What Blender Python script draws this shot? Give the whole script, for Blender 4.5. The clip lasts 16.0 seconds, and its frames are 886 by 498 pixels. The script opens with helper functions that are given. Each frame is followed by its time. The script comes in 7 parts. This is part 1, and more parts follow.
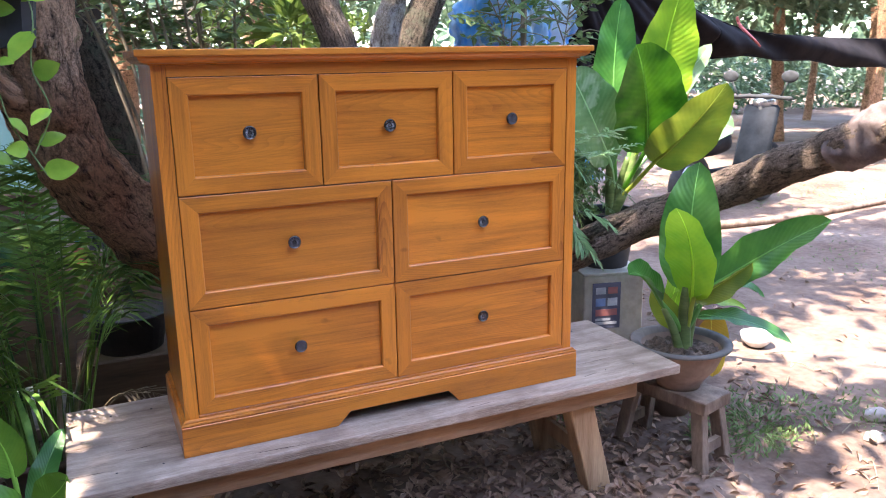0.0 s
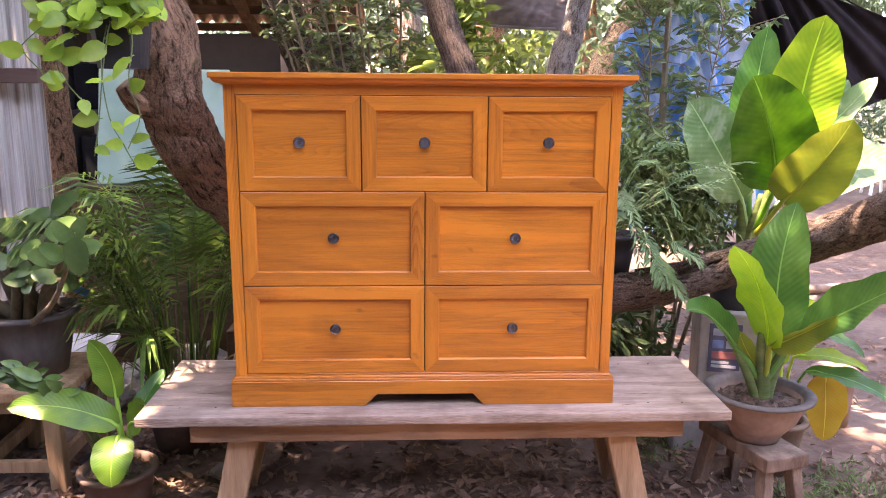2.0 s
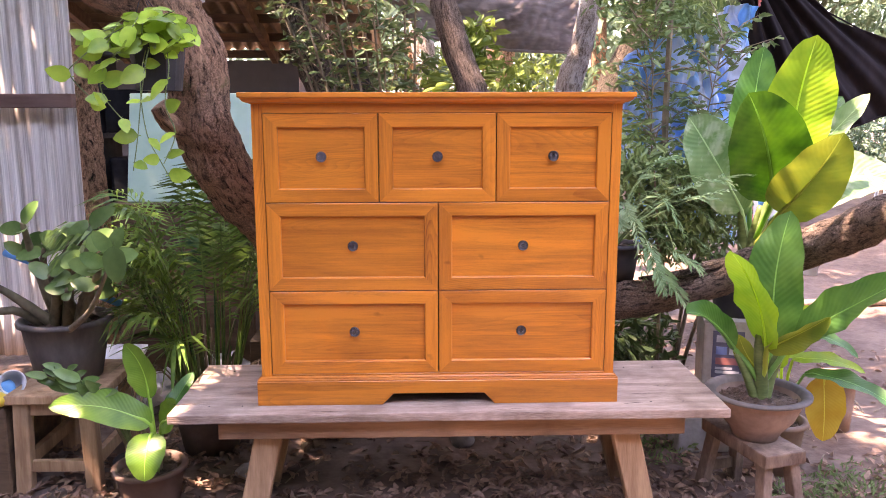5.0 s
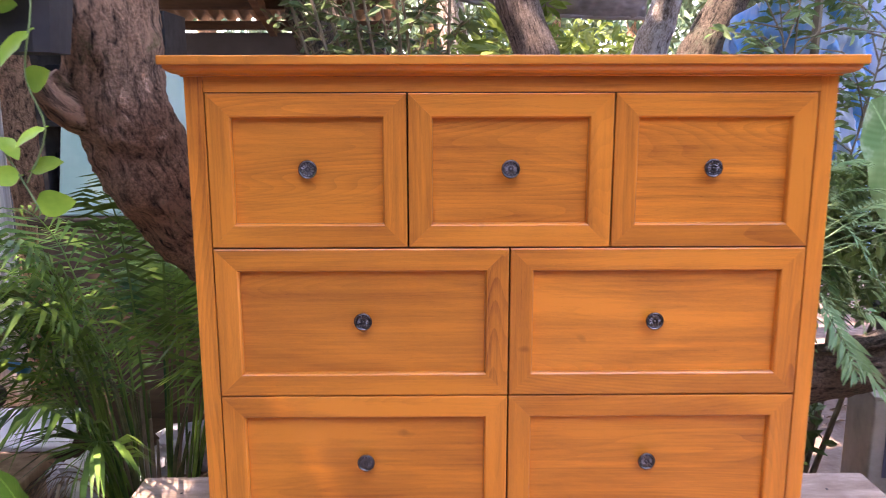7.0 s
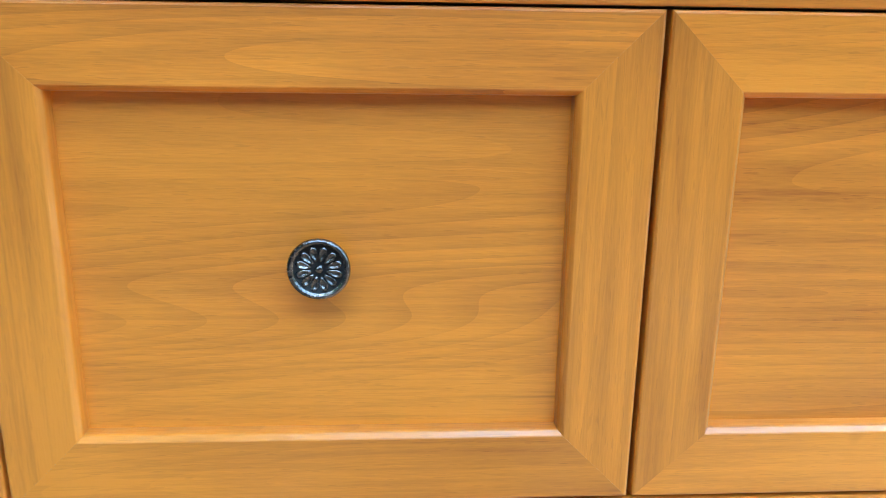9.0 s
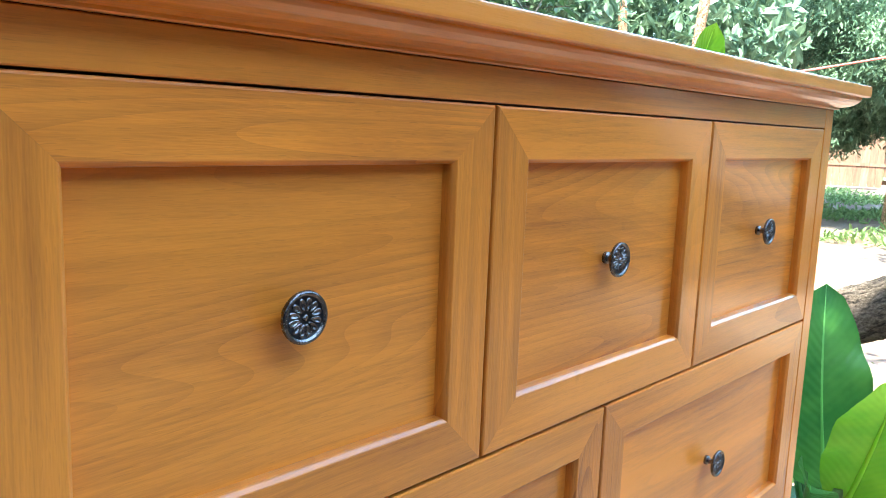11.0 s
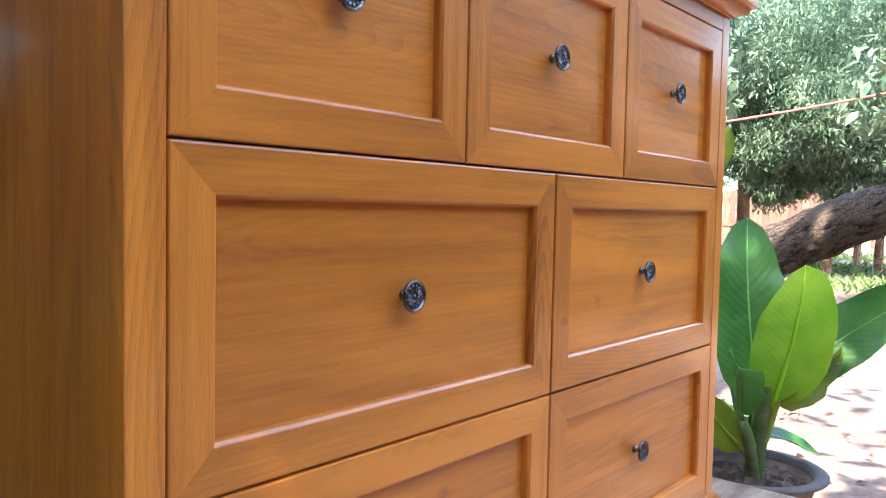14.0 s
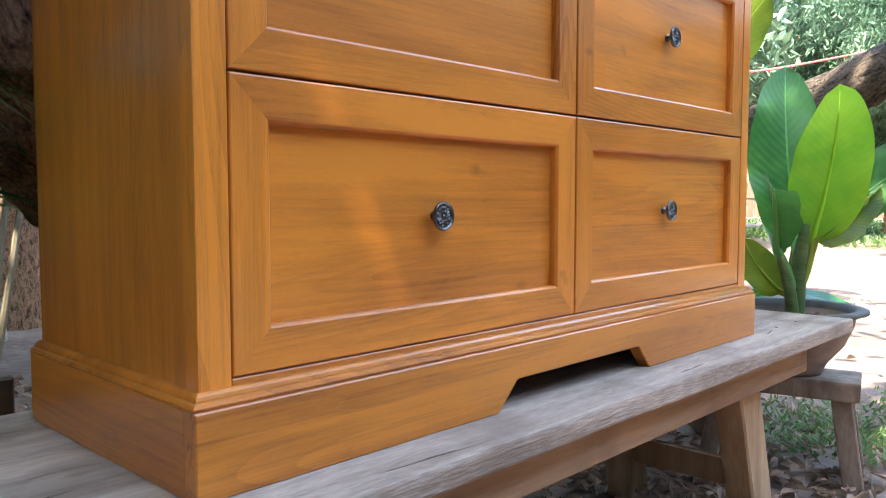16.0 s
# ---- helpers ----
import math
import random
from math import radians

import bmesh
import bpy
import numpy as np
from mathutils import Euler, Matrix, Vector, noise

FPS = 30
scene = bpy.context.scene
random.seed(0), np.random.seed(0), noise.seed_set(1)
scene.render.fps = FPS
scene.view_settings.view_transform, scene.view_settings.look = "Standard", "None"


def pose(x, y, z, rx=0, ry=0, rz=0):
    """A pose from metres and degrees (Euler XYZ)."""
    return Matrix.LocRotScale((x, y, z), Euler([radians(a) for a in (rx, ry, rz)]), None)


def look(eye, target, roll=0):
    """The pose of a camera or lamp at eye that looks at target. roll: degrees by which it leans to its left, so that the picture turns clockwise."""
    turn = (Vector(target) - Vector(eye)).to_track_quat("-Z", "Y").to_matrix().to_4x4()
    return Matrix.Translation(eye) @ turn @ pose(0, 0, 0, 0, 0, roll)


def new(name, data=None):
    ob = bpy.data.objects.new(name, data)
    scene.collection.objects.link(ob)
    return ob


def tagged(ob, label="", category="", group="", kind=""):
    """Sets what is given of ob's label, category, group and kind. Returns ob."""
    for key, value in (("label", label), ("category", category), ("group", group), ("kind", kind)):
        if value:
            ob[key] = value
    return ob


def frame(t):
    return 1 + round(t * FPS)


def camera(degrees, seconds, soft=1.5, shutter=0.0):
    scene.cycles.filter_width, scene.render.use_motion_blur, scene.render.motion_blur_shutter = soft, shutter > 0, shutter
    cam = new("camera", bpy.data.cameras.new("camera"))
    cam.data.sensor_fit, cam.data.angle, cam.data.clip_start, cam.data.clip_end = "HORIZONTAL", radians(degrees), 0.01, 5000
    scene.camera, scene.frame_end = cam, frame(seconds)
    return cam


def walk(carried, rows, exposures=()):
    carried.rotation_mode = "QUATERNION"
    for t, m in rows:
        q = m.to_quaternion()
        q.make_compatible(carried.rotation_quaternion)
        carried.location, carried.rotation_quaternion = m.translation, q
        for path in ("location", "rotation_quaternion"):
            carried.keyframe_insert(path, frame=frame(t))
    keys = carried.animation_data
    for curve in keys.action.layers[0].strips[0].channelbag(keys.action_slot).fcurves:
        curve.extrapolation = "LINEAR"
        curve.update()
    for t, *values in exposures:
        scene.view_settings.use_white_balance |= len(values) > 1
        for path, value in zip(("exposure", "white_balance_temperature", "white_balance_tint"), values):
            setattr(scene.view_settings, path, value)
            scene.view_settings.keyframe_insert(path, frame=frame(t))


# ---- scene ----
cam = camera(59.0, 16.0, soft=0.95, shutter=0.25)
PATH = [
    (0, (-0.035, -0.002, 1.42), (0.771, 1.768, 0.951), -1.0),
    (0.2, (0.061, -0.065, 1.428), (0.779, 1.745, 0.972), -0.4),
    (0.5, (0.242, -0.127, 1.387), (0.799, 1.746, 0.959), -0.1),
    (0.8, (0.385, -0.162, 1.385), (0.823, 1.746, 0.973), 0.3),
    (1, (0.488, -0.185, 1.404), (0.827, 1.738, 0.972), 0.1),
    (1.5, (0.626, -0.279, 1.432), (0.773, 1.665, 0.983), -0.0),
    (2, (0.657, -0.373, 1.411), (0.747, 1.584, 1.011), 0.4),
    (2.5, (0.635, -0.479, 1.382), (0.705, 1.489, 1.03), 0.4),
    (3, (0.628, -0.562, 1.387), (0.694, 1.41, 1.06), 0.1),
    (3.5, (0.638, -0.624, 1.375), (0.701, 1.353, 1.077), -0.1),
    (6, (0.659, -0.238, 1.392), (0.683, 1.729, 1.032), 0.0),
    (6.5, (0.648, 0.137, 1.354), (0.615, 2.108, 1.017), -0.2),
    (7, (0.57, 0.533, 1.382), (0.59, 2.496, 1.003), -0.1),
    (7.5, (0.554, 0.961, 1.414), (0.578, 2.904, 0.94), 0.2),
    (7.7, (0.544, 1.089, 1.381), (0.534, 3.042, 0.948), 0.1),
    (8, (0.461, 1.305, 1.374), (0.49, 3.251, 0.912), 0.4),
    (8.2, (0.427, 1.416, 1.388), (0.442, 3.355, 0.896), 0.3),
    (8.5, (0.398, 1.502, 1.383), (0.422, 3.437, 0.878), 0.4),
    (8.7, (0.387, 1.528, 1.379), (0.457, 3.459, 0.863), 0.5),
    (9, (0.383, 1.549, 1.376), (0.494, 3.476, 0.851), 0.8),
    (9.3, (0.334, 1.575, 1.369), (0.76, 3.467, 0.881), 1.4),
    (9.5, (0.279, 1.592, 1.372), (0.983, 3.409, 0.919), 1.5),
    (10, (0.178, 1.592, 1.376), (1.419, 3.101, 0.95), 2.3),
    (12.5, (-0.057, 1.528, 1.317), (1.454, 2.821, 1.101), 1.7),
    (13, (-0.097, 1.506, 1.251), (1.434, 2.78, 1.072), 1.9),
    (13.5, (-0.135, 1.453, 1.167), (1.402, 2.725, 1.026), 1.7),
    (14, (-0.161, 1.418, 1.059), (1.371, 2.699, 0.957), 1.2),
    (14.5, (-0.177, 1.398, 0.935), (1.341, 2.698, 0.846), 0.8),
    (15, (-0.202, 1.373, 0.834), (1.288, 2.704, 0.746), 0.3),
    (15.5, (-0.216, 1.344, 0.766), (1.244, 2.707, 0.664), 0.2),
    (16, (-0.22, 1.328, 0.705), (1.222, 2.707, 0.575), 0.0),
]
walk(cam, [(t, look(eye, target, roll)) for t, eye, target, roll in PATH],
     exposures=[(0, 3.85, 6700, 18), (0.5, 4.02, 7000, 22), (1.5, 4.13, 8400, 37), (3.5, 4.18, 8500, 41), (6, 4.24, 8200, 42), (7, 4.15, 7600, 38), (7.5, 4.28, 7250, 18), (8.5, 4.6, 6500, -9), (9.4, 4.72, 6350, -14), (10, 4.6, 6200, -15), (12.5, 3.95, 6500, 14), (13.5, 3.97, 6600, 15), (15, 4.03, 6700, 11), (16, 4.07, 6700, 3)])

# ---------------------------------------------------------------- light
SUN_EL, SUN_AZ = 62.0, 250.0          # degrees; azimuth clockwise from +y
world = bpy.data.worlds.new("sky")
scene.world = world
world.use_nodes = True
wn = world.node_tree.nodes
sky = wn.new("ShaderNodeTexSky")
sky.sky_type, sky.sun_disc = "NISHITA", False
sky.sun_elevation, sky.sun_rotation = radians(SUN_EL), radians(SUN_AZ)
world.node_tree.links.new(sky.outputs[0], wn["Background"].inputs[0])
wn["Background"].inputs[1].default_value = 0.15

sun = new("sun", bpy.data.lights.new("sun", "SUN"))
sun.data.energy, sun.data.angle, sun.data.color = 2.0, radians(0.53), (1.0, 0.95, 0.86)
sun_dir = Vector((math.sin(radians(SUN_AZ)) * math.cos(radians(SUN_EL)),
                  math.cos(radians(SUN_AZ)) * math.cos(radians(SUN_EL)), math.sin(radians(SUN_EL))))
sun.matrix_basis = look(sun_dir * 30, (0, 0, 0))
SLX, SLY = -sun_dir.x / sun_dir.z, -sun_dir.y / sun_dir.z          # how far a shadow moves for each metre of height


# ---------------------------------------------------------------- materials
def surface(name, c1, c2, scale=(6, 6, 6), rough=(0.5, 0.8), bump=0.3, bump_scale=40.0, metal=0.0, stain=None,
            stain_scale=1.5, stain_at=0.55, coat=0.0, vary=0.12, trans=0.0, spec=0.4, fine=0.25, clear=0.0, depth=0.01):
    """A node material with colour at two scales, fine relief, wear and a shift from piece to piece."""
    m = bpy.data.materials.new(name)
    m.use_nodes = True
    t = m.node_tree
    n, L = t.nodes, t.links.new
    p = n["Principled BSDF"]
    tc, oi = n.new("ShaderNodeTexCoord"), n.new("ShaderNodeObjectInfo")
    shift = n.new("ShaderNodeVectorMath")
    shift.operation = "MULTIPLY_ADD"
    L(oi.outputs["Random"], shift.inputs[0])
    shift.inputs[1].default_value = (7.3, 5.1, 9.7)
    L(tc.outputs["Object"], shift.inputs[2])
    mp = n.new("ShaderNodeMapping")
    mp.inputs["Scale"].default_value = scale
    L(shift.outputs[0], mp.inputs[0])
    big = n.new("ShaderNodeTexNoise")
    big.inputs["Scale"].default_value, big.inputs["Detail"].default_value, big.inputs["Roughness"].default_value = 1.0, 5.0, 0.62
    L(mp.outputs[0], big.inputs[0])
    small = n.new("ShaderNodeTexNoise")
    small.inputs["Scale"].default_value, small.inputs["Detail"].default_value = bump_scale / 6.0, 3.0
    L(mp.outputs[0], small.inputs[0])
    mixf = n.new("ShaderNodeMath")
    mixf.operation = "MULTIPLY_ADD"
    L(small.outputs[0], mixf.inputs[0])
    mixf.inputs[1].default_value = fine
    sub = n.new("ShaderNodeMath")
    sub.operation = "SUBTRACT"
    L(big.outputs[0], sub.inputs[0])
    sub.inputs[1].default_value = fine * 0.5
    L(sub.outputs[0], mixf.inputs[2])
    ramp = n.new("ShaderNodeValToRGB")
    ramp.color_ramp.elements[0].position, ramp.color_ramp.elements[1].position = 0.32, 0.68
    ramp.color_ramp.elements[0].color, ramp.color_ramp.elements[1].color = (*c1, 1), (*c2, 1)
    L(mixf.outputs[0], ramp.inputs[0])
    colour = ramp.outputs[0]
    if stain:
        sn = n.new("ShaderNodeTexNoise")
        sn.inputs["Scale"].default_value, sn.inputs["Detail"].default_value = stain_scale, 6.0
        L(shift.outputs[0], sn.inputs[0])
        sr = n.new("ShaderNodeValToRGB")
        sr.color_ramp.elements[0].position, sr.color_ramp.elements[1].position = stain_at, stain_at + 0.14
        L(sn.outputs[0], sr.inputs[0])
        mx = n.new("ShaderNodeMix")
        mx.data_type = "RGBA"
        st_k = n.new("ShaderNodeMath")
        st_k.operation = "MULTIPLY"
        L(sr.outputs[0], st_k.inputs[0])
        L(small.outputs[0], st_k.inputs[1])
        L(st_k.outputs[0], mx.inputs[0])
        L(colour, mx.inputs[6])
        mx.inputs[7].default_value = (*stain, 1)
        colour = mx.outputs[2]
    if vary:
        hv = n.new("ShaderNodeHueSaturation")
        mr = n.new("ShaderNodeMapRange")
        mr.inputs[3].default_value, mr.inputs[4].default_value = 1 - vary, 1 + vary
        L(oi.outputs["Random"], mr.inputs[0])
        L(mr.outputs[0], hv.inputs["Value"])
        L(colour, hv.inputs["Color"])
        colour = hv.outputs[0]
    L(colour, p.inputs["Base Color"])
    rr = n.new("ShaderNodeMapRange")
    rr.inputs[3].default_value, rr.inputs[4].default_value = rough
    L(small.outputs[0], rr.inputs[0])
    L(rr.outputs[0], p.inputs["Roughness"])
    p.inputs["Metallic"].default_value = metal
    p.inputs["Specular IOR Level"].default_value = spec
    p.inputs["Coat Weight"].default_value = coat
    p.inputs["Coat Roughness"].default_value = 0.15
    if bump:
        b = n.new("ShaderNodeBump")
        b.inputs["Strength"].default_value, b.inputs["Distance"].default_value = bump, depth
        L(mixf.outputs[0], b.inputs["Height"])
        L(b.outputs[0], p.inputs["Normal"])
    if trans:
        tr = n.new("ShaderNodeBsdfTranslucent")
        L(colour, tr.inputs[0])
        ms = n.new("ShaderNodeMixShader")
        ms.inputs[0].default_value = trans
        L(p.outputs[0], ms.inputs[1])
        L(tr.outputs[0], ms.inputs[2])
        L(ms.outputs[0], n["Material Output"].inputs[0])
    return m


def teak(name, axis, light, dark, seed=0.0):
    """Varnished teak with its grain along one axis: long streaks, arching rings and fine pores."""
    m = bpy.data.materials.new(name)
    m.use_nodes = True
    t = m.node_tree
    n, L = t.nodes, t.links.new
    p = n["Principled BSDF"]
    tc, oi = n.new("ShaderNodeTexCoord"), n.new("ShaderNodeObjectInfo")
    shift = n.new("ShaderNodeVectorMath")
    shift.operation = "MULTIPLY_ADD"
    L(oi.outputs["Random"], shift.inputs[0])
    shift.inputs[1].default_value = (11.3 + seed, 6.1, 8.7)
    L(tc.outputs["Object"], shift.inputs[2])

    def noise_at(along, across, detail, rough=0.55, warp=0.0):
        mp = n.new("ShaderNodeMapping")
        sc = [across, across, across]
        sc["xyz".index(axis)] = along
        mp.inputs["Scale"].default_value = sc
        L(shift.outputs[0], mp.inputs[0])
        t1 = n.new("ShaderNodeTexNoise")
        t1.inputs["Scale"].default_value, t1.inputs["Detail"].default_value = 1.0, detail
        t1.inputs["Roughness"].default_value, t1.inputs["Distortion"].default_value = rough, warp
        L(mp.outputs[0], t1.inputs[0])
        return t1.outputs[0]

    def math_(op, a, b):
        q = n.new("ShaderNodeMath")
        q.operation = op
        for k, v in ((0, a), (1, b)):
            if isinstance(v, (int, float)):
                q.inputs[k].default_value = v
            else:
                L(v, q.inputs[k])
        return q.outputs[0]

    def band(v, lo, hi):
        q = n.new("ShaderNodeMapRange")
        q.inputs[1].default_value, q.inputs[2].default_value = lo, hi
        L(v, q.inputs[0])
        return q.outputs[0]

    streak = noise_at(1.6, 60.0, 3.0, 0.62, 0.25)
    lines = noise_at(9.0, 320.0, 2.5, 0.65, 0.15)
    ring = math_("FRACT", math_("MULTIPLY", noise_at(0.6, 6.5, 1.6, 0.45, 0.2), 58.0), 0.0)
    late = math_("MULTIPLY", band(ring, 0.35, 1.0), band(noise_at(1.1, 5.0, 2.0), 0.40, 0.62))
    pores = noise_at(60.0, 900.0, 1.5)
    tone = noise_at(1.3, 10.0, 4.0, 0.62, 0.4)
    figured = band(noise_at(0.7, 6.5, 1.0), 0.38, 0.62)
    fine = math_("ADD", math_("MULTIPLY", lines, math_("ADD", math_("MULTIPLY", figured, 0.105), 0.04)), math_("MULTIPLY", math_("SUBTRACT", 1.0, figured), 0.045))
    f = math_("ADD", math_("ADD", math_("MULTIPLY", streak, 0.14), 0.048), math_("MULTIPLY", tone, 0.46))
    f = math_("ADD", math_("ADD", f, fine), math_("MULTIPLY", pores, 0.09))
    dash = math_("MULTIPLY", band(pores, 0.62, 0.70), 0.05)
    vein = math_("MULTIPLY", math_("MULTIPLY", band(noise_at(2.4, 150.0, 2.0, 0.55, 0.3), 0.56, 0.74), 0.055), figured)
    mineral = math_("MULTIPLY", band(noise_at(0.9, 34.0, 3.0, 0.65, 0.3), 0.58, 0.76), 0.045)
    f = math_("SUBTRACT", math_("SUBTRACT", math_("SUBTRACT", f, dash), math_("ADD", vein, mineral)), math_("MULTIPLY", math_("MULTIPLY", late, math_("ADD", lines, 0.3)), 0.06))
    ramp = n.new("ShaderNodeValToRGB")
    e = ramp.color_ramp.elements
    e[0].position, e[1].position = 0.295, 0.505
    mid = [0.5 * (a + b) + 0.06 * (b - a) for a, b in zip(dark, light)]
    e[0].color, e[1].color = (*dark, 1), (*light, 1)
    e2 = ramp.color_ramp.elements.new(0.39)
    e2.color = (*mid, 1)
    L(f, ramp.inputs[0])
    hv = n.new("ShaderNodeHueSaturation")
    mr = n.new("ShaderNodeMapRange")
    mr.inputs[3].default_value, mr.inputs[4].default_value = 0.88, 1.1
    L(oi.outputs["Random"], mr.inputs[0])
    L(mr.outputs[0], hv.inputs["Value"])
    L(ramp.outputs[0], hv.inputs["Color"])
    kn = n.new("ShaderNodeTexNoise")
    kn.inputs["Scale"].default_value, kn.inputs["Detail"].default_value = 13.0, 2.0
    L(shift.outputs[0], kn.inputs[0])
    kr = n.new("ShaderNodeValToRGB")
    kr.color_ramp.elements[0].position, kr.color_ramp.elements[1].position = 0.74, 0.82
    L(kn.outputs[0], kr.inputs[0])
    mx = n.new("ShaderNodeMix")
    mx.data_type = "RGBA"
    L(math_("MULTIPLY", kr.outputs[0], 0.55), mx.inputs[0])
    L(hv.outputs[0], mx.inputs[6])
    mx.inputs[7].default_value = (dark[0] * 0.5, dark[1] * 0.45, dark[2] * 0.5, 1)
    L(mx.outputs[2], p.inputs["Base Color"])
    rr = n.new("ShaderNodeMapRange")
    rr.inputs[3].default_value, rr.inputs[4].default_value = 0.30, 0.48
    L(streak, rr.inputs[0])
    L(rr.outputs[0], p.inputs["Roughness"])
    p.inputs["Specular IOR Level"].default_value = 0.3
    p.inputs["Coat Weight"].default_value, p.inputs["Coat Roughness"].default_value = 0.75, 0.14
    b = n.new("ShaderNodeBump")
    b.inputs["Strength"].default_value, b.inputs["Distance"].default_value = 0.10, 0.002
    L(math_("ADD", pores, math_("MULTIPLY", lines, 0.8)), b.inputs["Height"])
    L(b.outputs[0], p.inputs["Normal"])
    return m


def rough_bark(name, crack, low, high, flake, size=36.0, depth=0.035, moss=None):
    """Furrowed bark: plates parted by dark cracks, with grey flakes and a grainy skin."""
    m = bpy.data.materials.new(name)
    m.use_nodes = True
    t = m.node_tree
    n, L = t.nodes, t.links.new
    p = n["Principled BSDF"]
    tc, uv = n.new("ShaderNodeTexCoord"), n.new("ShaderNodeUVMap")

    def noise_of(scale, detail, rough=0.6, along=0.0):
        q = n.new("ShaderNodeTexNoise")
        q.inputs["Scale"].default_value, q.inputs["Detail"].default_value, q.inputs["Roughness"].default_value = scale, detail, rough
        if along:
            mp = n.new("ShaderNodeMapping")
            mp.inputs["Scale"].default_value = (1.0, along, 1.0)
            L(uv.outputs[0], mp.inputs[0])
            L(mp.outputs[0], q.inputs[0])
            q.inputs["Distortion"].default_value = 0.6
        else:
            L(tc.outputs["Object"], q.inputs[0])
        return q

    def ranged(v, lo, hi, a=0.0, b=1.0):
        q = n.new("ShaderNodeMapRange")
        for k, x in ((1, lo), (2, hi), (3, a), (4, b)):
            q.inputs[k].default_value = x
        L(v, q.inputs[0])
        return q.outputs[0]

    def blend(fac, c1, c2):
        q = n.new("ShaderNodeMix")
        q.data_type = "RGBA"
        L(fac, q.inputs[0])
        for k, c in ((6, c1), (7, c2)):
            if isinstance(c, tuple):
                q.inputs[k].default_value = (*c, 1)
            else:
                L(c, q.inputs[k])
        return q.outputs[2]

    plate = ranged(noise_of(size, 7.0, 0.74, 0.45).outputs[0], 0.36, 0.56)
    grain = noise_of(150.0, 5.0, 0.7).outputs[0]
    patch = noise_of(9.0, 6.0, 0.7).outputs[0]
    skin = blend(ranged(grain, 0.36, 0.66), low, high)
    skin = blend(ranged(patch, 0.50, 0.60, 0.0, 0.8), skin, flake)
    colour = blend(ranged(plate, 0.0, 0.8), crack, skin)
    if moss:
        colour = blend(ranged(noise_of(5.0, 7.0, 0.75).outputs[0], 0.58, 0.68, 0.0, 0.75), colour, moss)
    L(colour, p.inputs["Base Color"])
    p.inputs["Roughness"].default_value, p.inputs["Specular IOR Level"].default_value = 0.9, 0.25
    h = n.new("ShaderNodeMath")
    h.operation = "MULTIPLY_ADD"
    L(grain, h.inputs[0])
    h.inputs[1].default_value = 0.55
    L(plate, h.inputs[2])
    bp = n.new("ShaderNodeBump")
    bp.inputs["Strength"].default_value, bp.inputs["Distance"].default_value = 1.0, depth
    L(h.outputs[0], bp.inputs["Height"])
    L(bp.outputs[0], p.inputs["Normal"])
    return m


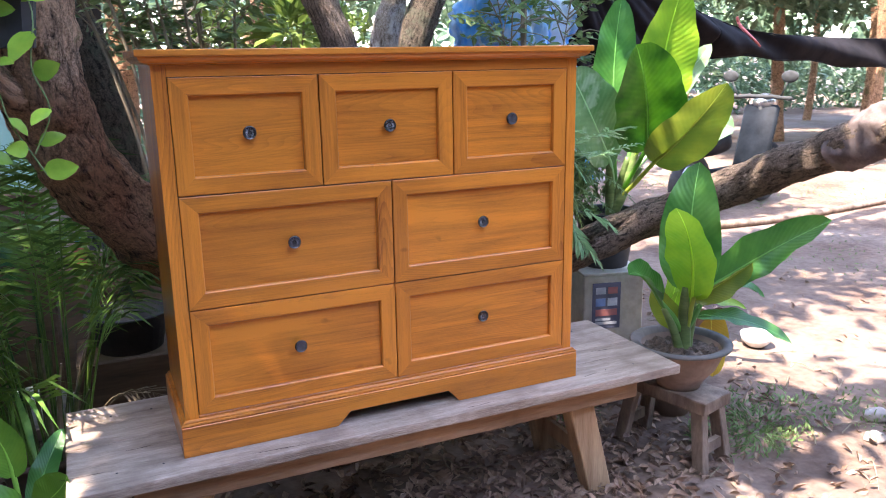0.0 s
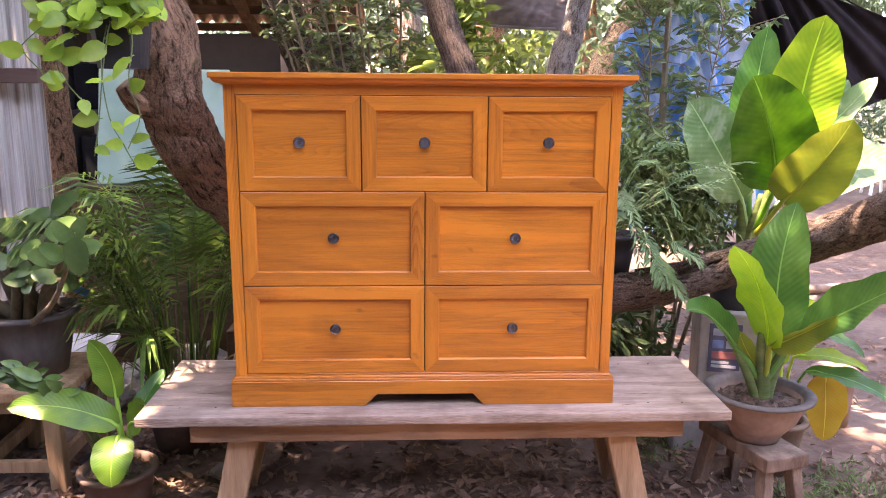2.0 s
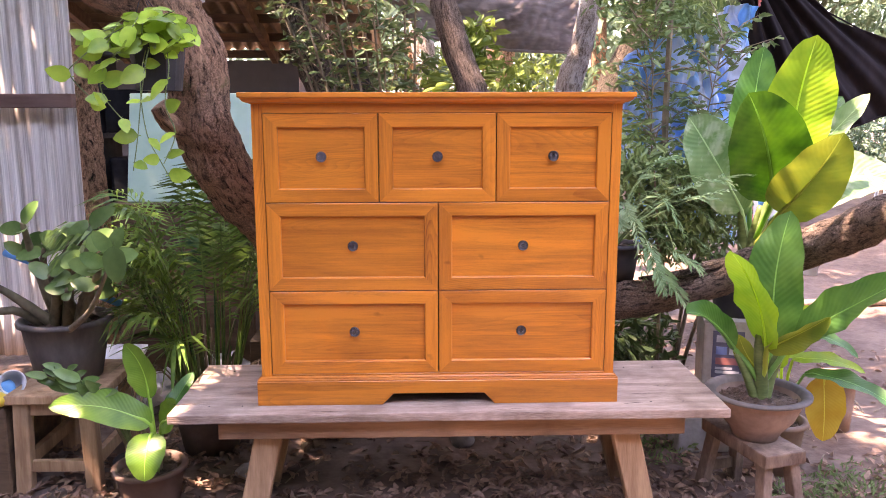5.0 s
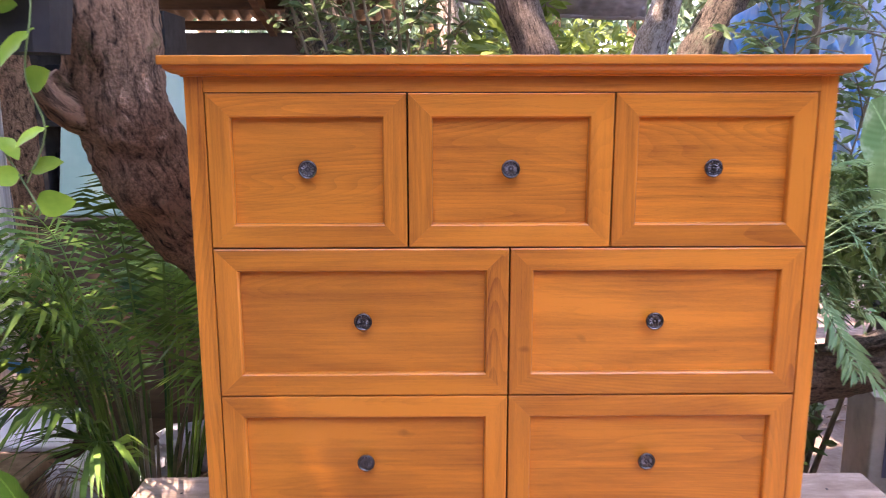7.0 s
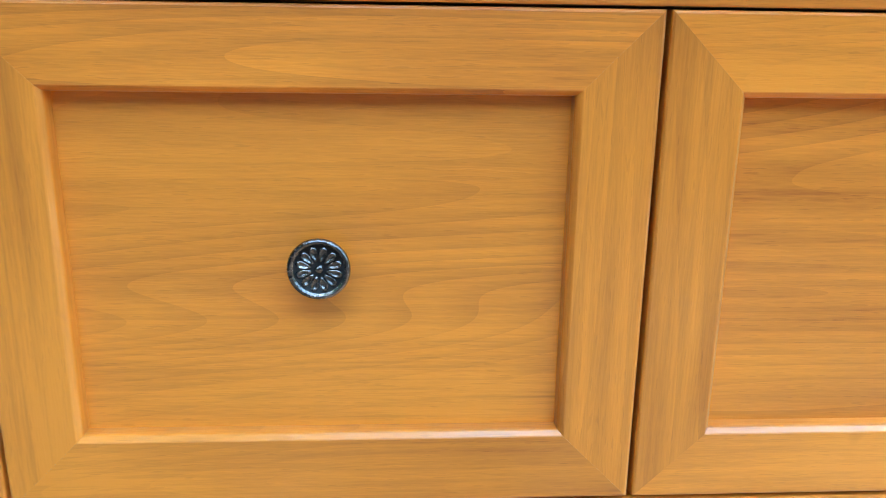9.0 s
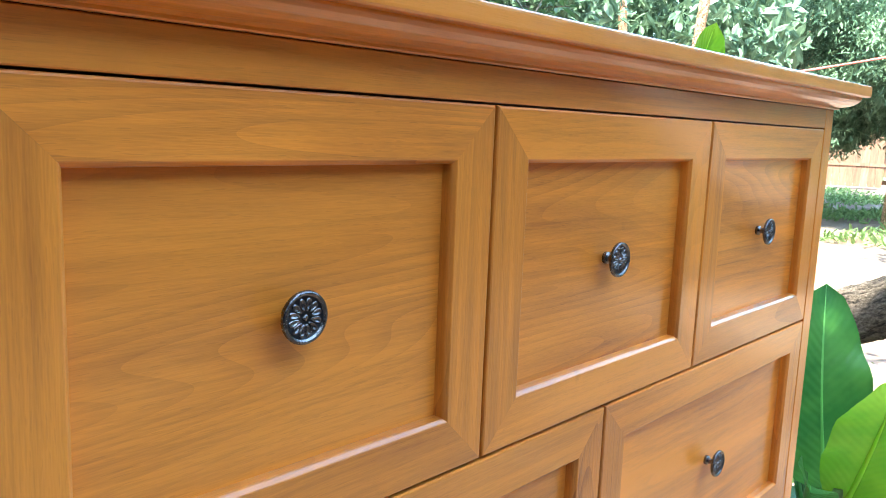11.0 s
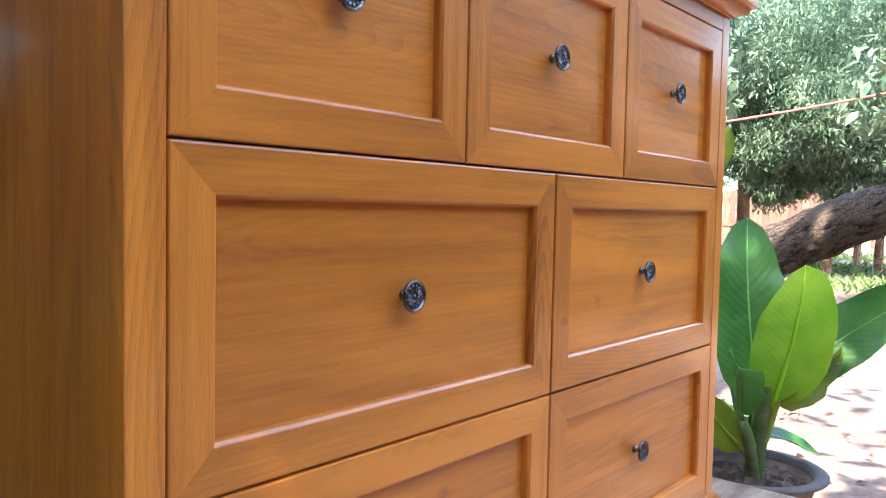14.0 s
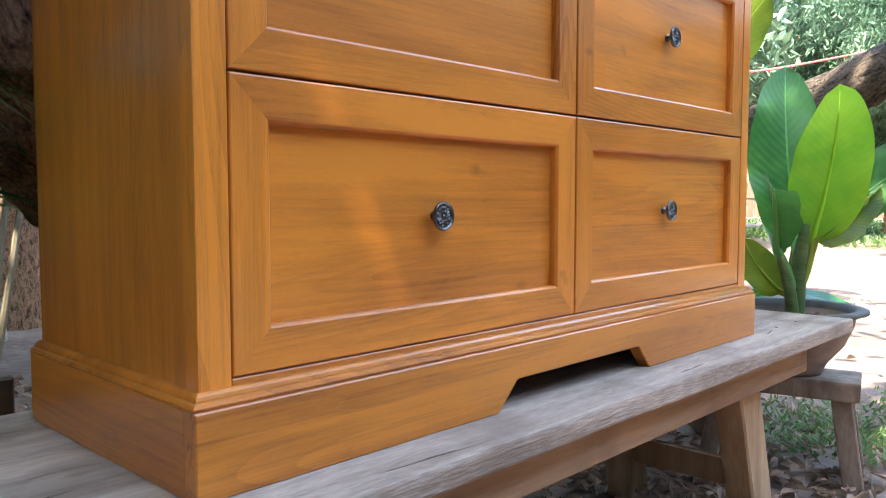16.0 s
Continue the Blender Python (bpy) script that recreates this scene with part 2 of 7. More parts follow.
def big_leaf(name, c1, c2, trans=0.35, veins=20.0, variegated=None, vein=None):
    """Broad leaf: pale midrib, raised side veins, blotches, light shining through."""
    m = bpy.data.materials.new(name)
    m.use_nodes = True
    t = m.node_tree
    n, L = t.nodes, t.links.new
    p = n["Principled BSDF"]
    uv = n.new("ShaderNodeUVMap")
    sep = n.new("ShaderNodeSeparateXYZ")
    L(uv.outputs[0], sep.inputs[0])

    def math_(op, a, b=0.0, c=0.0):
        q = n.new("ShaderNodeMath")
        q.operation = op
        for k, v in ((0, a), (1, b), (2, c)):
            if isinstance(v, (int, float)):
                q.inputs[k].default_value = v
            else:
                L(v, q.inputs[k])
        return q.outputs[0]

    side = math_("ABSOLUTE", math_("SUBTRACT", sep.outputs[0], 0.5))
    ph = math_("SUBTRACT", math_("MULTIPLY", sep.outputs[1], veins), math_("MULTIPLY", side, veins * 0.42))
    wave = math_("SINE", math_("MULTIPLY", ph, 6.283))
    rib = math_("GREATER_THAN", 0.013, side)
    tc, oi = n.new("ShaderNodeTexCoord"), n.new("ShaderNodeObjectInfo")
    nz = n.new("ShaderNodeTexNoise")
    nz.inputs["Scale"].default_value, nz.inputs["Detail"].default_value = 9.0, 4.0
    L(tc.outputs["Object"], nz.inputs[0])
    ramp = n.new("ShaderNodeValToRGB")
    ramp.color_ramp.elements[0].position, ramp.color_ramp.elements[1].position = 0.35, 0.68
    ramp.color_ramp.elements[0].color, ramp.color_ramp.elements[1].color = (*c1, 1), (*c2, 1)
    L(math_("ADD", nz.outputs[0], math_("MULTIPLY", wave, 0.012)), ramp.inputs[0])
    colour = ramp.outputs[0]
    if variegated:
        st = n.new("ShaderNodeTexNoise")
        st.inputs["Scale"].default_value, st.inputs["Detail"].default_value = 16.0, 5.0
        L(tc.outputs["Object"], st.inputs[0])
        sr = n.new("ShaderNodeValToRGB")
        sr.color_ramp.elements[0].position, sr.color_ramp.elements[1].position = 0.52, 0.64
        L(st.outputs[0], sr.inputs[0])
        mv = n.new("ShaderNodeMix")
        mv.data_type = "RGBA"
        L(sr.outputs[0], mv.inputs[0])
        L(colour, mv.inputs[6])
        mv.inputs[7].default_value = (*variegated, 1)
        colour = mv.outputs[2]
    mx = n.new("ShaderNodeMix")
    mx.data_type = "RGBA"
    L(math_("MULTIPLY", rib, 0.7), mx.inputs[0])
    L(colour, mx.inputs[6])
    mx.inputs[7].default_value = (*(vein or [min(1, v * 1.8 + 0.05) for v in c2]), 1)
    hv = n.new("ShaderNodeHueSaturation")
    mr = n.new("ShaderNodeMapRange")
    mr.inputs[3].default_value, mr.inputs[4].default_value = 0.85, 1.15
    L(oi.outputs["Random"], mr.inputs[0])
    L(mr.outputs[0], hv.inputs["Value"])
    L(mx.outputs[2], hv.inputs["Color"])
    colour = hv.outputs[0]
    L(colour, p.inputs["Base Color"])
    p.inputs["Roughness"].default_value, p.inputs["Specular IOR Level"].default_value = 0.34, 0.5
    b = n.new("ShaderNodeBump")
    b.inputs["Strength"].default_value, b.inputs["Distance"].default_value = 0.14, 0.003
    L(wave, b.inputs["Height"])
    L(b.outputs[0], p.inputs["Normal"])
    tr = n.new("ShaderNodeBsdfTranslucent")
    L(colour, tr.inputs[0])
    ms = n.new("ShaderNodeMixShader")
    ms.inputs[0].default_value = trans
    L(p.outputs[0], ms.inputs[1])
    L(tr.outputs[0], ms.inputs[2])
    L(ms.outputs[0], n["Material Output"].inputs[0])
    return m


TEAK_L, TEAK_D = (0.79, 0.25, 0.027), (0.18, 0.034, 0.007)
teak_x = teak("teak along", "x", TEAK_L, TEAK_D)
teak_z = teak("teak upright", "z", TEAK_L, TEAK_D, 3.0)
teak_y = teak("teak across", "y", TEAK_L, TEAK_D, 5.0)
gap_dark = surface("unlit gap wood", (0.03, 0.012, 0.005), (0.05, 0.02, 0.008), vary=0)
knob_metal = surface("antique pewter", (0.06, 0.055, 0.053), (0.22, 0.20, 0.195), (60, 60, 60), (0.16, 0.34), 0.2, 60, metal=1.0, vary=0.05)
knob_black = surface("blackened recess", (0.012, 0.012, 0.013), (0.03, 0.03, 0.032), (60, 60, 60), (0.4, 0.6), 0.2, 60, metal=0.6, vary=0)
bench_x = surface("weathered plank along", (0.24, 0.17, 0.125), (0.50, 0.385, 0.305), (2.6, 22, 22), (0.6, 0.9), 0.5, 90, stain=(0.15, 0.10, 0.075), stain_scale=7, stain_at=0.52, fine=0.5)
bench_dark = surface("weathered beam", (0.22, 0.118, 0.06), (0.43, 0.265, 0.155), (2.2, 24, 24), (0.6, 0.9), 0.35, 60, stain=(0.13, 0.08, 0.05), stain_scale=5)
leg_wood = surface("weathered leg", (0.29, 0.165, 0.085), (0.53, 0.35, 0.20), (24, 24, 2.2), (0.6, 0.9), 0.35, 60, stain=(0.20, 0.13, 0.08), stain_scale=6)
old_wood = surface("old grey wood", (0.12, 0.078, 0.055), (0.33, 0.24, 0.175), (14, 14, 5), (0.7, 0.95), 0.5, 50, stain=(0.10, 0.07, 0.055), stain_scale=7)
bark = rough_bark("furrowed bark", (0.05, 0.028, 0.018), (0.30, 0.155, 0.085), (0.82, 0.48, 0.29), (0.70, 0.40, 0.24), 44.0, 0.028, (0.15, 0.17, 0.05))
bark_grey = rough_bark("weathered grey bark", (0.035, 0.027, 0.022), (0.17, 0.118, 0.085), (0.44, 0.325, 0.245), (0.38, 0.275, 0.20), 46.0, 0.03)
# the near-white flake tone paints patches of sunlight on pale bark
bark_pale = rough_bark("pale sun-mottled bark", (0.10, 0.065, 0.045), (0.34, 0.26, 0.20), (0.74, 0.66, 0.57), (0.80, 0.76, 0.70), 30.0, 0.015)
bark_dark = rough_bark("dark bark", (0.02, 0.015, 0.011), (0.075, 0.058, 0.043), (0.26, 0.20, 0.145), (0.15, 0.15, 0.10), 40.0)
dirt = surface("trodden dirt", (0.09, 0.052, 0.036), (0.21, 0.144, 0.108), (1.7, 1.7, 1.7), (0.85, 1.0), 0.8, 90, stain=(0.215, 0.175, 0.15), stain_scale=0.5, stain_at=0.5, fine=0.5, vary=0, depth=0.02)
litter_mat = surface("dry leaf", (0.085, 0.045, 0.03), (0.48, 0.32, 0.225), (9, 9, 9), (0.6, 0.9), 0.3, 40, vary=0, trans=0.15)
grass_mat = surface("weed leaf", (0.09, 0.155, 0.045), (0.23, 0.32, 0.12), (9, 9, 9), (0.5, 0.8), 0.1, 30, vary=0, trans=0.3)
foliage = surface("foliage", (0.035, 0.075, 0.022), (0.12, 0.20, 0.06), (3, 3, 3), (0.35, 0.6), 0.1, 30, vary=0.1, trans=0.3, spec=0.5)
# paler and bluer than foliage: sunlit gloss is put into the colour
foliage_far = surface("sunlit far foliage", (0.048, 0.104, 0.056), (0.205, 0.288, 0.17), (2.5, 2.5, 2.5), (0.4, 0.6), 0.1, 30, vary=0.15, trans=0.3, spec=0.35)
# lighter leaf colour with the sunlight already put into it
sunny_leaf = surface("sunlit yellow-green leaf", (0.10, 0.18, 0.03), (0.30, 0.38, 0.08), (4, 4, 4), (0.35, 0.55), 0.1, 30, vary=0.1, trans=0.4, spec=0.5)
shrub_mat = surface("shrub leaf", (0.06, 0.14, 0.045), (0.27, 0.38, 0.13), (9, 9, 9), (0.3, 0.5), 0.1, 30, vary=0.1, trans=0.35, spec=0.5)
shrub_dim = surface("olive shrub leaf", (0.045, 0.095, 0.04), (0.20, 0.27, 0.10), (9, 9, 9), (0.3, 0.5), 0.1, 30, vary=0.1, trans=0.3, spec=0.5)
fern_mat = surface("divided leaf", (0.09, 0.21, 0.08), (0.29, 0.44, 0.20), (7, 7, 7), (0.4, 0.6), 0.1, 30, vary=0.12, trans=0.3)
palm_mat = surface("palm leaflet", (0.02, 0.078, 0.018), (0.21, 0.36, 0.06), (5, 5, 5), (0.35, 0.55), 0.1, 30, vary=0.4, trans=0.3)
palm_cane = surface("dull palm cane", (0.045, 0.06, 0.02), (0.13, 0.14, 0.05), (8, 8, 30), (0.4, 0.6), 0.1, 30)
dry_frond = surface("withered frond", (0.10, 0.065, 0.035), (0.24, 0.17, 0.10), (9, 9, 9), (0.7, 0.9), 0.1, 30)
pothos_mat = surface("lime vine leaf", (0.22, 0.42, 0.045), (0.40, 0.58, 0.07), (0.7, 0.7, 0.7), (0.3, 0.42), 0.0, 6, vary=0.4, trans=0.35)
zz_mat = surface("fleshy leaf", (0.065, 0.15, 0.038), (0.155, 0.275, 0.08), (0.8, 0.8, 0.8), (0.28, 0.42), 0.0, 6, vary=0.25, trans=0.15)
stem_mat = surface("green stalk", (0.075, 0.125, 0.035), (0.19, 0.26, 0.09), (8, 8, 30), (0.4, 0.6), 0.1, 30)
olive_stem = surface("thick olive stem", (0.085, 0.075, 0.04), (0.20, 0.17, 0.10), (20, 20, 12), (0.5, 0.8), 0.3, 30)
woody_stem = surface("woody stem", (0.13, 0.10, 0.065), (0.28, 0.22, 0.14), (20, 20, 12), (0.6, 0.9), 0.3, 30)
leaf_green = big_leaf("broad green leaf", (0.038, 0.16, 0.03), (0.105, 0.29, 0.055))
leaf_mid = big_leaf("fresh green leaf", (0.10, 0.26, 0.03), (0.22, 0.42, 0.05), 0.4)
leaf_deep = big_leaf("deep green leaf", (0.018, 0.12, 0.008), (0.09, 0.27, 0.014), 0.5)
leaf_lime = big_leaf("young lime leaf", (0.19, 0.40, 0.022), (0.36, 0.56, 0.035), 0.5)
leaf_gold = big_leaf("golden leaf", (0.13, 0.21, 0.022), (0.27, 0.32, 0.03), 0.4)
leaf_yellow = big_leaf("yellowed leaf", (0.62, 0.38, 0.03), (0.74, 0.52, 0.07), 0.3)
leaf_pale = big_leaf("mottled leaf", (0.11, 0.24, 0.085), (0.22, 0.36, 0.16), 0.25, variegated=(0.32, 0.43, 0.26))
black_plastic = surface("dull black plastic", (0.014, 0.014, 0.016), (0.035, 0.035, 0.038), (8, 8, 8), (0.45, 0.75), 0.1, 40, stain=(0.09, 0.08, 0.07), stain_scale=5)
grey_plastic = surface("dusty grey plastic", (0.075, 0.068, 0.062), (0.17, 0.15, 0.135), (7, 7, 3), (0.7, 0.9), 0.15, 40, stain=(0.30, 0.25, 0.21), stain_scale=4)
brown_pot = surface("brown plastic pot", (0.085, 0.05, 0.035), (0.16, 0.10, 0.075), (7, 7, 7), (0.5, 0.75), 0.1, 40, stain=(0.24, 0.18, 0.14), stain_scale=6)
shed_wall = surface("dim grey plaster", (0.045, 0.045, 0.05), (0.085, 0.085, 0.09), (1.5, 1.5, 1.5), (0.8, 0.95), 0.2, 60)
clay = surface("muddy clay bowl", (0.20, 0.135, 0.10), (0.36, 0.26, 0.205), (7, 7, 7), (0.7, 0.9), 0.25, 40, stain=(0.20, 0.13, 0.10), stain_scale=5)
soil = surface("potting soil", (0.035, 0.024, 0.017), (0.16, 0.11, 0.08), (40, 40, 40), (0.9, 1.0), 1.0, 60, vary=0)
tin_metal = surface("scuffed tinplate", (0.30, 0.27, 0.23), (0.55, 0.52, 0.46), (6, 6, 6), (0.35, 0.6), 0.1, 30, metal=0.6, stain=(0.25, 0.16, 0.09), stain_scale=8, stain_at=0.62)
label_dark = surface("printed label ground", (0.05, 0.055, 0.09), (0.10, 0.10, 0.14), rough=(0.4, 0.6), vary=0)
label_white = surface("printed white", (0.20, 0.21, 0.25), (0.5, 0.5, 0.5), vary=0)
label_red = surface("printed red", (0.22, 0.07, 0.07), (0.36, 0.13, 0.11), vary=0)
label_blue = surface("printed blue", (0.07, 0.12, 0.26), (0.14, 0.2, 0.36), vary=0)
zinc = surface("galvanised sheet", (0.42, 0.385, 0.33), (0.95, 0.90, 0.80), (30, 30, 0.5), (0.4, 0.65), 0.15, 40, metal=0.0, stain=(0.30, 0.20, 0.14), stain_scale=3.5, stain_at=0.58, fine=0.5)
brown_rail = surface("painted brown rail", (0.12, 0.065, 0.05), (0.20, 0.12, 0.095), (3, 20, 20), vary=0)
shed_dark = surface("dark brown rafter", (0.06, 0.035, 0.02), (0.17, 0.105, 0.06), (2, 16, 16), vary=0.2)
shed_roof = surface("brown roof underside", (0.22, 0.155, 0.085), (0.42, 0.31, 0.19), (2, 9, 9), vary=0.1)
post_pink = surface("pinkish concrete", (0.34, 0.25, 0.21), (0.48, 0.38, 0.33), (4, 4, 1), (0.8, 0.95), 0.2, 60)
mint_paint = surface("pale mint paint", (0.30, 0.49, 0.37), (0.42, 0.60, 0.47), (3, 3, 3), (0.35, 0.6), 0.05, 30, stain=(0.35, 0.47, 0.42), stain_scale=3)
canvas_mat = surface("dusty brown canvas", (0.14, 0.11, 0.10), (0.30, 0.245, 0.225), (2.5, 2.5, 9), (0.7, 0.95), 0.3, 40, stain=(0.47, 0.45, 0.44), stain_scale=2.3, stain_at=0.56, trans=0.15)
net_mat = surface("black shade net", (0.007, 0.0062, 0.0068), (0.021, 0.017, 0.0175), (6, 6, 2), (0.8, 1.0), 0.3, 50, spec=0.1)
blue_mat = surface("faded blue tarpaulin", (0.07, 0.40, 0.80), (0.34, 0.72, 0.94), (5, 5, 2), (0.35, 0.6), 0.2, 40, stain=(0.86, 0.90, 0.95), stain_scale=4.5, stain_at=0.45, trans=0.5)
white_tarp = surface("white tarpaulin weave", (0.62, 0.70, 0.80), (0.84, 0.88, 0.92), (5, 5, 2), (0.35, 0.6), 0.2, 40, stain=(0.45, 0.6, 0.85), stain_scale=4.5, stain_at=0.52, trans=0.35)
rope_red = surface("faded red rope", (0.45, 0.07, 0.06), (0.58, 0.16, 0.13), (40, 40, 40), vary=0)
white_plastic = surface("white plastic", (0.68, 0.69, 0.68), (0.80, 0.80, 0.79), (6, 6, 6), (0.35, 0.6), 0.05, 30, stain=(0.5, 0.46, 0.42), stain_scale=6, stain_at=0.62)
blue_plastic = surface("blue plastic", (0.05, 0.28, 0.55), (0.10, 0.40, 0.65), (6, 6, 6), (0.3, 0.5), 0.05, 30)
red_plastic = surface("red plastic", (0.50, 0.09, 0.07), (0.62, 0.15, 0.11), (6, 6, 6), (0.35, 0.6), 0.05, 30)
yellow_plastic = surface("yellow plastic", (0.66, 0.44, 0.04), (0.75, 0.55, 0.08), (6, 6, 6), (0.3, 0.5), 0.05, 30)
bag_mat = surface("crumpled pale bag", (0.45, 0.45, 0.47), (0.68, 0.67, 0.67), (9, 9, 9), (0.4, 0.7), 0.4, 40, trans=0.2)
stone_mat = surface("rough stone", (0.22, 0.185, 0.16), (0.42, 0.37, 0.33), (9, 9, 9), (0.85, 1.0), 0.7, 40)
cement = surface("cement block", (0.30, 0.285, 0.26), (0.46, 0.44, 0.41), (6, 6, 6), (0.85, 1.0), 0.5, 60)
cloth_mat = surface("faded grey-pink sack", (0.09, 0.066, 0.06), (0.21, 0.16, 0.145), (12, 12, 12), (0.8, 1.0), 0.4, 60)
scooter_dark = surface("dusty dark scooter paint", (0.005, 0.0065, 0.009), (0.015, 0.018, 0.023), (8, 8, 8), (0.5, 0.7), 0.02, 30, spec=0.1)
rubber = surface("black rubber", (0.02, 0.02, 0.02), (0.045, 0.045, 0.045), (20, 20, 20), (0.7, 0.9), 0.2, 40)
chrome = surface("dull chrome", (0.45, 0.45, 0.46), (0.65, 0.65, 0.66), (8, 8, 8), (0.2, 0.4), 0.02, 30, metal=1.0)
roof_blue = surface("faded blue roofing", (0.10, 0.20, 0.38), (0.26, 0.38, 0.58), (4, 4, 4), (0.4, 0.6), 0.1, 30)
fence_wood = surface("brown fence board", (0.12, 0.06, 0.035), (0.23, 0.115, 0.07), (12, 12, 2), (0.7, 0.9), 0.2, 40, vary=0.25)


# ---------------------------------------------------------------- mesh helpers
def thing(name, loc, label, category, group="", kind=""):
    """An empty at a thing's base, which carries its tags."""
    ob = new(name)
    ob.location = loc
    ob.empty_display_size = 0.05
    return tagged(ob, label, category, group, kind)


def mesh_of(bm, name, material, smooth=False):
    me = bpy.data.meshes.new(name)
    bm.to_mesh(me)
    bm.free()
    for f in me.polygons:
        f.use_smooth = smooth
    for mm in (material if isinstance(material, (list, tuple)) else [material]):
        me.materials.append(mm)
    return me


def under(ob, parent):
    if parent is not None:
        ob.parent = parent
        top = parent
        while top.parent:
            top = top.parent
        if parent is top and parent.type == "EMPTY":
            ob.matrix_parent_inverse = Matrix.Translation(-parent.location)
    return ob


def part(name, bm, material, parent, label="", smooth=False):
    """Links a bmesh, built in world places, as one mesh under a thing or a part."""
    ob = under(new(name, mesh_of(bm, name, material, smooth)), parent)
    return tagged(ob, label) if label else ob


def single(name, bm, material, label, category, group="", kind="", smooth=False):
    return tagged(new(name, mesh_of(bm, name, material, smooth)), label, category, group, kind)


def block(lo, hi, bevel=0.0, segs=1, bm=None):
    """A box between two corners with softened edges."""
    b = bmesh.new()
    bmesh.ops.create_cube(b, size=1.0)
    for v in b.verts:
        v.co = Vector([lo[i] + (v.co[i] + 0.5) * (hi[i] - lo[i]) for i in range(3)])
    if bevel:
        bmesh.ops.bevel(b, geom=b.edges[:], offset=bevel, segments=segs, affect="EDGES", profile=0.6)
    if bm is None:
        return b
    tmp = bpy.data.meshes.new("tmp")
    b.to_mesh(tmp)
    b.free()
    bm.from_mesh(tmp)
    bpy.data.meshes.remove(tmp)
    return bm


def beam(a, b, w, d, bevel=0.004, ref=(0, 1, 0), taper=1.0):
    """A squared bar from a to b, w across and d deep along ref; taper: its far end's share of the width."""
    a, b = Vector(a), Vector(b)
    z = (b - a).normalized()
    y = (Vector(ref) - z * z.dot(Vector(ref))).normalized()
    x = y.cross(z)
    bm = bmesh.new()
    bmesh.ops.create_cube(bm, size=1.0)
    ln = (b - a).length
    for v in bm.verts:
        k = v.co.z + 0.5
        s = 1 + (taper - 1) * k
        v.co = a + z * (k * ln) + x * (v.co.x * w * s) + y * (v.co.y * d * s)
    if bevel:
        bmesh.ops.bevel(bm, geom=bm.edges[:], offset=bevel, segments=1, affect="EDGES")
    return bm


def tube(path, radii, sides=10, rough=0.0, seed=0, bm=None, steps=None, caps=True):
    """A round bar along a path that is smoothed between its points, with an uneven skin."""
    pts = [Vector(p) for p in path]
    if steps:
        fine, fr = [], []
        for i in range(len(pts) - 1):
            p0, p1, p2, p3 = pts[max(i - 1, 0)], pts[i], pts[i + 1], pts[min(i + 2, len(pts) - 1)]
            for k in range(steps):
                t = k / steps
                fine.append(0.5 * ((2 * p1) + (p2 - p0) * t + (2 * p0 - 5 * p1 + 4 * p2 - p3) * t * t + (3 * p1 - p0 - 3 * p2 + p3) * t ** 3))
                fr.append(radii[i] + (radii[i + 1] - radii[i]) * t)
        fine.append(pts[-1])
        fr.append(radii[-1])
        pts, radii = fine, fr
    bm = bm or bmesh.new()
    uvl = bm.loops.layers.uv.verify() if rough else None
    rings = []
    x = None
    run = [0.0]
    for a, b in zip(pts, pts[1:]):
        run.append(run[-1] + (b - a).length)
    for i, p in enumerate(pts):
        d = (pts[min(i + 1, len(pts) - 1)] - pts[max(i - 1, 0)]).normalized()
        if x is None:
            x = d.cross(Vector((0.3, 0.9, 0.2))).normalized()
        x = (x - d * x.dot(d)).normalized()
        y = d.cross(x)
        ring = []
        for k in range(sides):
            a = 2 * math.pi * k / sides
            q = x * math.cos(a) + y * math.sin(a)
            r = radii[i]
            if rough:
                s = (p + q * r) * 9 + Vector((seed, 0, 0))
                r *= 1 + rough * (noise.noise(s) + 0.5 * noise.noise(s * 2.7) + 0.7 * (0.4 - abs(noise.noise(Vector((s.x * 5, s.y * 5, s.z * 2.2))))) + 0.35 * (0.4 - abs(noise.noise(s * 9))))
            ring.append(bm.verts.new(p + q * r))
        rings.append(ring)
    girth = 2 * math.pi * max(radii) / sides
    for i, (a, b) in enumerate(zip(rings, rings[1:])):
        for k in range(sides):
            fc = bm.faces.new((a[k], a[(k + 1) % sides], b[(k + 1) % sides], b[k]))
            if uvl:
                for lp, w in zip(fc.loops, ((k, i), (k + 1, i), (k + 1, i + 1), (k, i + 1))):
                    lp[uvl].uv = (w[0] * girth + seed * 3.7, run[w[1]])
    if caps:
        bm.faces.new(rings[0][::-1])
        bm.faces.new(rings[-1])
    return bm


def lathe(profile, centre, sides=40, bm=None, wobble=0.0):
    """A turned form from (radius, height) pairs round an upright axis."""
    bm = bm or bmesh.new()
    c = Vector(centre)
    rings = []
    for r, z in profile:
        if r < 1e-6:
            rings.append([bm.verts.new(c + Vector((0, 0, z)))])
        else:
            rings.append([bm.verts.new(c + Vector((r * math.cos(a) * (1 + wobble * math.sin(3 * a)), r * math.sin(a), z)))
                          for a in [2 * math.pi * k / sides for k in range(sides)]])
    for a, b in zip(rings, rings[1:]):
        for k in range(sides):
            k2 = (k + 1) % sides
            if len(a) == 1 and len(b) > 1:
                bm.faces.new((a[0], b[k2], b[k]))
            elif len(b) == 1 and len(a) > 1:
                bm.faces.new((a[k], a[k2], b[0]))
            elif len(a) > 1:
                bm.faces.new((a[k], a[k2], b[k2], b[k]))
    bmesh.ops.recalc_face_normals(bm, faces=bm.faces)
    return bm


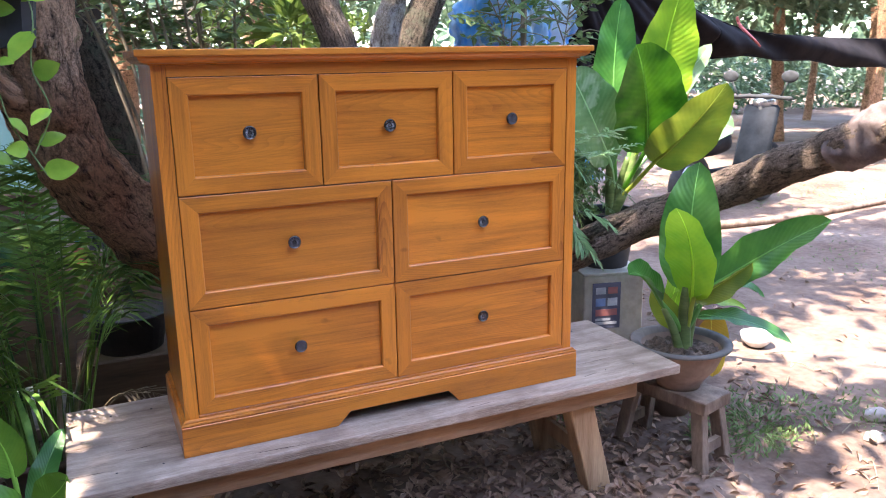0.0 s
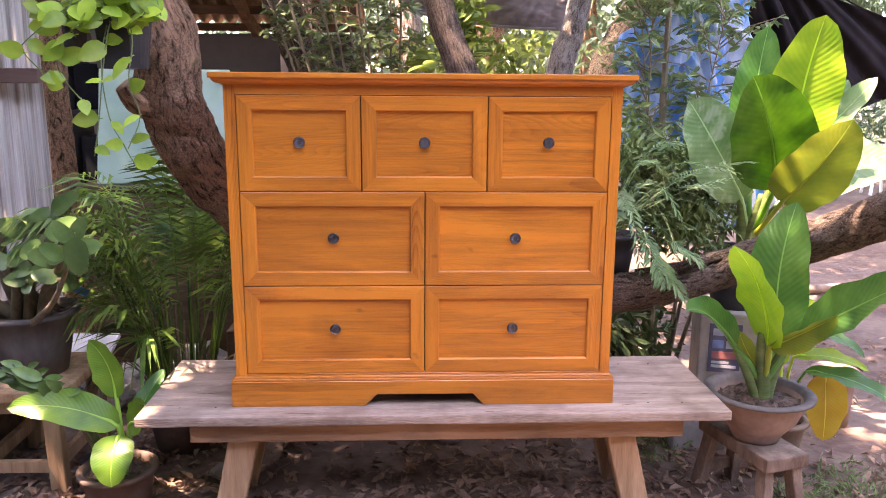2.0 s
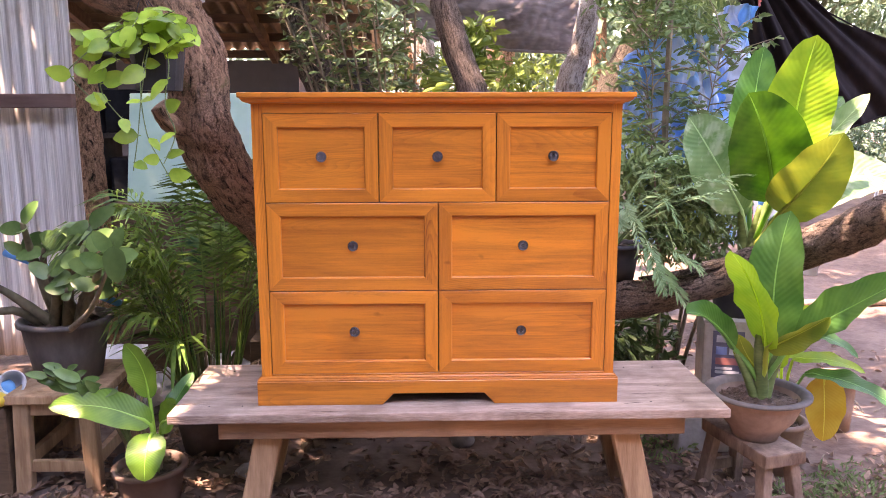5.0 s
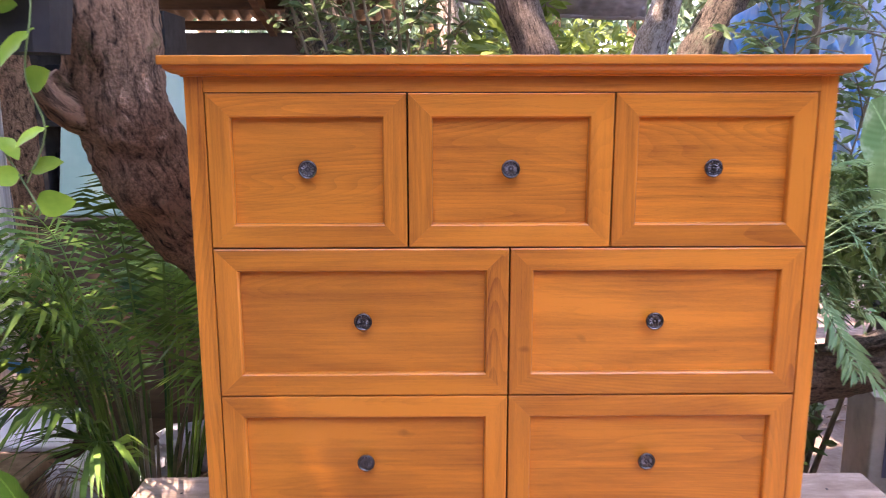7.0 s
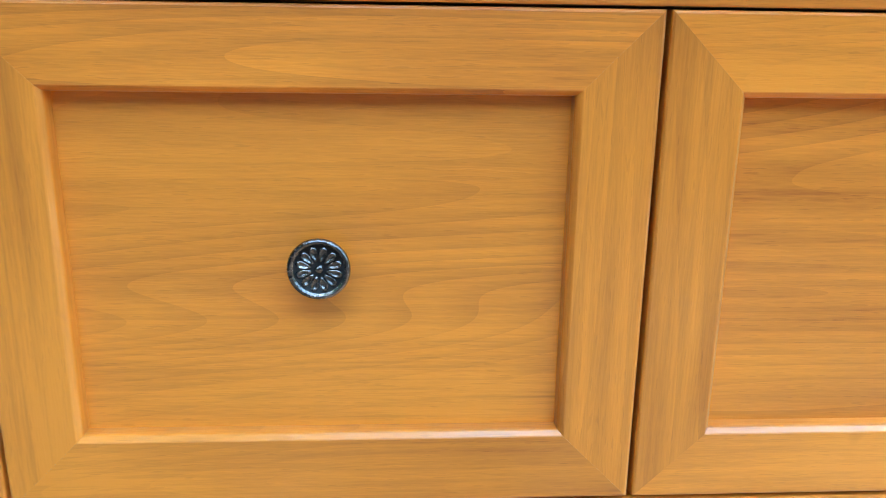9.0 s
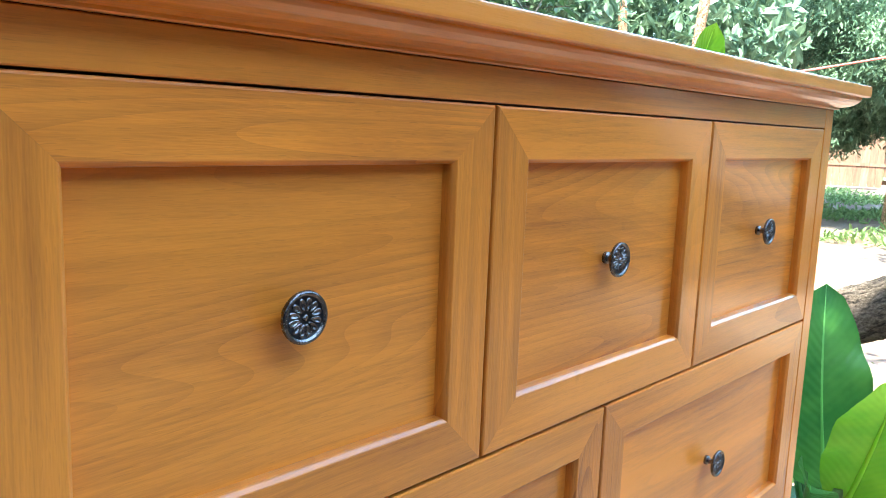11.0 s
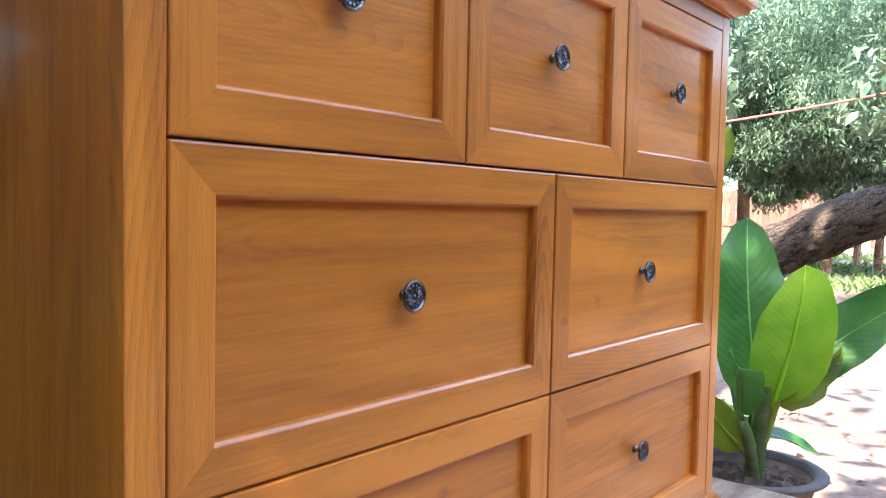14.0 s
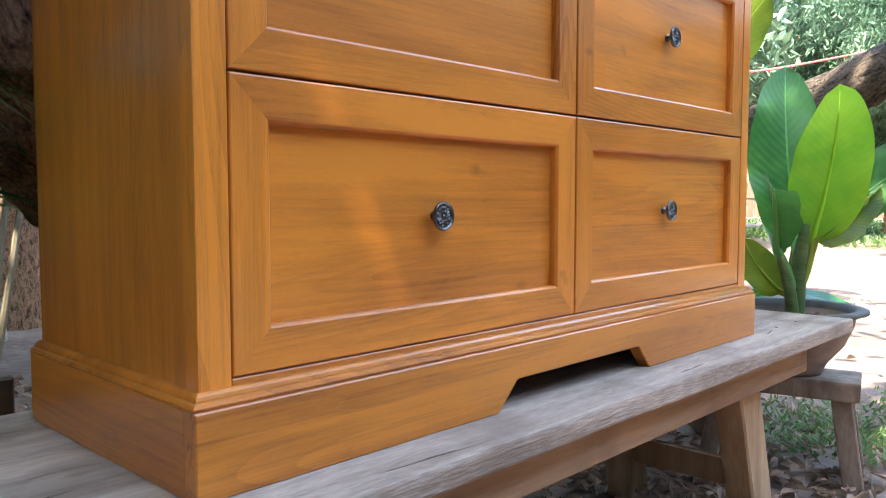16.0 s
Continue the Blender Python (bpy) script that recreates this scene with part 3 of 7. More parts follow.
def blade(base, tip, width, bow, face, fold=0.25, wavy=0.03, n=16, m=8, seed=0, stalk=None, stalk_r=0.008, twist=0.0, blunt=0.6, bm=None):
    """A broad leaf from its base to its tip. bow: how its midrib arches (a vector), face: which way it looks,
    fold: how far its halves lift, stalk: where its stalk starts."""
    bm = bm or bmesh.new()
    uvl = bm.loops.layers.uv.verify()
    rnd = random.Random(seed)
    base, tip, bow, face = Vector(base), Vector(tip), Vector(bow), Vector(face)
    ctrl = (base + tip) / 2 + bow
    rows = []
    ph = rnd.uniform(0, 6)
    ln = (tip - base).length
    for i in range(n + 1):
        t = i / n
        p = base * (1 - t) ** 2 + ctrl * 2 * t * (1 - t) + tip * t * t
        d = ((ctrl - base) * (1 - t) + (tip - ctrl) * t).normalized()
        f = (face - d * d.dot(face)).normalized()
        f = Matrix.Rotation(twist * t, 3, d) @ f
        s = d.cross(f)
        w = width / 2 * (max(0.0, math.sin(math.pi * min(1, t ** 0.8 * 0.985 + 0.015))) ** blunt) * (1 - 0.12 * t)
        row = []
        for j in range(m + 1):
            u = j / m
            k = 2 * u - 1
            wave = wavy * ln * abs(k) ** 2 * (math.sin(ph + t * 15 + (2 if k > 0 else 0)) + 0.5 * math.sin(ph * 2 + t * 31 * (1 if k > 0 else 0.8)))
            row.append((bm.verts.new(p + s * (w * k) + f * (fold * w * abs(k) ** 1.3 + wave * (w / (width / 2 + 1e-6)))), u, t))
        rows.append(row)
    for a, b in zip(rows, rows[1:]):
        for j in range(m):
            q = (a[j], a[j + 1], b[j + 1], b[j])
            fc = bm.faces.new([v[0] for v in q])
            fc.smooth = True
            for lp, v in zip(fc.loops, q):
                lp[uvl].uv = (v[1], v[2])
    back = -face.normalized() * 0.004
    rib = []
    for i in range(0, n, 3):
        t = i / n
        rib.append(base * (1 - t) ** 2 + ctrl * 2 * t * (1 - t) + tip * t * t + back)
    path = ([Vector(stalk), (Vector(stalk) + base) / 2 + bow * 0.15] if stalk is not None else []) + rib
    rr = [stalk_r * (1 - 0.8 * i / (len(path) - 1)) for i in range(len(path))]
    before = len(bm.faces)
    tube(path, rr, 6, bm=bm, steps=2)
    bm.faces.ensure_lookup_table()
    for fc in bm.faces[before:]:
        fc.smooth = True
        for lp in fc.loops:
            lp[uvl].uv = (0.5, 0.3)
    return bm


def leaf_mesh(name, pts, size, material, droop=0.3, seed=0, aspect=0.42, lift=0.18, dirs=None, spread=0.35):
    """Many small pointed leaves, one at each place, as one mesh."""
    rs = np.random.RandomState(seed)
    pts = np.asarray(pts, dtype=float)
    k = len(pts)
    d = rs.normal(size=(k, 3)) if dirs is None else np.asarray(dirs, dtype=float) + rs.normal(size=(k, 3)) * spread
    d[:, 2] -= droop
    d /= np.linalg.norm(d, axis=1)[:, None] + 1e-9
    up = rs.normal(size=(k, 3)) * 0.6 + np.array([0, 0, 1.0])
    s = np.cross(d, up)
    s /= np.linalg.norm(s, axis=1)[:, None] + 1e-9
    f = np.cross(s, d)
    ln = (size * rs.uniform(0.65, 1.3, k))[:, None]
    w = ln * aspect * 0.5
    v = np.empty((k, 6, 3))
    v[:, 0] = pts
    v[:, 1] = pts + d * ln * 0.32 + s * w * 0.92 + f * w * lift
    v[:, 2] = pts + d * ln * 0.68 + s * w * 0.75 + f * w * lift * 0.4
    v[:, 3] = pts + d * ln - f * ln * 0.10
    v[:, 4] = pts + d * ln * 0.68 - s * w * 0.75 + f * w * lift * 0.4
    v[:, 5] = pts + d * ln * 0.32 - s * w * 0.92 + f * w * lift
    me = bpy.data.meshes.new(name)
    base = np.arange(k)[:, None] * 6
    quads = np.concatenate([base + np.array([0, 1, 2, 3]), base + np.array([0, 3, 4, 5])])
    me.from_pydata(v.reshape(-1, 3).tolist(), [], quads.tolist())
    me.materials.append(material)
    return me


def cloud(blobs, per, seed):
    """Places in uneven clumps: blobs of (centre, radii), thicker towards their skins."""
    rs = np.random.RandomState(seed)
    out = []
    for c, r, share in blobs:
        k = max(3, int(per * share))
        q = rs.normal(size=(k, 3))
        q /= np.linalg.norm(q, axis=1)[:, None]
        rad = rs.uniform(0.15, 1.0, k) ** 0.45
        bump = 1 + 0.25 * np.sin(q[:, 0] * 5 + c[0] * 3) * np.cos(q[:, 2] * 6 + c[1])
        out.append(np.array(c) + q * (rad * bump)[:, None] * np.array(r))
    return np.concatenate(out)


def sheet(fn, nu, nv, thick=0.0):
    """A cloth or sheet from a function of u and v."""
    bm = bmesh.new()
    g = [[bm.verts.new(fn(i / nu, j / nv)) for j in range(nv + 1)] for i in range(nu + 1)]
    for i in range(nu):
        for j in range(nv):
            bm.faces.new((g[i][j], g[i + 1][j], g[i + 1][j + 1], g[i][j + 1]))
    if thick:
        bmesh.ops.recalc_face_normals(bm, faces=bm.faces)
        bmesh.ops.solidify(bm, geom=bm.faces[:], thickness=thick)
    return bm


# ---------------------------------------------------------------- ground
def ground_z(x, y):
    d = math.hypot(x - 0.7, y - 2.0)
    k = min(1.0, max(0.0, (d - 0.2) / 1.5)) * (1.0 if d < 40 else 0.0)
    return 0.018 * k * (noise.noise(Vector((x * 1.3, y * 1.3, 0))) + 0.5 * noise.noise(Vector((x * 4, y * 4, 3)))) - 0.004


def build_ground():
    bm = bmesh.new()
    xs = sorted(set([-400, -120, -40, -20] + [round(-10 + 0.25 * i, 3) for i in range(0, 97)] + [18, 25, 40, 120, 400]))
    ys = sorted(set([-400, -120, -40, -15] + [round(-6 + 0.25 * i, 3) for i in range(0, 89)] + [20, 28, 40, 120, 400]))
    g = [[bm.verts.new((x, y, ground_z(x, y))) for y in ys] for x in xs]
    for i in range(len(xs) - 1):
        for j in range(len(ys) - 1):
            bm.faces.new((g[i][j], g[i + 1][j], g[i + 1][j + 1], g[i][j + 1]))
    return single("ground", bm, dirt, "bare trodden dirt yard with dry leaves", "ground", kind="structure", smooth=True)


build_ground()


# ---------------------------------------------------------------- chest of drawers
FY = 1.957                      # plane of the drawer fronts
BX0, BX1 = 0.1255, 1.2925         # sides of the case
BACK = 2.335
ZB, ZT = 0.437, 1.455           # bench top, upper face of the chest
chest = thing("chest_of_drawers", (0.707, 2.13, ZB), "varnished orange teak chest of drawers with seven drawers on the bench", "chest of drawers")


def moulding(profile, x0, x1, y0, y1):
    """A moulding round the front and both sides; profile of (out, z) pairs, out from the box x0, x1, y0."""
    bm = bmesh.new()
    cols = []
    for o, z in profile:
        cols.append([bm.verts.new(p) for p in ((x0 - o, y1, z), (x0 - o, y0 - o, z), (x1 + o, y0 - o, z), (x1 + o, y1, z))])
    for a, b in zip(cols, cols[1:] + cols[:1]):
        for k in range(3):
            bm.faces.new((a[k], a[k + 1], b[k + 1], b[k]))
    bm.faces.new([c[0] for c in cols][::-1])
    bm.faces.new([c[3] for c in cols])
    bmesh.ops.recalc_face_normals(bm, faces=bm.faces)
    return bm


def build_chest():
    part("top_board", block((0.0905, 1.918, 1.4385), (1.3275, 2.35, ZT), 0.0035, 3), teak_x, chest)
    cove = [(0.0, 1.4195), (0.0045, 1.4195), (0.0055, 1.4205), (0.0055, 1.4225), (0.0075, 1.4230), (0.0130, 1.4240), (0.0190, 1.4262), (0.0240, 1.4295), (0.0272, 1.4335), (0.0282, 1.4365), (0.0282, 1.4384), (0.0, 1.4384)]
    part("cornice_moulding", moulding(cove, BX0, BX1, FY, BACK), teak_x, chest)
    part("side_panel", block((BX0, FY + 0.004, 0.50), (BX0 + 0.018, BACK, 1.4382), 0.001), teak_z, chest)
    part("side_panel", block((BX1 - 0.018, FY + 0.004, 0.50), (BX1, BACK, 1.4382), 0.001), teak_z, chest)
    part("back_panel", block((BX0 + 0.019, BACK - 0.012, 0.50), (BX1 - 0.019, BACK - 0.002, 1.436)), teak_z, chest)
    # solid block whose near-black colour stands for the shade inside the gaps
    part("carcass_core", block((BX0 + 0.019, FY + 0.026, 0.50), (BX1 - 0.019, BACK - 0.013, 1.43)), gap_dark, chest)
    part("stile", block((BX0 - 0.001, FY, 0.531), (0.1580, FY + 0.025, 1.4193), 0.0014, 2), teak_z, chest)
    part("stile", block((1.2622, FY, 0.531), (BX1 + 0.001, FY + 0.025, 1.4193), 0.0014, 2), teak_z, chest)
    part("top_rail", block((0.1582, FY, 1.3922), (1.2620, FY + 0.025, 1.4193), 0.0009), teak_x, chest)
    part("bottom_rail", block((0.1582, FY, 0.528), (1.2620, FY + 0.025, 0.5390), 0.0009), teak_x, chest)
    # plinth with its cut-out
    px0, px1, py = 0.1115, 1.306, 1.940
    bm = bmesh.new()
    outline = [(px0, ZB), (0.522, ZB), (0.5595, 0.4745), (0.8605, 0.4745), (0.895, ZB), (px1, ZB), (px1, 0.5185), (px0, 0.5185)]
    f = [bm.verts.new((x, py, z)) for x, z in outline]
    b = [bm.verts.new((x, py + 0.02, z)) for x, z in outline]
    bm.faces.new(f)
    bm.faces.new(b[::-1])
    for k in range(8):
        bm.faces.new((f[k], b[k], b[(k + 1) % 8], f[(k + 1) % 8]))
    bmesh.ops.recalc_face_normals(bm, faces=bm.faces)
    bmesh.ops.bevel(bm, geom=[e for e in bm.edges if all(v.co.y < py + 0.01 for v in e.verts)], offset=0.0015, segments=1, affect="EDGES")
    part("plinth_front", bm, teak_x, chest)
    for x in (px0, px1 - 0.02):
        part("plinth_side", block((x, py + 0.0202, ZB), (x + 0.02, BACK, 0.5185), 0.001), teak_y, chest)
    bead = [(0.0, 0.5187), (0.0125, 0.5187), (0.0140, 0.5215), (0.0125, 0.5245), (0.0085, 0.5255), (0.0085, 0.5272), (0.0072, 0.5300), (0.0040, 0.5325), (0.0, 0.5328)]
    part("plinth_moulding", moulding(bead, BX0, BX1, FY, BACK), teak_x, chest)


def mitre(x0, x1, z0, z1, side):
    """One mitred bar of a drawer front's frame, with a softened outer edge and a chamfered inner one."""
    prof = [(0.0, 0.022), (0.0, 0.0018), (0.0006, 0.0006), (0.0018, 0.0), (0.0405, 0.0), (0.0412, 0.0004), (0.0434, 0.0030), (0.0440, 0.0046), (0.0444, 0.0115), (0.0444, 0.022)]
    bm = bmesh.new()
    a, b = [], []
    for w, d in prof:
        y = FY + d
        if side in "tb":
            z = z1 - w if side == "t" else z0 + w
            a.append(bm.verts.new((x0 + w + 0.00004, y, z)))
            b.append(bm.verts.new((x1 - w - 0.00004, y, z)))
        else:
            x = x0 + w if side == "l" else x1 - w
            a.append(bm.verts.new((x, y, z0 + w + 0.00004)))
            b.append(bm.verts.new((x, y, z1 - w - 0.00004)))
    for k in range(len(prof)):
        k2 = (k + 1) % len(prof)
        bm.faces.new((a[k], a[k2], b[k2], b[k]))
    bm.faces.new(a)
    bm.faces.new(b[::-1])
    bmesh.ops.recalc_face_normals(bm, faces=bm.faces)
    return bm


def knob_mesh():
    """A cast knob looking along -y: flange, neck, dished disc with a rim, twelve petals and a boss."""
    bm = bmesh.new()
    prof = [(0.0000, -0.0012), (0.0058, -0.0012), (0.0058, 0.0026), (0.0042, 0.0030), (0.0035, 0.0045), (0.0036, 0.0092), (0.0062, 0.0112),
            (0.0140, 0.0119), (0.0166, 0.0133), (0.0170, 0.0149), (0.0165, 0.0164), (0.0153, 0.0170), (0.0143, 0.0165), (0.0137, 0.0151), (0.0000, 0.0149)]
    lathe(prof, (0, 0, 0), 36, bm)
    for f in bm.faces:
        f.material_index = 1 if f.calc_center_median().z > 0.0148 and math.hypot(*f.calc_center_median().xy) < 0.0137 else 0
    def petal(cx, cy, ang, lx, ly, h, levels, hollow):
        rings, n = [], 10
        for size, z in levels:
            r = []
            for k in range(n):
                a = 2 * math.pi * k / n
                u, v = lx * size * math.cos(a), ly * size * math.sin(a) * (1 + 0.45 * math.cos(a))
                r.append(bm.verts.new((cx + u * math.cos(ang) - v * math.sin(ang), cy + u * math.sin(ang) + v * math.cos(ang), 0.0149 + z * h)))
            rings.append(r)
        tip = bm.verts.new((cx, cy, 0.0149 + hollow * h))
        for lo, hi in zip(rings, rings[1:]):
            for k in range(n):
                bm.faces.new((lo[k], lo[(k + 1) % n], hi[(k + 1) % n], hi[k]))
        for k in range(n):
            bm.faces.new((rings[-1][k], rings[-1][(k + 1) % n], tip))
    for k in range(12):
        a = 2 * math.pi * (k + 0.5) / 12
        petal(0.0084 * math.cos(a), 0.0084 * math.sin(a), a, 0.0046, 0.0021, 0.0012, ((1.0, 0.0), (0.86, 1.0), (0.66, 0.9), (0.5, 0.35)), 0.35)
    petal(0, 0, 0, 0.0024, 0.0024, 0.0018, ((1.0, 0.0), (0.75, 0.75)), 1.0)
    bmesh.ops.transform(bm, matrix=Matrix.Rotation(radians(90), 4, "X"), verts=bm.verts)
    return mesh_of(bm, "knob", [knob_metal, knob_black], True)


def build_drawers():
    km = knob_mesh()
    rows = [((1.392, 1.109), (0.1585, 0.5205, 0.8945, 1.2615)), ((1.109, 0.820), (0.1585, 0.709, 1.2615)), ((0.820, 0.539), (0.1585, 0.709, 1.2615))]
    g = 0.0014
    kpos = [[(0.340, 1.255), (0.7075, 1.255), (1.0765, 1.256)], [(0.434, 0.969), (0.9835, 0.968)], [(0.434, 0.684), (0.9815, 0.684)]]
    for (zt, zb), xs, kp in [(r[0], r[1], k) for r, k in zip(rows, kpos)]:
        for (x0, x1), k in zip(zip(xs, xs[1:]), kp):
            a, b, c, d = x0 + g, x1 - g, zb + g, zt - g
            front = part("drawer", block((a + 0.0440, FY + 0.0115, c + 0.0440), (b - 0.0440, FY + 0.0185, d - 0.0440)), teak_x, chest, "framed drawer front with a recessed flat panel")
            for s in "tb":
                part("frame_rail", mitre(a, b, c, d, s), teak_x, front)
            for s in "lr":
                part("frame_stile", mitre(a, b, c, d, s), teak_z, front)
            kb = under(new("knob", km), front)
            kb.location = (k[0], FY + 0.0102, k[1])
            tagged(kb, "round dark pewter knob with a daisy relief")


build_chest()
build_drawers()


# ---------------------------------------------------------------- bench
def build_bench():
    bench = thing("bench", (0.75, 2.12, 0), "long weathered grey-brown plank bench with splayed legs", "bench")
    bm = block((-0.165, 1.862, 0.407), (1.662, 2.122, 0.437), 0.004, 2)
    bmesh.ops.subdivide_edges(bm, edges=[e for e in bm.edges if abs(e.verts[0].co.x - e.verts[1].co.x) > 1], cuts=40)
    for v in bm.verts:
        if v.co.y < 1.90:
            v.co.y += 0.004 * noise.noise(Vector((v.co.x * 5, 0, 0)))
            v.co.z += 0.0015 * noise.noise(Vector((v.co.x * 9, 4, 0)))
    part("top_plank", bm, bench_x, bench)
    part("top_plank", block((-0.168, 2.1245, 0.407), (1.66, 2.385, 0.4365), 0.004, 2), bench_x, bench)
    part("apron", block((-0.018, 1.915, 0.331), (1.532, 1.95, 0.4068), 0.003), bench_dark, bench)
    part("apron", block((-0.018, 2.31, 0.331), (1.532, 2.345, 0.4068), 0.003), bench_dark, bench)
    for sx, xt, xb in ((0, 0.155, 0.060), (1, 1.325, 1.425)):
        for y in (1.995, 2.265):
            part("leg", beam((xb, y + (y - 2.13) * 0.12, -0.01), (xt, y, 0.405), 0.088, 0.06, 0.004, (0, 1, 0), 1.05), leg_wood, bench)
        part("cross_bar", block((xt - 0.03, 1.952, 0.345), (xt + 0.03, 2.308, 0.404), 0.003), bench_dark, bench)
        xm = xb + (xt - xb) * 0.3
        part("stretcher", beam((xm, 2.025, 0.12), (xm, 2.24, 0.12), 0.022, 0.05, 0.003, (0, 0, 1)), leg_wood, bench)


def build_cracks():
    bench = bpy.data.objects["bench"]
    for k, (x, y, ln) in enumerate(((1.44, 2.02, 0.20), (1.52, 2.09, 0.13), (1.36, 1.93, 0.10), (-0.10, 1.96, 0.16), (0.02, 2.06, 0.12), (0.35, 1.885, 0.22), (0.95, 1.89, 0.16))):
        path = [(x + ln * (t - 0.5), y + 0.006 * noise.noise(Vector((t * 4, k * 3.1, 0))) + 0.012 * (t - 0.5) * (-1) ** k, 0.4362) for t in [i / 8 for i in range(9)]]
        part("crack", tube(path, [0.0004, 0.0010, 0.0016, 0.0013, 0.0018, 0.0014, 0.0010, 0.0007, 0.0003], 6), gap_dark, bench, "dark drying crack in the plank")
    for x in (-0.05, 0.06, 1.42, 1.53):
        for y in (1.94, 2.30):
            part("nail_head", lathe([(0, 0.0014), (0.0025, 0.0012), (0.0035, 0.0), (0, 0.0)], (x, y, 0.4366), 10), rubber, bench)


build_bench()
build_cracks()


# ---------------------------------------------------------------- trees
def build_tree():
    """The forked tree whose stems lean out on both sides of the chest."""
    tree = thing("leaning_tree", (0.72, 3.0, 0), "old forked tree with thick furrowed bark and leaning limbs", "tree")
    part("trunk", tube([(0.74, 3.1, -0.1), (0.73, 3.02, 0.25), (0.72, 2.95, 0.5), (0.78, 2.93, 0.85), (0.95, 2.95, 1.15), (0.90, 2.93, 1.42), (0.80, 2.92, 1.70), (0.745, 2.92, 1.95), (0.72, 2.9, 2.5), (0.85, 2.8, 3.4)],
                        [0.26, 0.20, 0.16, 0.10, 0.080, 0.066, 0.060, 0.056, 0.05, 0.04], 24, 0.15, 1, steps=12), bark_grey, tree, smooth=True)
    left = [(0.70, 2.96, 0.45), (0.42, 2.74, 0.66), (0.17, 2.53, 0.87), (0.015, 2.41, 1.05), (-0.075, 2.32, 1.22), (-0.115, 2.27, 1.39), (-0.115, 2.25, 1.56), (-0.185, 2.24, 1.74), (-0.25, 2.24, 1.88), (-0.38, 2.3, 2.3), (-0.55, 2.4, 3.2)]
    part("limb", tube(left, [0.13, 0.115, 0.105, 0.098, 0.100, 0.104, 0.094, 0.098, 0.085, 0.08, 0.06], 44, 0.17, 5, steps=22), bark, tree, smooth=True)
    part("branch_stub", tube([(-0.13, 2.27, 1.33), (-0.19, 2.20, 1.37), (-0.225, 2.17, 1.42)], [0.06, 0.045, 0.035], 12, 0.2, 2, steps=6), bark, tree, smooth=True)
    part("branch", tube([(-0.17, 2.25, 1.66), (-0.30, 2.27, 1.755), (-0.41, 2.29, 1.785), (-0.52, 2.31, 1.845), (-0.75, 2.35, 1.98), (-1.15, 2.5, 2.35)], [0.07, 0.062, 0.054, 0.050, 0.045, 0.036], 18, 0.16, 3, steps=10), bark, tree, smooth=True)
    right = [(0.72, 2.96, 0.48), (1.05, 2.70, 0.58), (1.41, 2.49, 0.65), (1.60, 2.46, 0.680), (1.84, 2.41, 0.772), (2.055, 2.19, 0.917), (2.125, 1.95, 1.043), (2.14, 1.65, 1.165), (2.2, 1.35, 1.325), (2.35, 0.8, 1.7), (2.6, 0.2, 2.2)]
    part("limb", tube(right, [0.12, 0.10, 0.078, 0.071, 0.068, 0.070, 0.066, 0.063, 0.066, 0.07, 0.07], 40, 0.16, 9, steps=22), bark_grey, tree, smooth=True)
    part("bark_crack", tube([(1.50, 2.43, 0.755), (1.66, 2.405, 0.776), (1.85, 2.36, 0.845), (1.965, 2.25, 0.925)], [0.006, 0.016, 0.014, 0.005], 7, 0.3, 4, steps=6), bark_dark, tree, "dark split along the limb")


def stem_tree(name, path, radii, material, label, seed):
    bm = tube(path, radii, 14, 0.14, seed, steps=7)
    return single(name, bm, material, label, "tree", smooth=True)


build_tree()
stem_tree("slim_tree", [(1.36, 4.15, -0.1), (1.40, 4.15, 0.8), (1.52, 4.13, 1.53), (1.58, 4.13, 1.72), (1.63, 4.13, 1.98), (1.67, 4.13, 2.2), (1.8, 4.1, 3.4)], [0.10, 0.085, 0.075, 0.068, 0.062, 0.06, 0.05], bark_pale, "slim pale tree stem with sun patches in its bark colour", 21)
stem_tree("slim_tree", [(1.62, 4.75, -0.1), (1.75, 4.75, 0.9), (1.92, 4.72, 1.5), (2.03, 4.72, 1.75), (2.14, 4.72, 1.98), (2.5, 4.7, 2.6), (3.0, 4.7, 3.6)], [0.14, 0.12, 0.11, 0.10, 0.09, 0.08, 0.06], bark_dark, "leaning brown tree stem behind the blue tarpaulin", 22)
stem_tree("slim_tree", [(0.28, 4.75, -0.1), (0.15, 4.7, 0.9), (0.04, 4.65, 1.5), (-0.08, 4.6, 1.85), (-0.18, 4.6, 2.2), (-0.35, 4.6, 3.4)], [0.13, 0.12, 0.11, 0.105, 0.10, 0.08], bark_dark, "dark mossy tree stem beside the shed", 23)
stem_tree("slim_tree", [(1.0, 5.6, -0.1), (0.85, 5.6, 0.9), (0.72, 5.6, 1.6), (0.62, 5.6, 2.2), (0.4, 5.6, 3.4)], [0.10, 0.09, 0.085, 0.08, 0.06], bark_pale, "slim tree stem in dappled light", 24)
stem_tree("tree_stump", [(1.25, 6.0, -0.1), (1.22, 6.0, 0.8), (1.24, 6.0, 1.5), (1.3, 6.0, 1.9), (1.4, 6.0, 2.6)], [0.16, 0.15, 0.13, 0.12, 0.10], bark, "reddish brown tree stem in the grove", 25)
stem_tree("slim_tree", [(7.30, 5.18, -0.1), (7.32, 5.16, 1.0), (7.36, 5.15, 2.0), (7.5, 5.1, 3.2), (7.7, 5.0, 5.0)], [0.07, 0.06, 0.05, 0.045, 0.03], bark, "slim reddish tree stem that holds the red rope", 27)
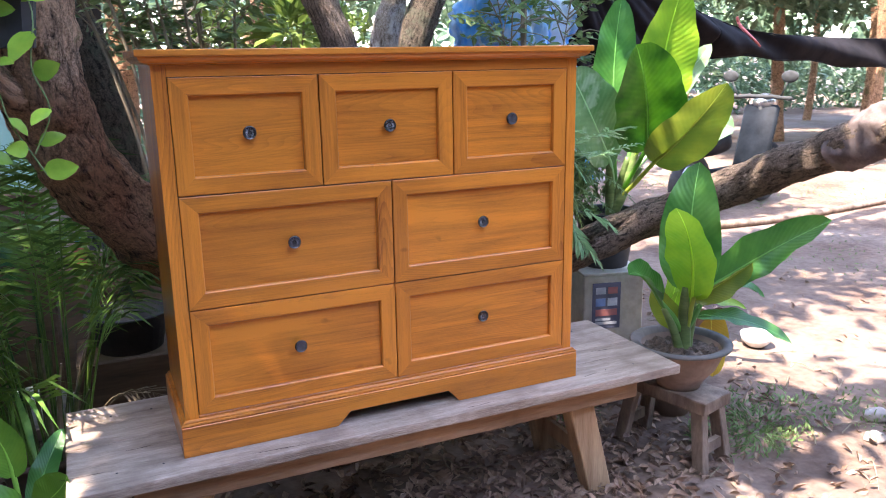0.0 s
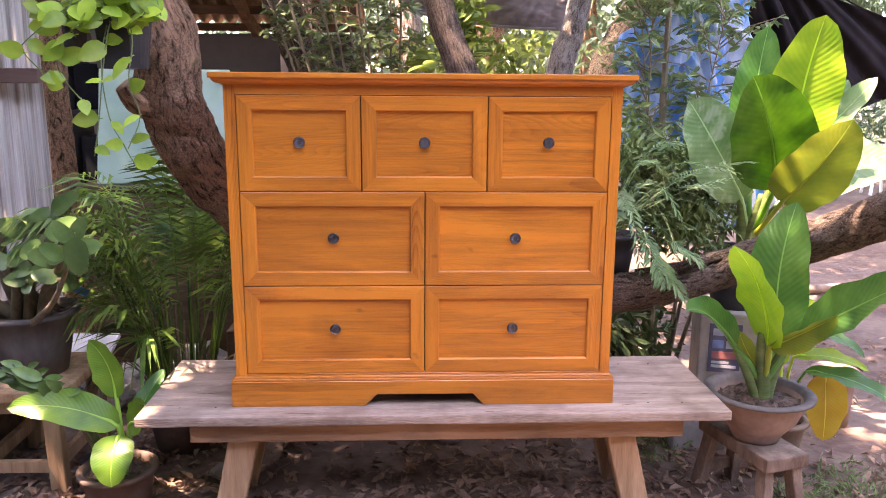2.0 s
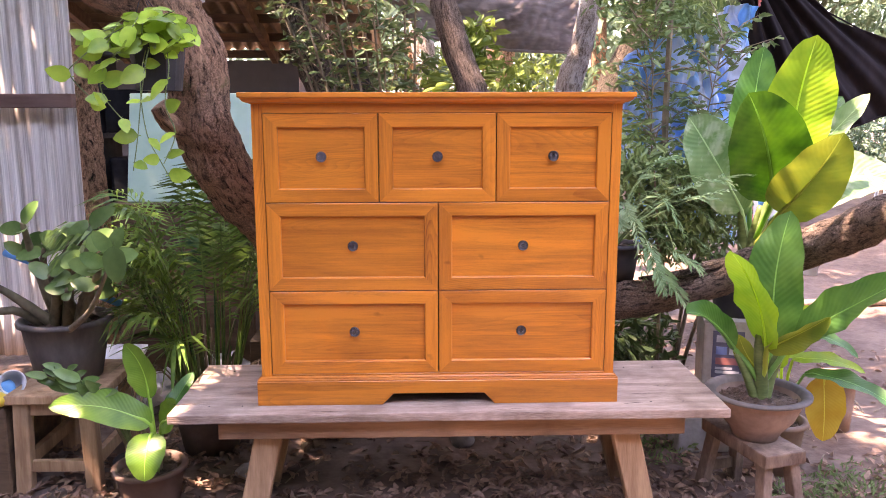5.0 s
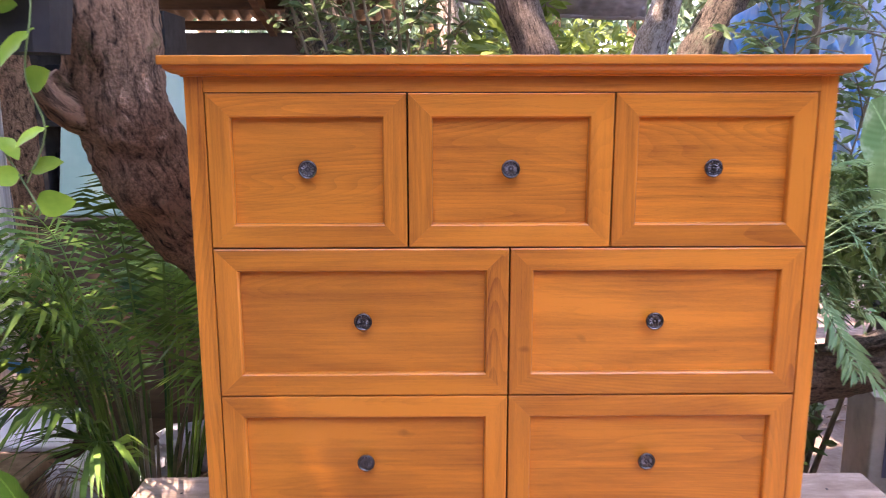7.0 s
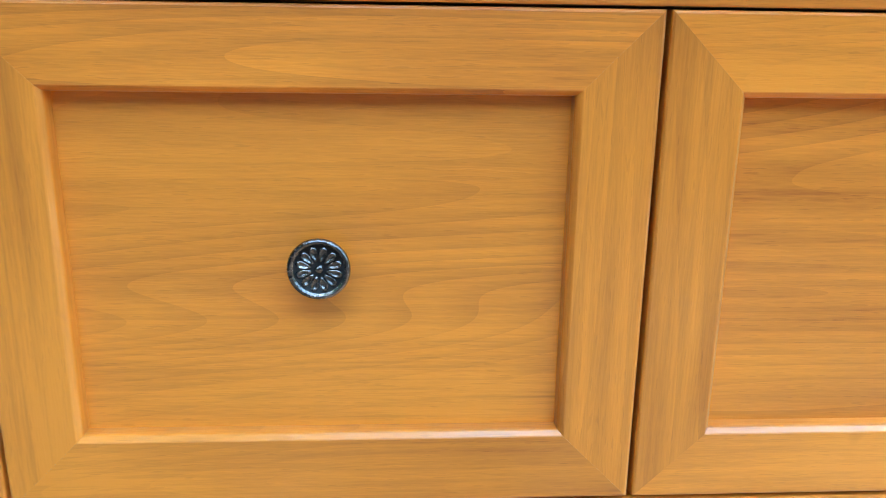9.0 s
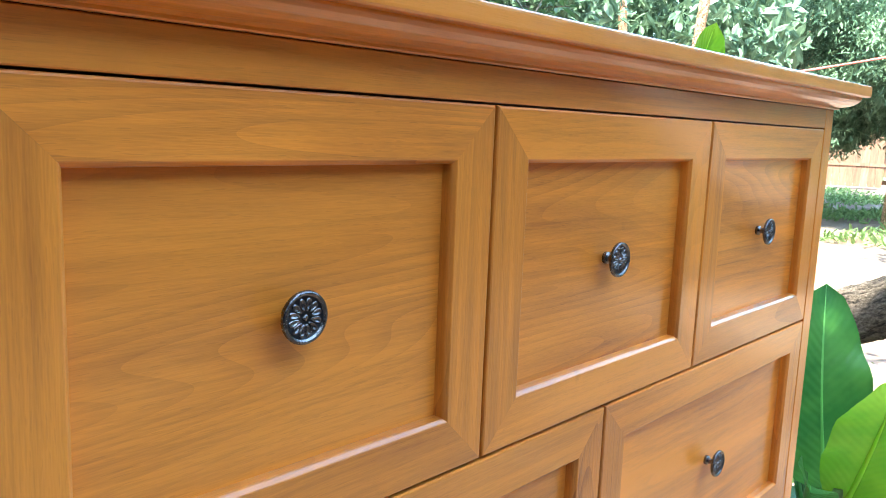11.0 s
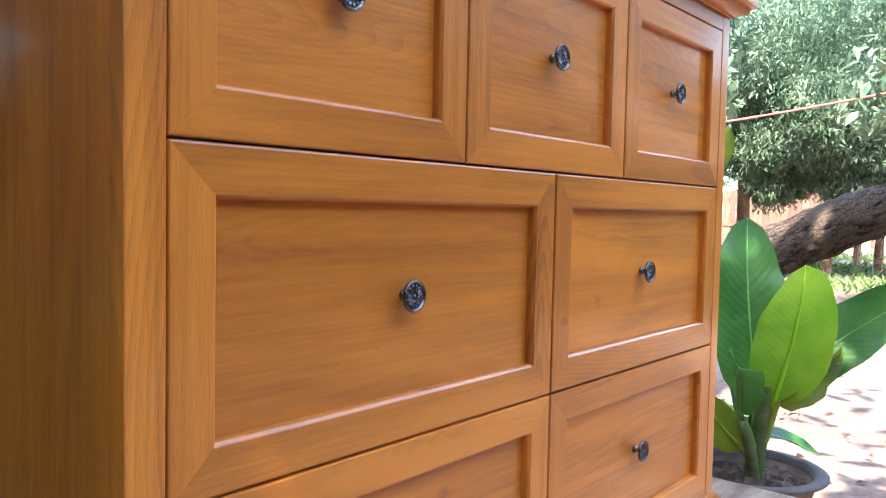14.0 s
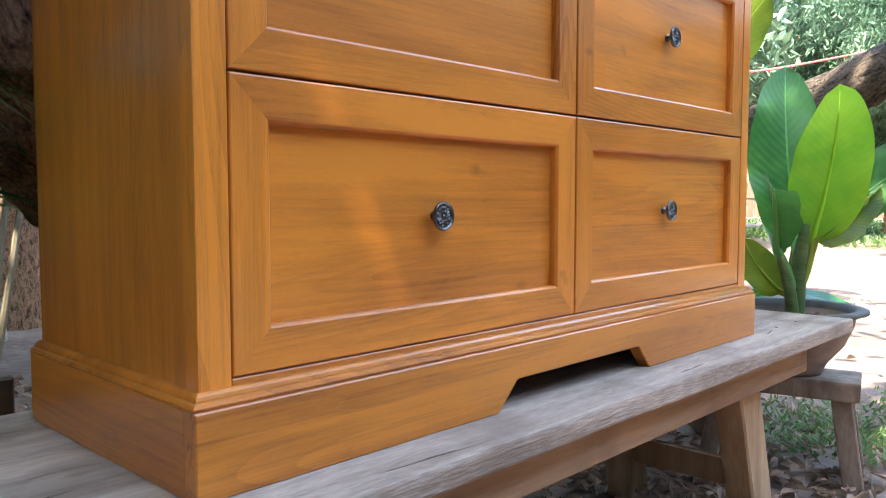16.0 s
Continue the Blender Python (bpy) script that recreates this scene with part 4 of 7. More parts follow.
stem_tree("yard_tree", [(10.6, 9.7, -0.1), (10.5, 9.7, 1.0), (10.3, 9.6, 2.2), (10.0, 9.5, 4.0), (9.6, 9.3, 6.0)], [0.12, 0.10, 0.09, 0.08, 0.06], bark, "slim reddish yard tree behind the scooter", 26)


# ---------------------------------------------------------------- canopy and woods
def crown(name, blobs, per, size, material, label, seed, droop=0.35, aspect=0.42, category="tree crown"):
    """A bush on its stems, or a bough that hangs from above, with its leaves."""
    n = len(blobs)
    x, y = sum(q[0][0] for q in blobs) / n, sum(q[0][1] for q in blobs) / n
    root = (x, y, -0.02) if category == "bush" else (x, y + 0.3, max(q[0][2] for q in blobs) + 0.5)
    ob = thing(name, root, label, category)
    for k, (c, r, share) in enumerate(blobs):
        mid = ((x + c[0]) / 2, (root[1] + c[1]) / 2, root[2] + 0.6 * (c[2] - root[2]))
        part("stem", tube([root, mid, c], [0.014, 0.009, 0.003], 6, 0.1, seed + k, steps=4), woody_stem, ob)
    under(new("foliage", leaf_mesh("foliage", cloud(blobs, per, seed), size, material, droop, seed, aspect)), ob)
    return ob


def in_gap(gx, gy):
    return abs(gx - 0.74) < 0.085 and abs(gy - 2.09) < 0.08


def build_canopy():
    rs = np.random.RandomState(11)
    pts = []
    # extra out-of-view leaves, added to keep the chest in shade
    while len(pts) < 700:
        z = rs.uniform(3.7, 5.4)
        gx, gy = rs.uniform(0.25, 2.1), rs.uniform(1.85, 2.45)
        if not in_gap(gx, gy):
            pts.append((gx - z * SLX, gy - z * SLY, z))
    while len(pts) < 22300:
        x, y, z = rs.uniform(-7.0, 3.6), rs.uniform(-3.5, 7.4), rs.uniform(3.6, 6.2)
        if y < 1.05 and x > -2.3:
            continue
        # the leaf roof is thick over the bench and opens over the yard
        gx, gy = x + z * SLX, y + z * SLY
        dens = 0.62 + 0.8 * noise.noise(Vector((x * 0.9, y * 0.9, z * 0.5)))
        if gy < 1.1:
            dens -= 0.32
        if 0.6 < gx < 3.0 and 3.3 < gy < 4.8:
            dens -= 0.3
        if gx < -0.9:
            dens -= 0.25
        if y > 4.4 and not (3.2 < gx < 5.8 and 5.2 < gy < 8.0):
            continue
        if -1.1 < gx < 0.6 and 2.9 < gy < 4.2:
            dens = 0.75
        if 0.32 < gx < 2.3 and 1.5 < gy < 2.34:
            dens = 1.0
            # a gap lets a narrow strip of sun rake down the lower drawers
            if in_gap(gx, gy):
                continue
        elif -0.9 < gx <= 0.32:
            dens -= 0.2
        edge = (3.3 if gy < 2.15 else 2.4) + 0.3 * noise.noise(Vector((x, y, 5)))
        if gx > edge:
            dens = 0.72 + 0.9 * noise.noise(Vector((gx * 1.3, gy * 2.2, 8))) if (3.15 < gy < 4.6 or gy > 5.2) and gx < 6.2 else dens * 0.05
        if rs.uniform() < dens:
            pts.append((x, y, z))
    # an unseen tall crown, added west, shades the ground before the bench
    tall = []
    while len(tall) < 4200:
        x, y, z = rs.uniform(-11.0, -0.8), rs.uniform(-7.5, -0.8), rs.uniform(11.0, 15.0)
        if x + SLX * z < 5.2 + 0.6 * noise.noise(Vector((y, z, 2))) and y + SLY * z < 1.15:
            tall.append((x, y, z))
    tree = thing("unseen_shade_tree", (-7.6, -2.2, 0), "tall tree added out of view to shade the yard", "tree")
    part("trunk", tube([(-7.6, -2.2, -0.1), (-7.4, -2.3, 4.0), (-6.4, -2.6, 9.0), (-5.6, -2.7, 13.0)], [0.34, 0.28, 0.20, 0.10], 14, 0.1, 41, steps=6), bark, tree, smooth=True)
    under(new("crown", leaf_mesh("crown", tall, 0.5, foliage, 0.3, 6)), tree)
    ob = new("tree_canopy", leaf_mesh("tree_canopy", pts, 0.21, foliage, 0.3, 5))
    tagged(ob, "leafy tree canopy that shades the bench", "tree canopy", kind="stuff")


def build_woods():
    # crowns that hang behind the yard, to the right of the bench
    rs = random.Random(4)
    # the last seven spots are unseen trees, added to dull the chest's reflections
    spots = [((9.5, 7.2, 3.4), 2.3), ((12.5, 9.6, 3.6), 2.8), ((8.4, 9.8, 4.2), 2.2), ((14.5, 12.5, 4.6), 3.4), ((11.5, 14.0, 4.8), 3.4),
             ((7.0, 13.5, 4.2), 2.8), ((3.5, 12.5, 3.8), 2.8), ((0.5, 12.0, 3.4), 2.6), ((-3.0, 13.0, 4.0), 3.2), ((17.5, 9.5, 4.6), 3.4), ((19.0, 5.5, 4.4), 3.4), ((5.2, 9.2, 3.9), 1.9), ((13.6, 3.8, 3.7), 2.5), ((15.5, 6.8, 3.9), 2.5), ((17.0, 2.0, 4.0), 3.0), ((16.5, 4.6, 2.9), 1.9), ((15.2, 8.6, 2.5), 1.6), ((14.0, 4.9, 2.0), 1.3), ((15.6, 3.2, 2.4), 1.4), ((17.5, 7.6, 3.2), 2.0), ((6.6, -3.2, 2.9), 2.3), ((9.2, -0.8, 3.0), 2.4), ((10.6, 1.6, 2.6), 1.9), ((4.2, -4.0, 3.2), 1.8), ((7.8, -1.6, 1.2), 1.3), ((9.6, -3.0, 1.3), 1.4), ((8.9, 0.2, 1.0), 1.1)]
    for i, (c, r) in enumerate(spots):
        near = c[0] > 11 and c[1] - 1.5 < 0.5 * c[0]
        blobs = []
        for k in range(16):
            a, e = rs.uniform(0, 6.28), rs.uniform(-0.9, 0.9)
            q = Vector((math.cos(a) * math.cos(e), math.sin(a) * math.cos(e), math.sin(e))) * r * rs.uniform(0.45, 0.95)
            s = r * rs.uniform(0.28, 0.46)
            blobs.append(((c[0] + q.x, c[1] + q.y, c[2] + q.z * 0.85), (s, s, s * 0.85), 1.0))
        tree = thing("background_tree", (c[0], c[1], 0), "leafy green tree round the yard; seven of them are unseen additions", "tree", "trees round the yard")
        part("trunk", tube([(c[0], c[1], -0.1), (c[0] + 0.1, c[1], 1.4), (c[0], c[1] + 0.1, c[2])], [0.09, 0.07, 0.05] if c[0] > 9 else [0.2, 0.16, 0.1], 10, 0.1, i, steps=4), bark, tree)
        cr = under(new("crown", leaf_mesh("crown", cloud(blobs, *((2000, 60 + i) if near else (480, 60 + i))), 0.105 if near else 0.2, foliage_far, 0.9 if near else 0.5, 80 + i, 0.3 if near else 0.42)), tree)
    pts = []
    for k in range(11000):
        a, d = radians(rs.uniform(-45, 105)), rs.uniform(31, 36)
        pts.append((d * math.sin(a), d * math.cos(a), 9.5 * rs.random() ** 0.9 * (0.75 + 0.25 * math.sin(a * 23))))
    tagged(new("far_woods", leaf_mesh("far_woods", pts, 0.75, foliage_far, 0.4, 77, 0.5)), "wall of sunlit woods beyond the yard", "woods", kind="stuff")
    # low undergrowth along the far side
    blobs = []
    for k in range(46):
        x = -8 + k * 0.62
        blobs.append(((x, 15.5 + rs.uniform(-1.5, 1.5), rs.uniform(0.3, 1.0)), (0.9, 0.7, rs.uniform(0.6, 1.3)), 1.0))
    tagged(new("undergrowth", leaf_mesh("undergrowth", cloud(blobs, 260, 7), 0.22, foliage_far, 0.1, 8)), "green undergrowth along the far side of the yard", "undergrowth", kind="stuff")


build_canopy()
build_woods()


# ---------------------------------------------------------------- pots and plants
def pot_mesh(c, r_top, r_bot, h, wall=0.008, rim=0.012, rim_h=0.018, sides=40):
    prof = [(0, 0), (r_bot, 0), (r_bot + (r_top - r_bot) * 0.55, h * 0.5), (r_top - 0.002, h - rim_h), (r_top + rim, h - rim_h + 0.002), (r_top + rim, h - 0.004), (r_top + rim - 0.004, h),
            (r_top - wall, h), (r_top - wall - 0.004, h - 0.02), (r_bot, h * 0.35), (0, h * 0.35)]
    return lathe(prof, c, sides)


def soil_mesh(c, r, z, seed=0):
    bm = bmesh.new()
    rs = random.Random(seed)
    bmesh.ops.create_grid(bm, x_segments=14, y_segments=14, size=1.0)
    for v in bm.verts:
        k = math.hypot(v.co.x, v.co.y)
        q = max(abs(v.co.x), abs(v.co.y))
        s = (q / k if k else 1) * r
        v.co = Vector((c[0] + v.co.x * s, c[1] + v.co.y * s, z + 0.010 * rs.uniform(-1, 1) + 0.012 * (1 - q)))
    return bm


def leafy(plant, specs, root, stalk_r=0.009):
    for i, (mt, base, tip, width, bow, face, fold) in enumerate(specs):
        part("leaf", blade(base, tip, width, bow, face, fold, 0.022, 18, 8, seed=i * 7 + int(1000 * width), stalk=root, stalk_r=stalk_r, blunt=0.5), mt, plant, smooth=True)


def unit_leaf(name, material, aspect, fold=0.2, blunt=0.6, wavy=0.02):
    bm = blade((0, 0, 0), (0, 1, -0.12), aspect, (0, 0, 0.08), (0, 0, 1), fold, wavy, 7, 4, seed=len(name), stalk=(0, -0.12, -0.02), stalk_r=0.02, blunt=blunt)
    return mesh_of(bm, name, material, True)


def set_leaf(parent, me, base, way, face, size, name="leaf"):
    d = Vector(way).normalized()
    f = (Vector(face) - d * d.dot(Vector(face))).normalized()
    ob = new(name, me)
    m = Matrix((d.cross(f), d, f)).transposed().to_4x4()
    under(ob, parent)
    ob.matrix_basis = Matrix.Translation(base) @ m @ Matrix.Diagonal((size, size, size, 1))
    return ob


def pinnate(base, ctrl, tip, pairs, length, aspect, material_seed, start=0.25, droop=0.25, rib=0.004, sweep=0.9):
    """A feathered frond: a midrib with pairs of narrow leaflets."""
    base, ctrl, tip = Vector(base), Vector(ctrl), Vector(tip)
    rs = random.Random(material_seed)
    path = [base * (1 - t) ** 2 + ctrl * 2 * t * (1 - t) + tip * t * t for t in [i / 10 for i in range(11)]]
    bm = tube(path, [rib * (1 - 0.75 * i / 10) for i in range(11)], 5)
    for i in range(pairs):
        t = start + (1 - start) * (i + 0.5) / pairs
        p = base * (1 - t) ** 2 + ctrl * 2 * t * (1 - t) + tip * t * t
        d = ((ctrl - base) * (1 - t) + (tip - ctrl) * t).normalized()
        s = d.cross(Vector((0, 0, 1)))
        s = s.normalized() if s.length > 1e-3 else Vector((1, 0, 0))
        u = s.cross(d)
        k = math.sin(math.pi * min(1.0, 0.18 + 0.8 * (t - start) / (1 - start))) ** 0.7
        for sg in (-1, 1):
            ln = length * k * rs.uniform(0.85, 1.1)
            w = ln * aspect * 0.5
            q = (s * sg + d * sweep * rs.uniform(0.8, 1.2) + u * rs.uniform(-0.1, 0.35)).normalized()
            e = q.cross(u).normalized()
            a = p
            m1 = p + q * ln * 0.5 - Vector((0, 0, droop * ln * 0.2))
            m2 = p + q * ln - Vector((0, 0, droop * ln * 0.8))
            v = [bm.verts.new(c) for c in (a, m1 + e * w, m2, m1 - e * w + u * w * 0.3)]
            bm.faces.new((v[0], v[1], v[2], v[3]))
    return bm


def build_bowl_plant():
    c = (1.835, 2.06, 0.262)
    pl = thing("bowl_plant", c, "broad-leaved lime and green plant in a grey bowl", "potted plant")
    prof = [(0, 0), (0.075, 0), (0.080, 0.012), (0.088, 0.03), (0.125, 0.075), (0.146, 0.125), (0.150, 0.150), (0.166, 0.153), (0.178, 0.158), (0.179, 0.164), (0.173, 0.168), (0.150, 0.1665), (0.140, 0.150), (0.132, 0.125), (0, 0.12)]
    bm = lathe(prof, c, 48)
    for f in bm.faces:
        f.material_index = 1 if f.calc_center_median().z > c[2] + 0.149 else 0
    part("bowl", bm, [clay, grey_plastic], pl, "muddy clay-coloured bowl with a grey rim", smooth=True)
    part("soil", soil_mesh(c, 0.136, c[2] + 0.132, 3), soil, pl)
    root = (1.845, 2.055, 0.40)
    part("stem", tube([root, (1.84, 2.05, 0.47), (1.82, 2.035, 0.56), (1.805, 2.02, 0.64)], [0.026, 0.022, 0.018, 0.009], 12, 0.1, 2, steps=4), stem_mat, pl, smooth=True)
    part("stem", tube([(1.86, 2.06, 0.40), (1.88, 2.07, 0.48), (1.92, 2.08, 0.57), (1.95, 2.1, 0.63)], [0.022, 0.020, 0.015, 0.008], 12, 0.1, 3, steps=4), stem_mat, pl, smooth=True)
    part("stem", tube([(1.82, 2.05, 0.40), (1.79, 2.05, 0.48), (1.75, 2.06, 0.56)], [0.018, 0.014, 0.009], 10, 0.1, 4, steps=4), stem_mat, pl, smooth=True)
    specs = [
        (leaf_green, (1.885, 2.07, 0.60), (1.94, 2.13, 1.055), 0.225, (-0.05, 0.0, 0.0), (-0.75, -0.65, 0.12), 0.14),
        (leaf_lime, (1.83, 2.01, 0.60), (1.64, 1.90, 0.955), 0.185, (0.035, -0.02, 0.05), (-0.92, -0.42, 0.2), 0.16),
        (leaf_green, (1.74, 2.06, 0.585), (1.545, 2.00, 0.725), 0.115, (-0.02, 0.0, 0.085), (-0.15, -0.55, 0.8), 0.5),
        (leaf_green, (1.93, 2.03, 0.62), (2.10, 1.70, 0.905), 0.165, (0.05, 0.03, 0.02), (-0.35, -0.6, 0.7), 0.35),
        (leaf_gold, (1.83, 2.00, 0.60), (1.985, 1.90, 0.735), 0.085, (0.01, -0.01, 0.0), (-0.2, -0.8, -0.2), 0.9),
        (leaf_green, (1.96, 2.05, 0.63), (2.13, 1.97, 0.57), 0.055, (0.02, 0, 0.05), (0, -0.5, 0.9), 0.3),
        (leaf_gold, (1.87, 2.10, 0.46), (1.80, 2.17, 0.60), 0.10, (-0.02, 0.02, 0.0), (-0.8, -0.6, 0.1), 0.2),
        (leaf_green, (1.90, 2.12, 0.55), (2.06, 2.25, 0.72), 0.07, (0.02, 0, 0.03), (-0.4, -0.7, 0.5), 0.35),
    ]
    leafy(pl, specs, (1.84, 2.05, 0.45), 0.011)


def build_tall_plant():
    c = (2.07, 2.84, 0.505)
    pl = thing("tall_potted_plant", c, "tall plant with large lime and mottled leaves in a black pot", "potted plant")
    part("pot", pot_mesh(c, 0.135, 0.10, 0.25), black_plastic, pl, smooth=True)
    part("soil", soil_mesh(c, 0.12, c[2] + 0.21, 5), soil, pl)
    root = (2.08, 2.82, 0.73)
    for k, (tx, ty, tz) in enumerate(((2.10, 2.74, 1.0), (2.13, 2.70, 1.1), (2.03, 2.78, 0.98), (2.17, 2.74, 0.95))):
        part("stem", tube([root, ((root[0] + tx) / 2, (root[1] + ty) / 2, 0.86), (tx, ty, tz)], [0.028, 0.022, 0.012], 9, 0.08, k, steps=4), stem_mat, pl, smooth=True)
    specs = [
        (leaf_lime, (2.15, 2.62, 1.22), (2.205, 2.57, 1.69), 0.30, (-0.01, 0.04, 0.0), (-0.05, -1, 0.1), 0.2),
        (leaf_green, (2.09, 2.83, 1.15), (2.115, 2.84, 1.67), 0.21, (-0.04, 0.0, 0.0), (-0.3, -1, 0.1), 0.2),
        (leaf_deep, (2.095, 2.62, 1.04), (1.90, 2.46, 1.465), 0.34, (0.03, -0.02, 0.04), (-0.25, -1, 0.15), 0.18),
        (leaf_pale, (2.03, 2.77, 0.98), (1.75, 2.68, 1.375), 0.29, (-0.02, 0, 0.06), (-0.15, -1, 0.35), 0.22),
        (leaf_gold, (2.11, 2.58, 0.99), (2.18, 2.27, 1.32), 0.26, (0.02, 0.0, -0.03), (-0.35, -1, -0.2), 0.15),
        (leaf_pale, (2.24, 2.84, 1.10), (2.53, 2.74, 1.47), 0.14, (0.03, 0, 0.02), (-0.3, -0.6, 0.7), 0.3),
        (leaf_pale, (2.22, 2.75, 1.0), (2.62, 2.66, 1.10), 0.26, (0.02, 0, 0.14), (-0.15, -0.8, 0.6), 0.25),
        (leaf_green, (2.20, 2.80, 1.15), (2.48, 2.86, 1.46), 0.15, (0.02, 0, 0.04), (-0.3, -0.9, 0.4), 0.25),
        (leaf_pale, (2.05, 2.80, 0.95), (1.90, 2.95, 1.33), 0.18, (-0.02, 0, 0.04), (-0.2, -1, 0.4), 0.25),
    ]
    leafy(pl, specs, (2.09, 2.80, 0.80), 0.012)


def build_yellow_plant():
    c = (2.05, 2.34, 0.0)
    pl = thing("small_potted_plant", c, "small potted plant with lime leaves and one hanging yellow leaf", "potted plant")
    part("pot", pot_mesh(c, 0.10, 0.075, 0.21), clay, pl, smooth=True)
    part("soil", soil_mesh(c, 0.088, 0.18, 6), soil, pl)
    root = (2.05, 2.34, 0.19)
    specs = [
        (leaf_yellow, (2.185, 2.285, 0.40), (2.185, 2.25, 0.150), 0.165, (0.012, 0.0, 0.0), (-0.05, -1, 0.15), 0.12),
        (leaf_lime, (2.07, 2.30, 0.46), (2.31, 2.22, 0.43), 0.065, (0, 0, 0.05), (0, -0.5, 0.8), 0.3),
        (leaf_green, (2.11, 2.28, 0.41), (2.35, 2.02, 0.34), 0.085, (0.02, 0, 0.07), (0, -0.5, 0.8), 0.3),
        (leaf_lime, (2.08, 2.40, 0.44), (2.21, 2.46, 0.63), 0.13, (0, 0, 0.02), (-0.1, -1, 0.2), 0.2),
        (leaf_lime, (2.02, 2.32, 0.42), (1.96, 2.22, 0.56), 0.09, (0, 0, 0.03), (-0.3, -0.8, 0.3), 0.25),
    ]
    leafy(pl, specs, root, 0.007)


def build_front_plant():
    c = (-0.315, 2.10, 0.0)
    pl = thing("broad_leaf_plant", c, "young broad-leaved plant in a brown pot on the ground", "potted plant")
    part("pot", pot_mesh(c, 0.118, 0.092, 0.165), brown_pot, pl, smooth=True)
    part("soil", soil_mesh(c, 0.106, 0.14, 8), soil, pl)
    specs = [
        (leaf_mid, (-0.275, 2.02, 0.345), (-0.595, 1.98, 0.425), 0.125, (0.02, 0.0, 0.065), (-0.05, -0.75, 0.7), 0.18),
        (leaf_mid, (-0.285, 2.05, 0.43), (-0.365, 2.07, 0.615), 0.115, (0.035, 0, 0.03), (-0.25, -1, 0.1), 0.3),
        (leaf_mid, (-0.245, 2.03, 0.34), (-0.160, 1.95, 0.455), 0.115, (0.03, 0, 0.0), (-0.5, -0.8, 0.4), 0.25),
        (leaf_mid, (-0.262, 1.99, 0.325), (-0.262, 1.9, 0.195), 0.135, (0.0, -0.05, 0.03), (0.05, -0.9, 0.45), 0.12),
        (leaf_green, (-0.26, 2.1, 0.31), (-0.17, 2.2, 0.47), 0.07, (0, 0, 0.02), (-0.3, -0.9, 0.2), 0.25),
    ]
    leafy(pl, specs, (-0.285, 2.08, 0.14), 0.009)
    for k in range(4):
        a = k * 1.7
        part("stem", tube([(-0.31 + 0.03 * math.cos(a), 2.1 + 0.03 * math.sin(a), 0.13), (-0.35 + 0.09 * math.cos(a), 2.1 + 0.07 * math.sin(a), 0.30 + 0.03 * k)], [0.008, 0.004], 6), woody_stem, pl)


def build_palm():
    c = (-0.24, 2.62, 0.0)
    pl = thing("areca_palm", c, "dense clump of green palm with feathered fronds in a clay pot", "palm")
    part("pot", pot_mesh(c, 0.15, 0.11, 0.24), brown_pot, pl, smooth=True)
    part("soil", soil_mesh(c, 0.13, 0.2, 9), soil, pl)
    rs = random.Random(12)
    for k in range(42):
        a = rs.uniform(0, 6.28)
        lean = rs.uniform(0.12, 0.92)
        h = rs.uniform(0.60, 1.22) * (1 - 0.25 * lean)
        b = Vector((c[0] + 0.11 * math.cos(a), c[1] + 0.10 * math.sin(a), 0.2))
        tip = b + Vector((math.cos(a) * lean * 0.62 - 0.06, math.sin(a) * lean * 0.55 - 0.02, h - 0.2 * lean))
        ctrl = b + Vector((math.cos(a) * lean * 0.16, math.sin(a) * lean * 0.16, h * 0.95))
        tip.y = max(tip.y, 2.34)
        tip.x = min(max(tip.x, -0.72), 0.16 if tip.y > 2.5 else 0.02)
        part("frond", pinnate(b, ctrl, tip, rs.randint(17, 22), rs.uniform(0.20, 0.31), 0.062, k, 0.36, 0.6, 0.0045, 0.8), palm_mat, pl)
    for k in range(22):
        a = rs.uniform(0, 6.28)
        b = Vector((c[0] + 0.08 * math.cos(a), c[1] + 0.08 * math.sin(a), 0.18))
        r, h = rs.uniform(0.02, 0.14), rs.uniform(0.22, 0.5)
        part("cane", tube([b, b + Vector((0.4 * r * math.cos(a), 0.4 * r * math.sin(a), h * 0.6)), b + Vector((r * math.cos(a), r * math.sin(a), h))], [0.007, 0.006, 0.003], 6, steps=3), palm_cane if k % 3 else woody_stem, pl)
    for k in range(9):
        a, r = rs.uniform(3.0, 6.4), rs.uniform(0.2, 0.34)
        b = Vector((c[0] + 0.10 * math.cos(a), c[1] + 0.09 * math.sin(a), 0.2))
        tip = b + Vector((math.cos(a) * r, math.sin(a) * r * 0.8, rs.uniform(-0.05, 0.18)))
        tip.y = max(tip.y, 2.40)
        part("dry_frond", pinnate(b, b + Vector((math.cos(a) * r * 0.5, math.sin(a) * r * 0.4, 0.34)), tip, 9, 0.16, 0.06, 300 + k, 0.5, 0.9, 0.003, 0.7), dry_frond, pl, "withered brown frond")


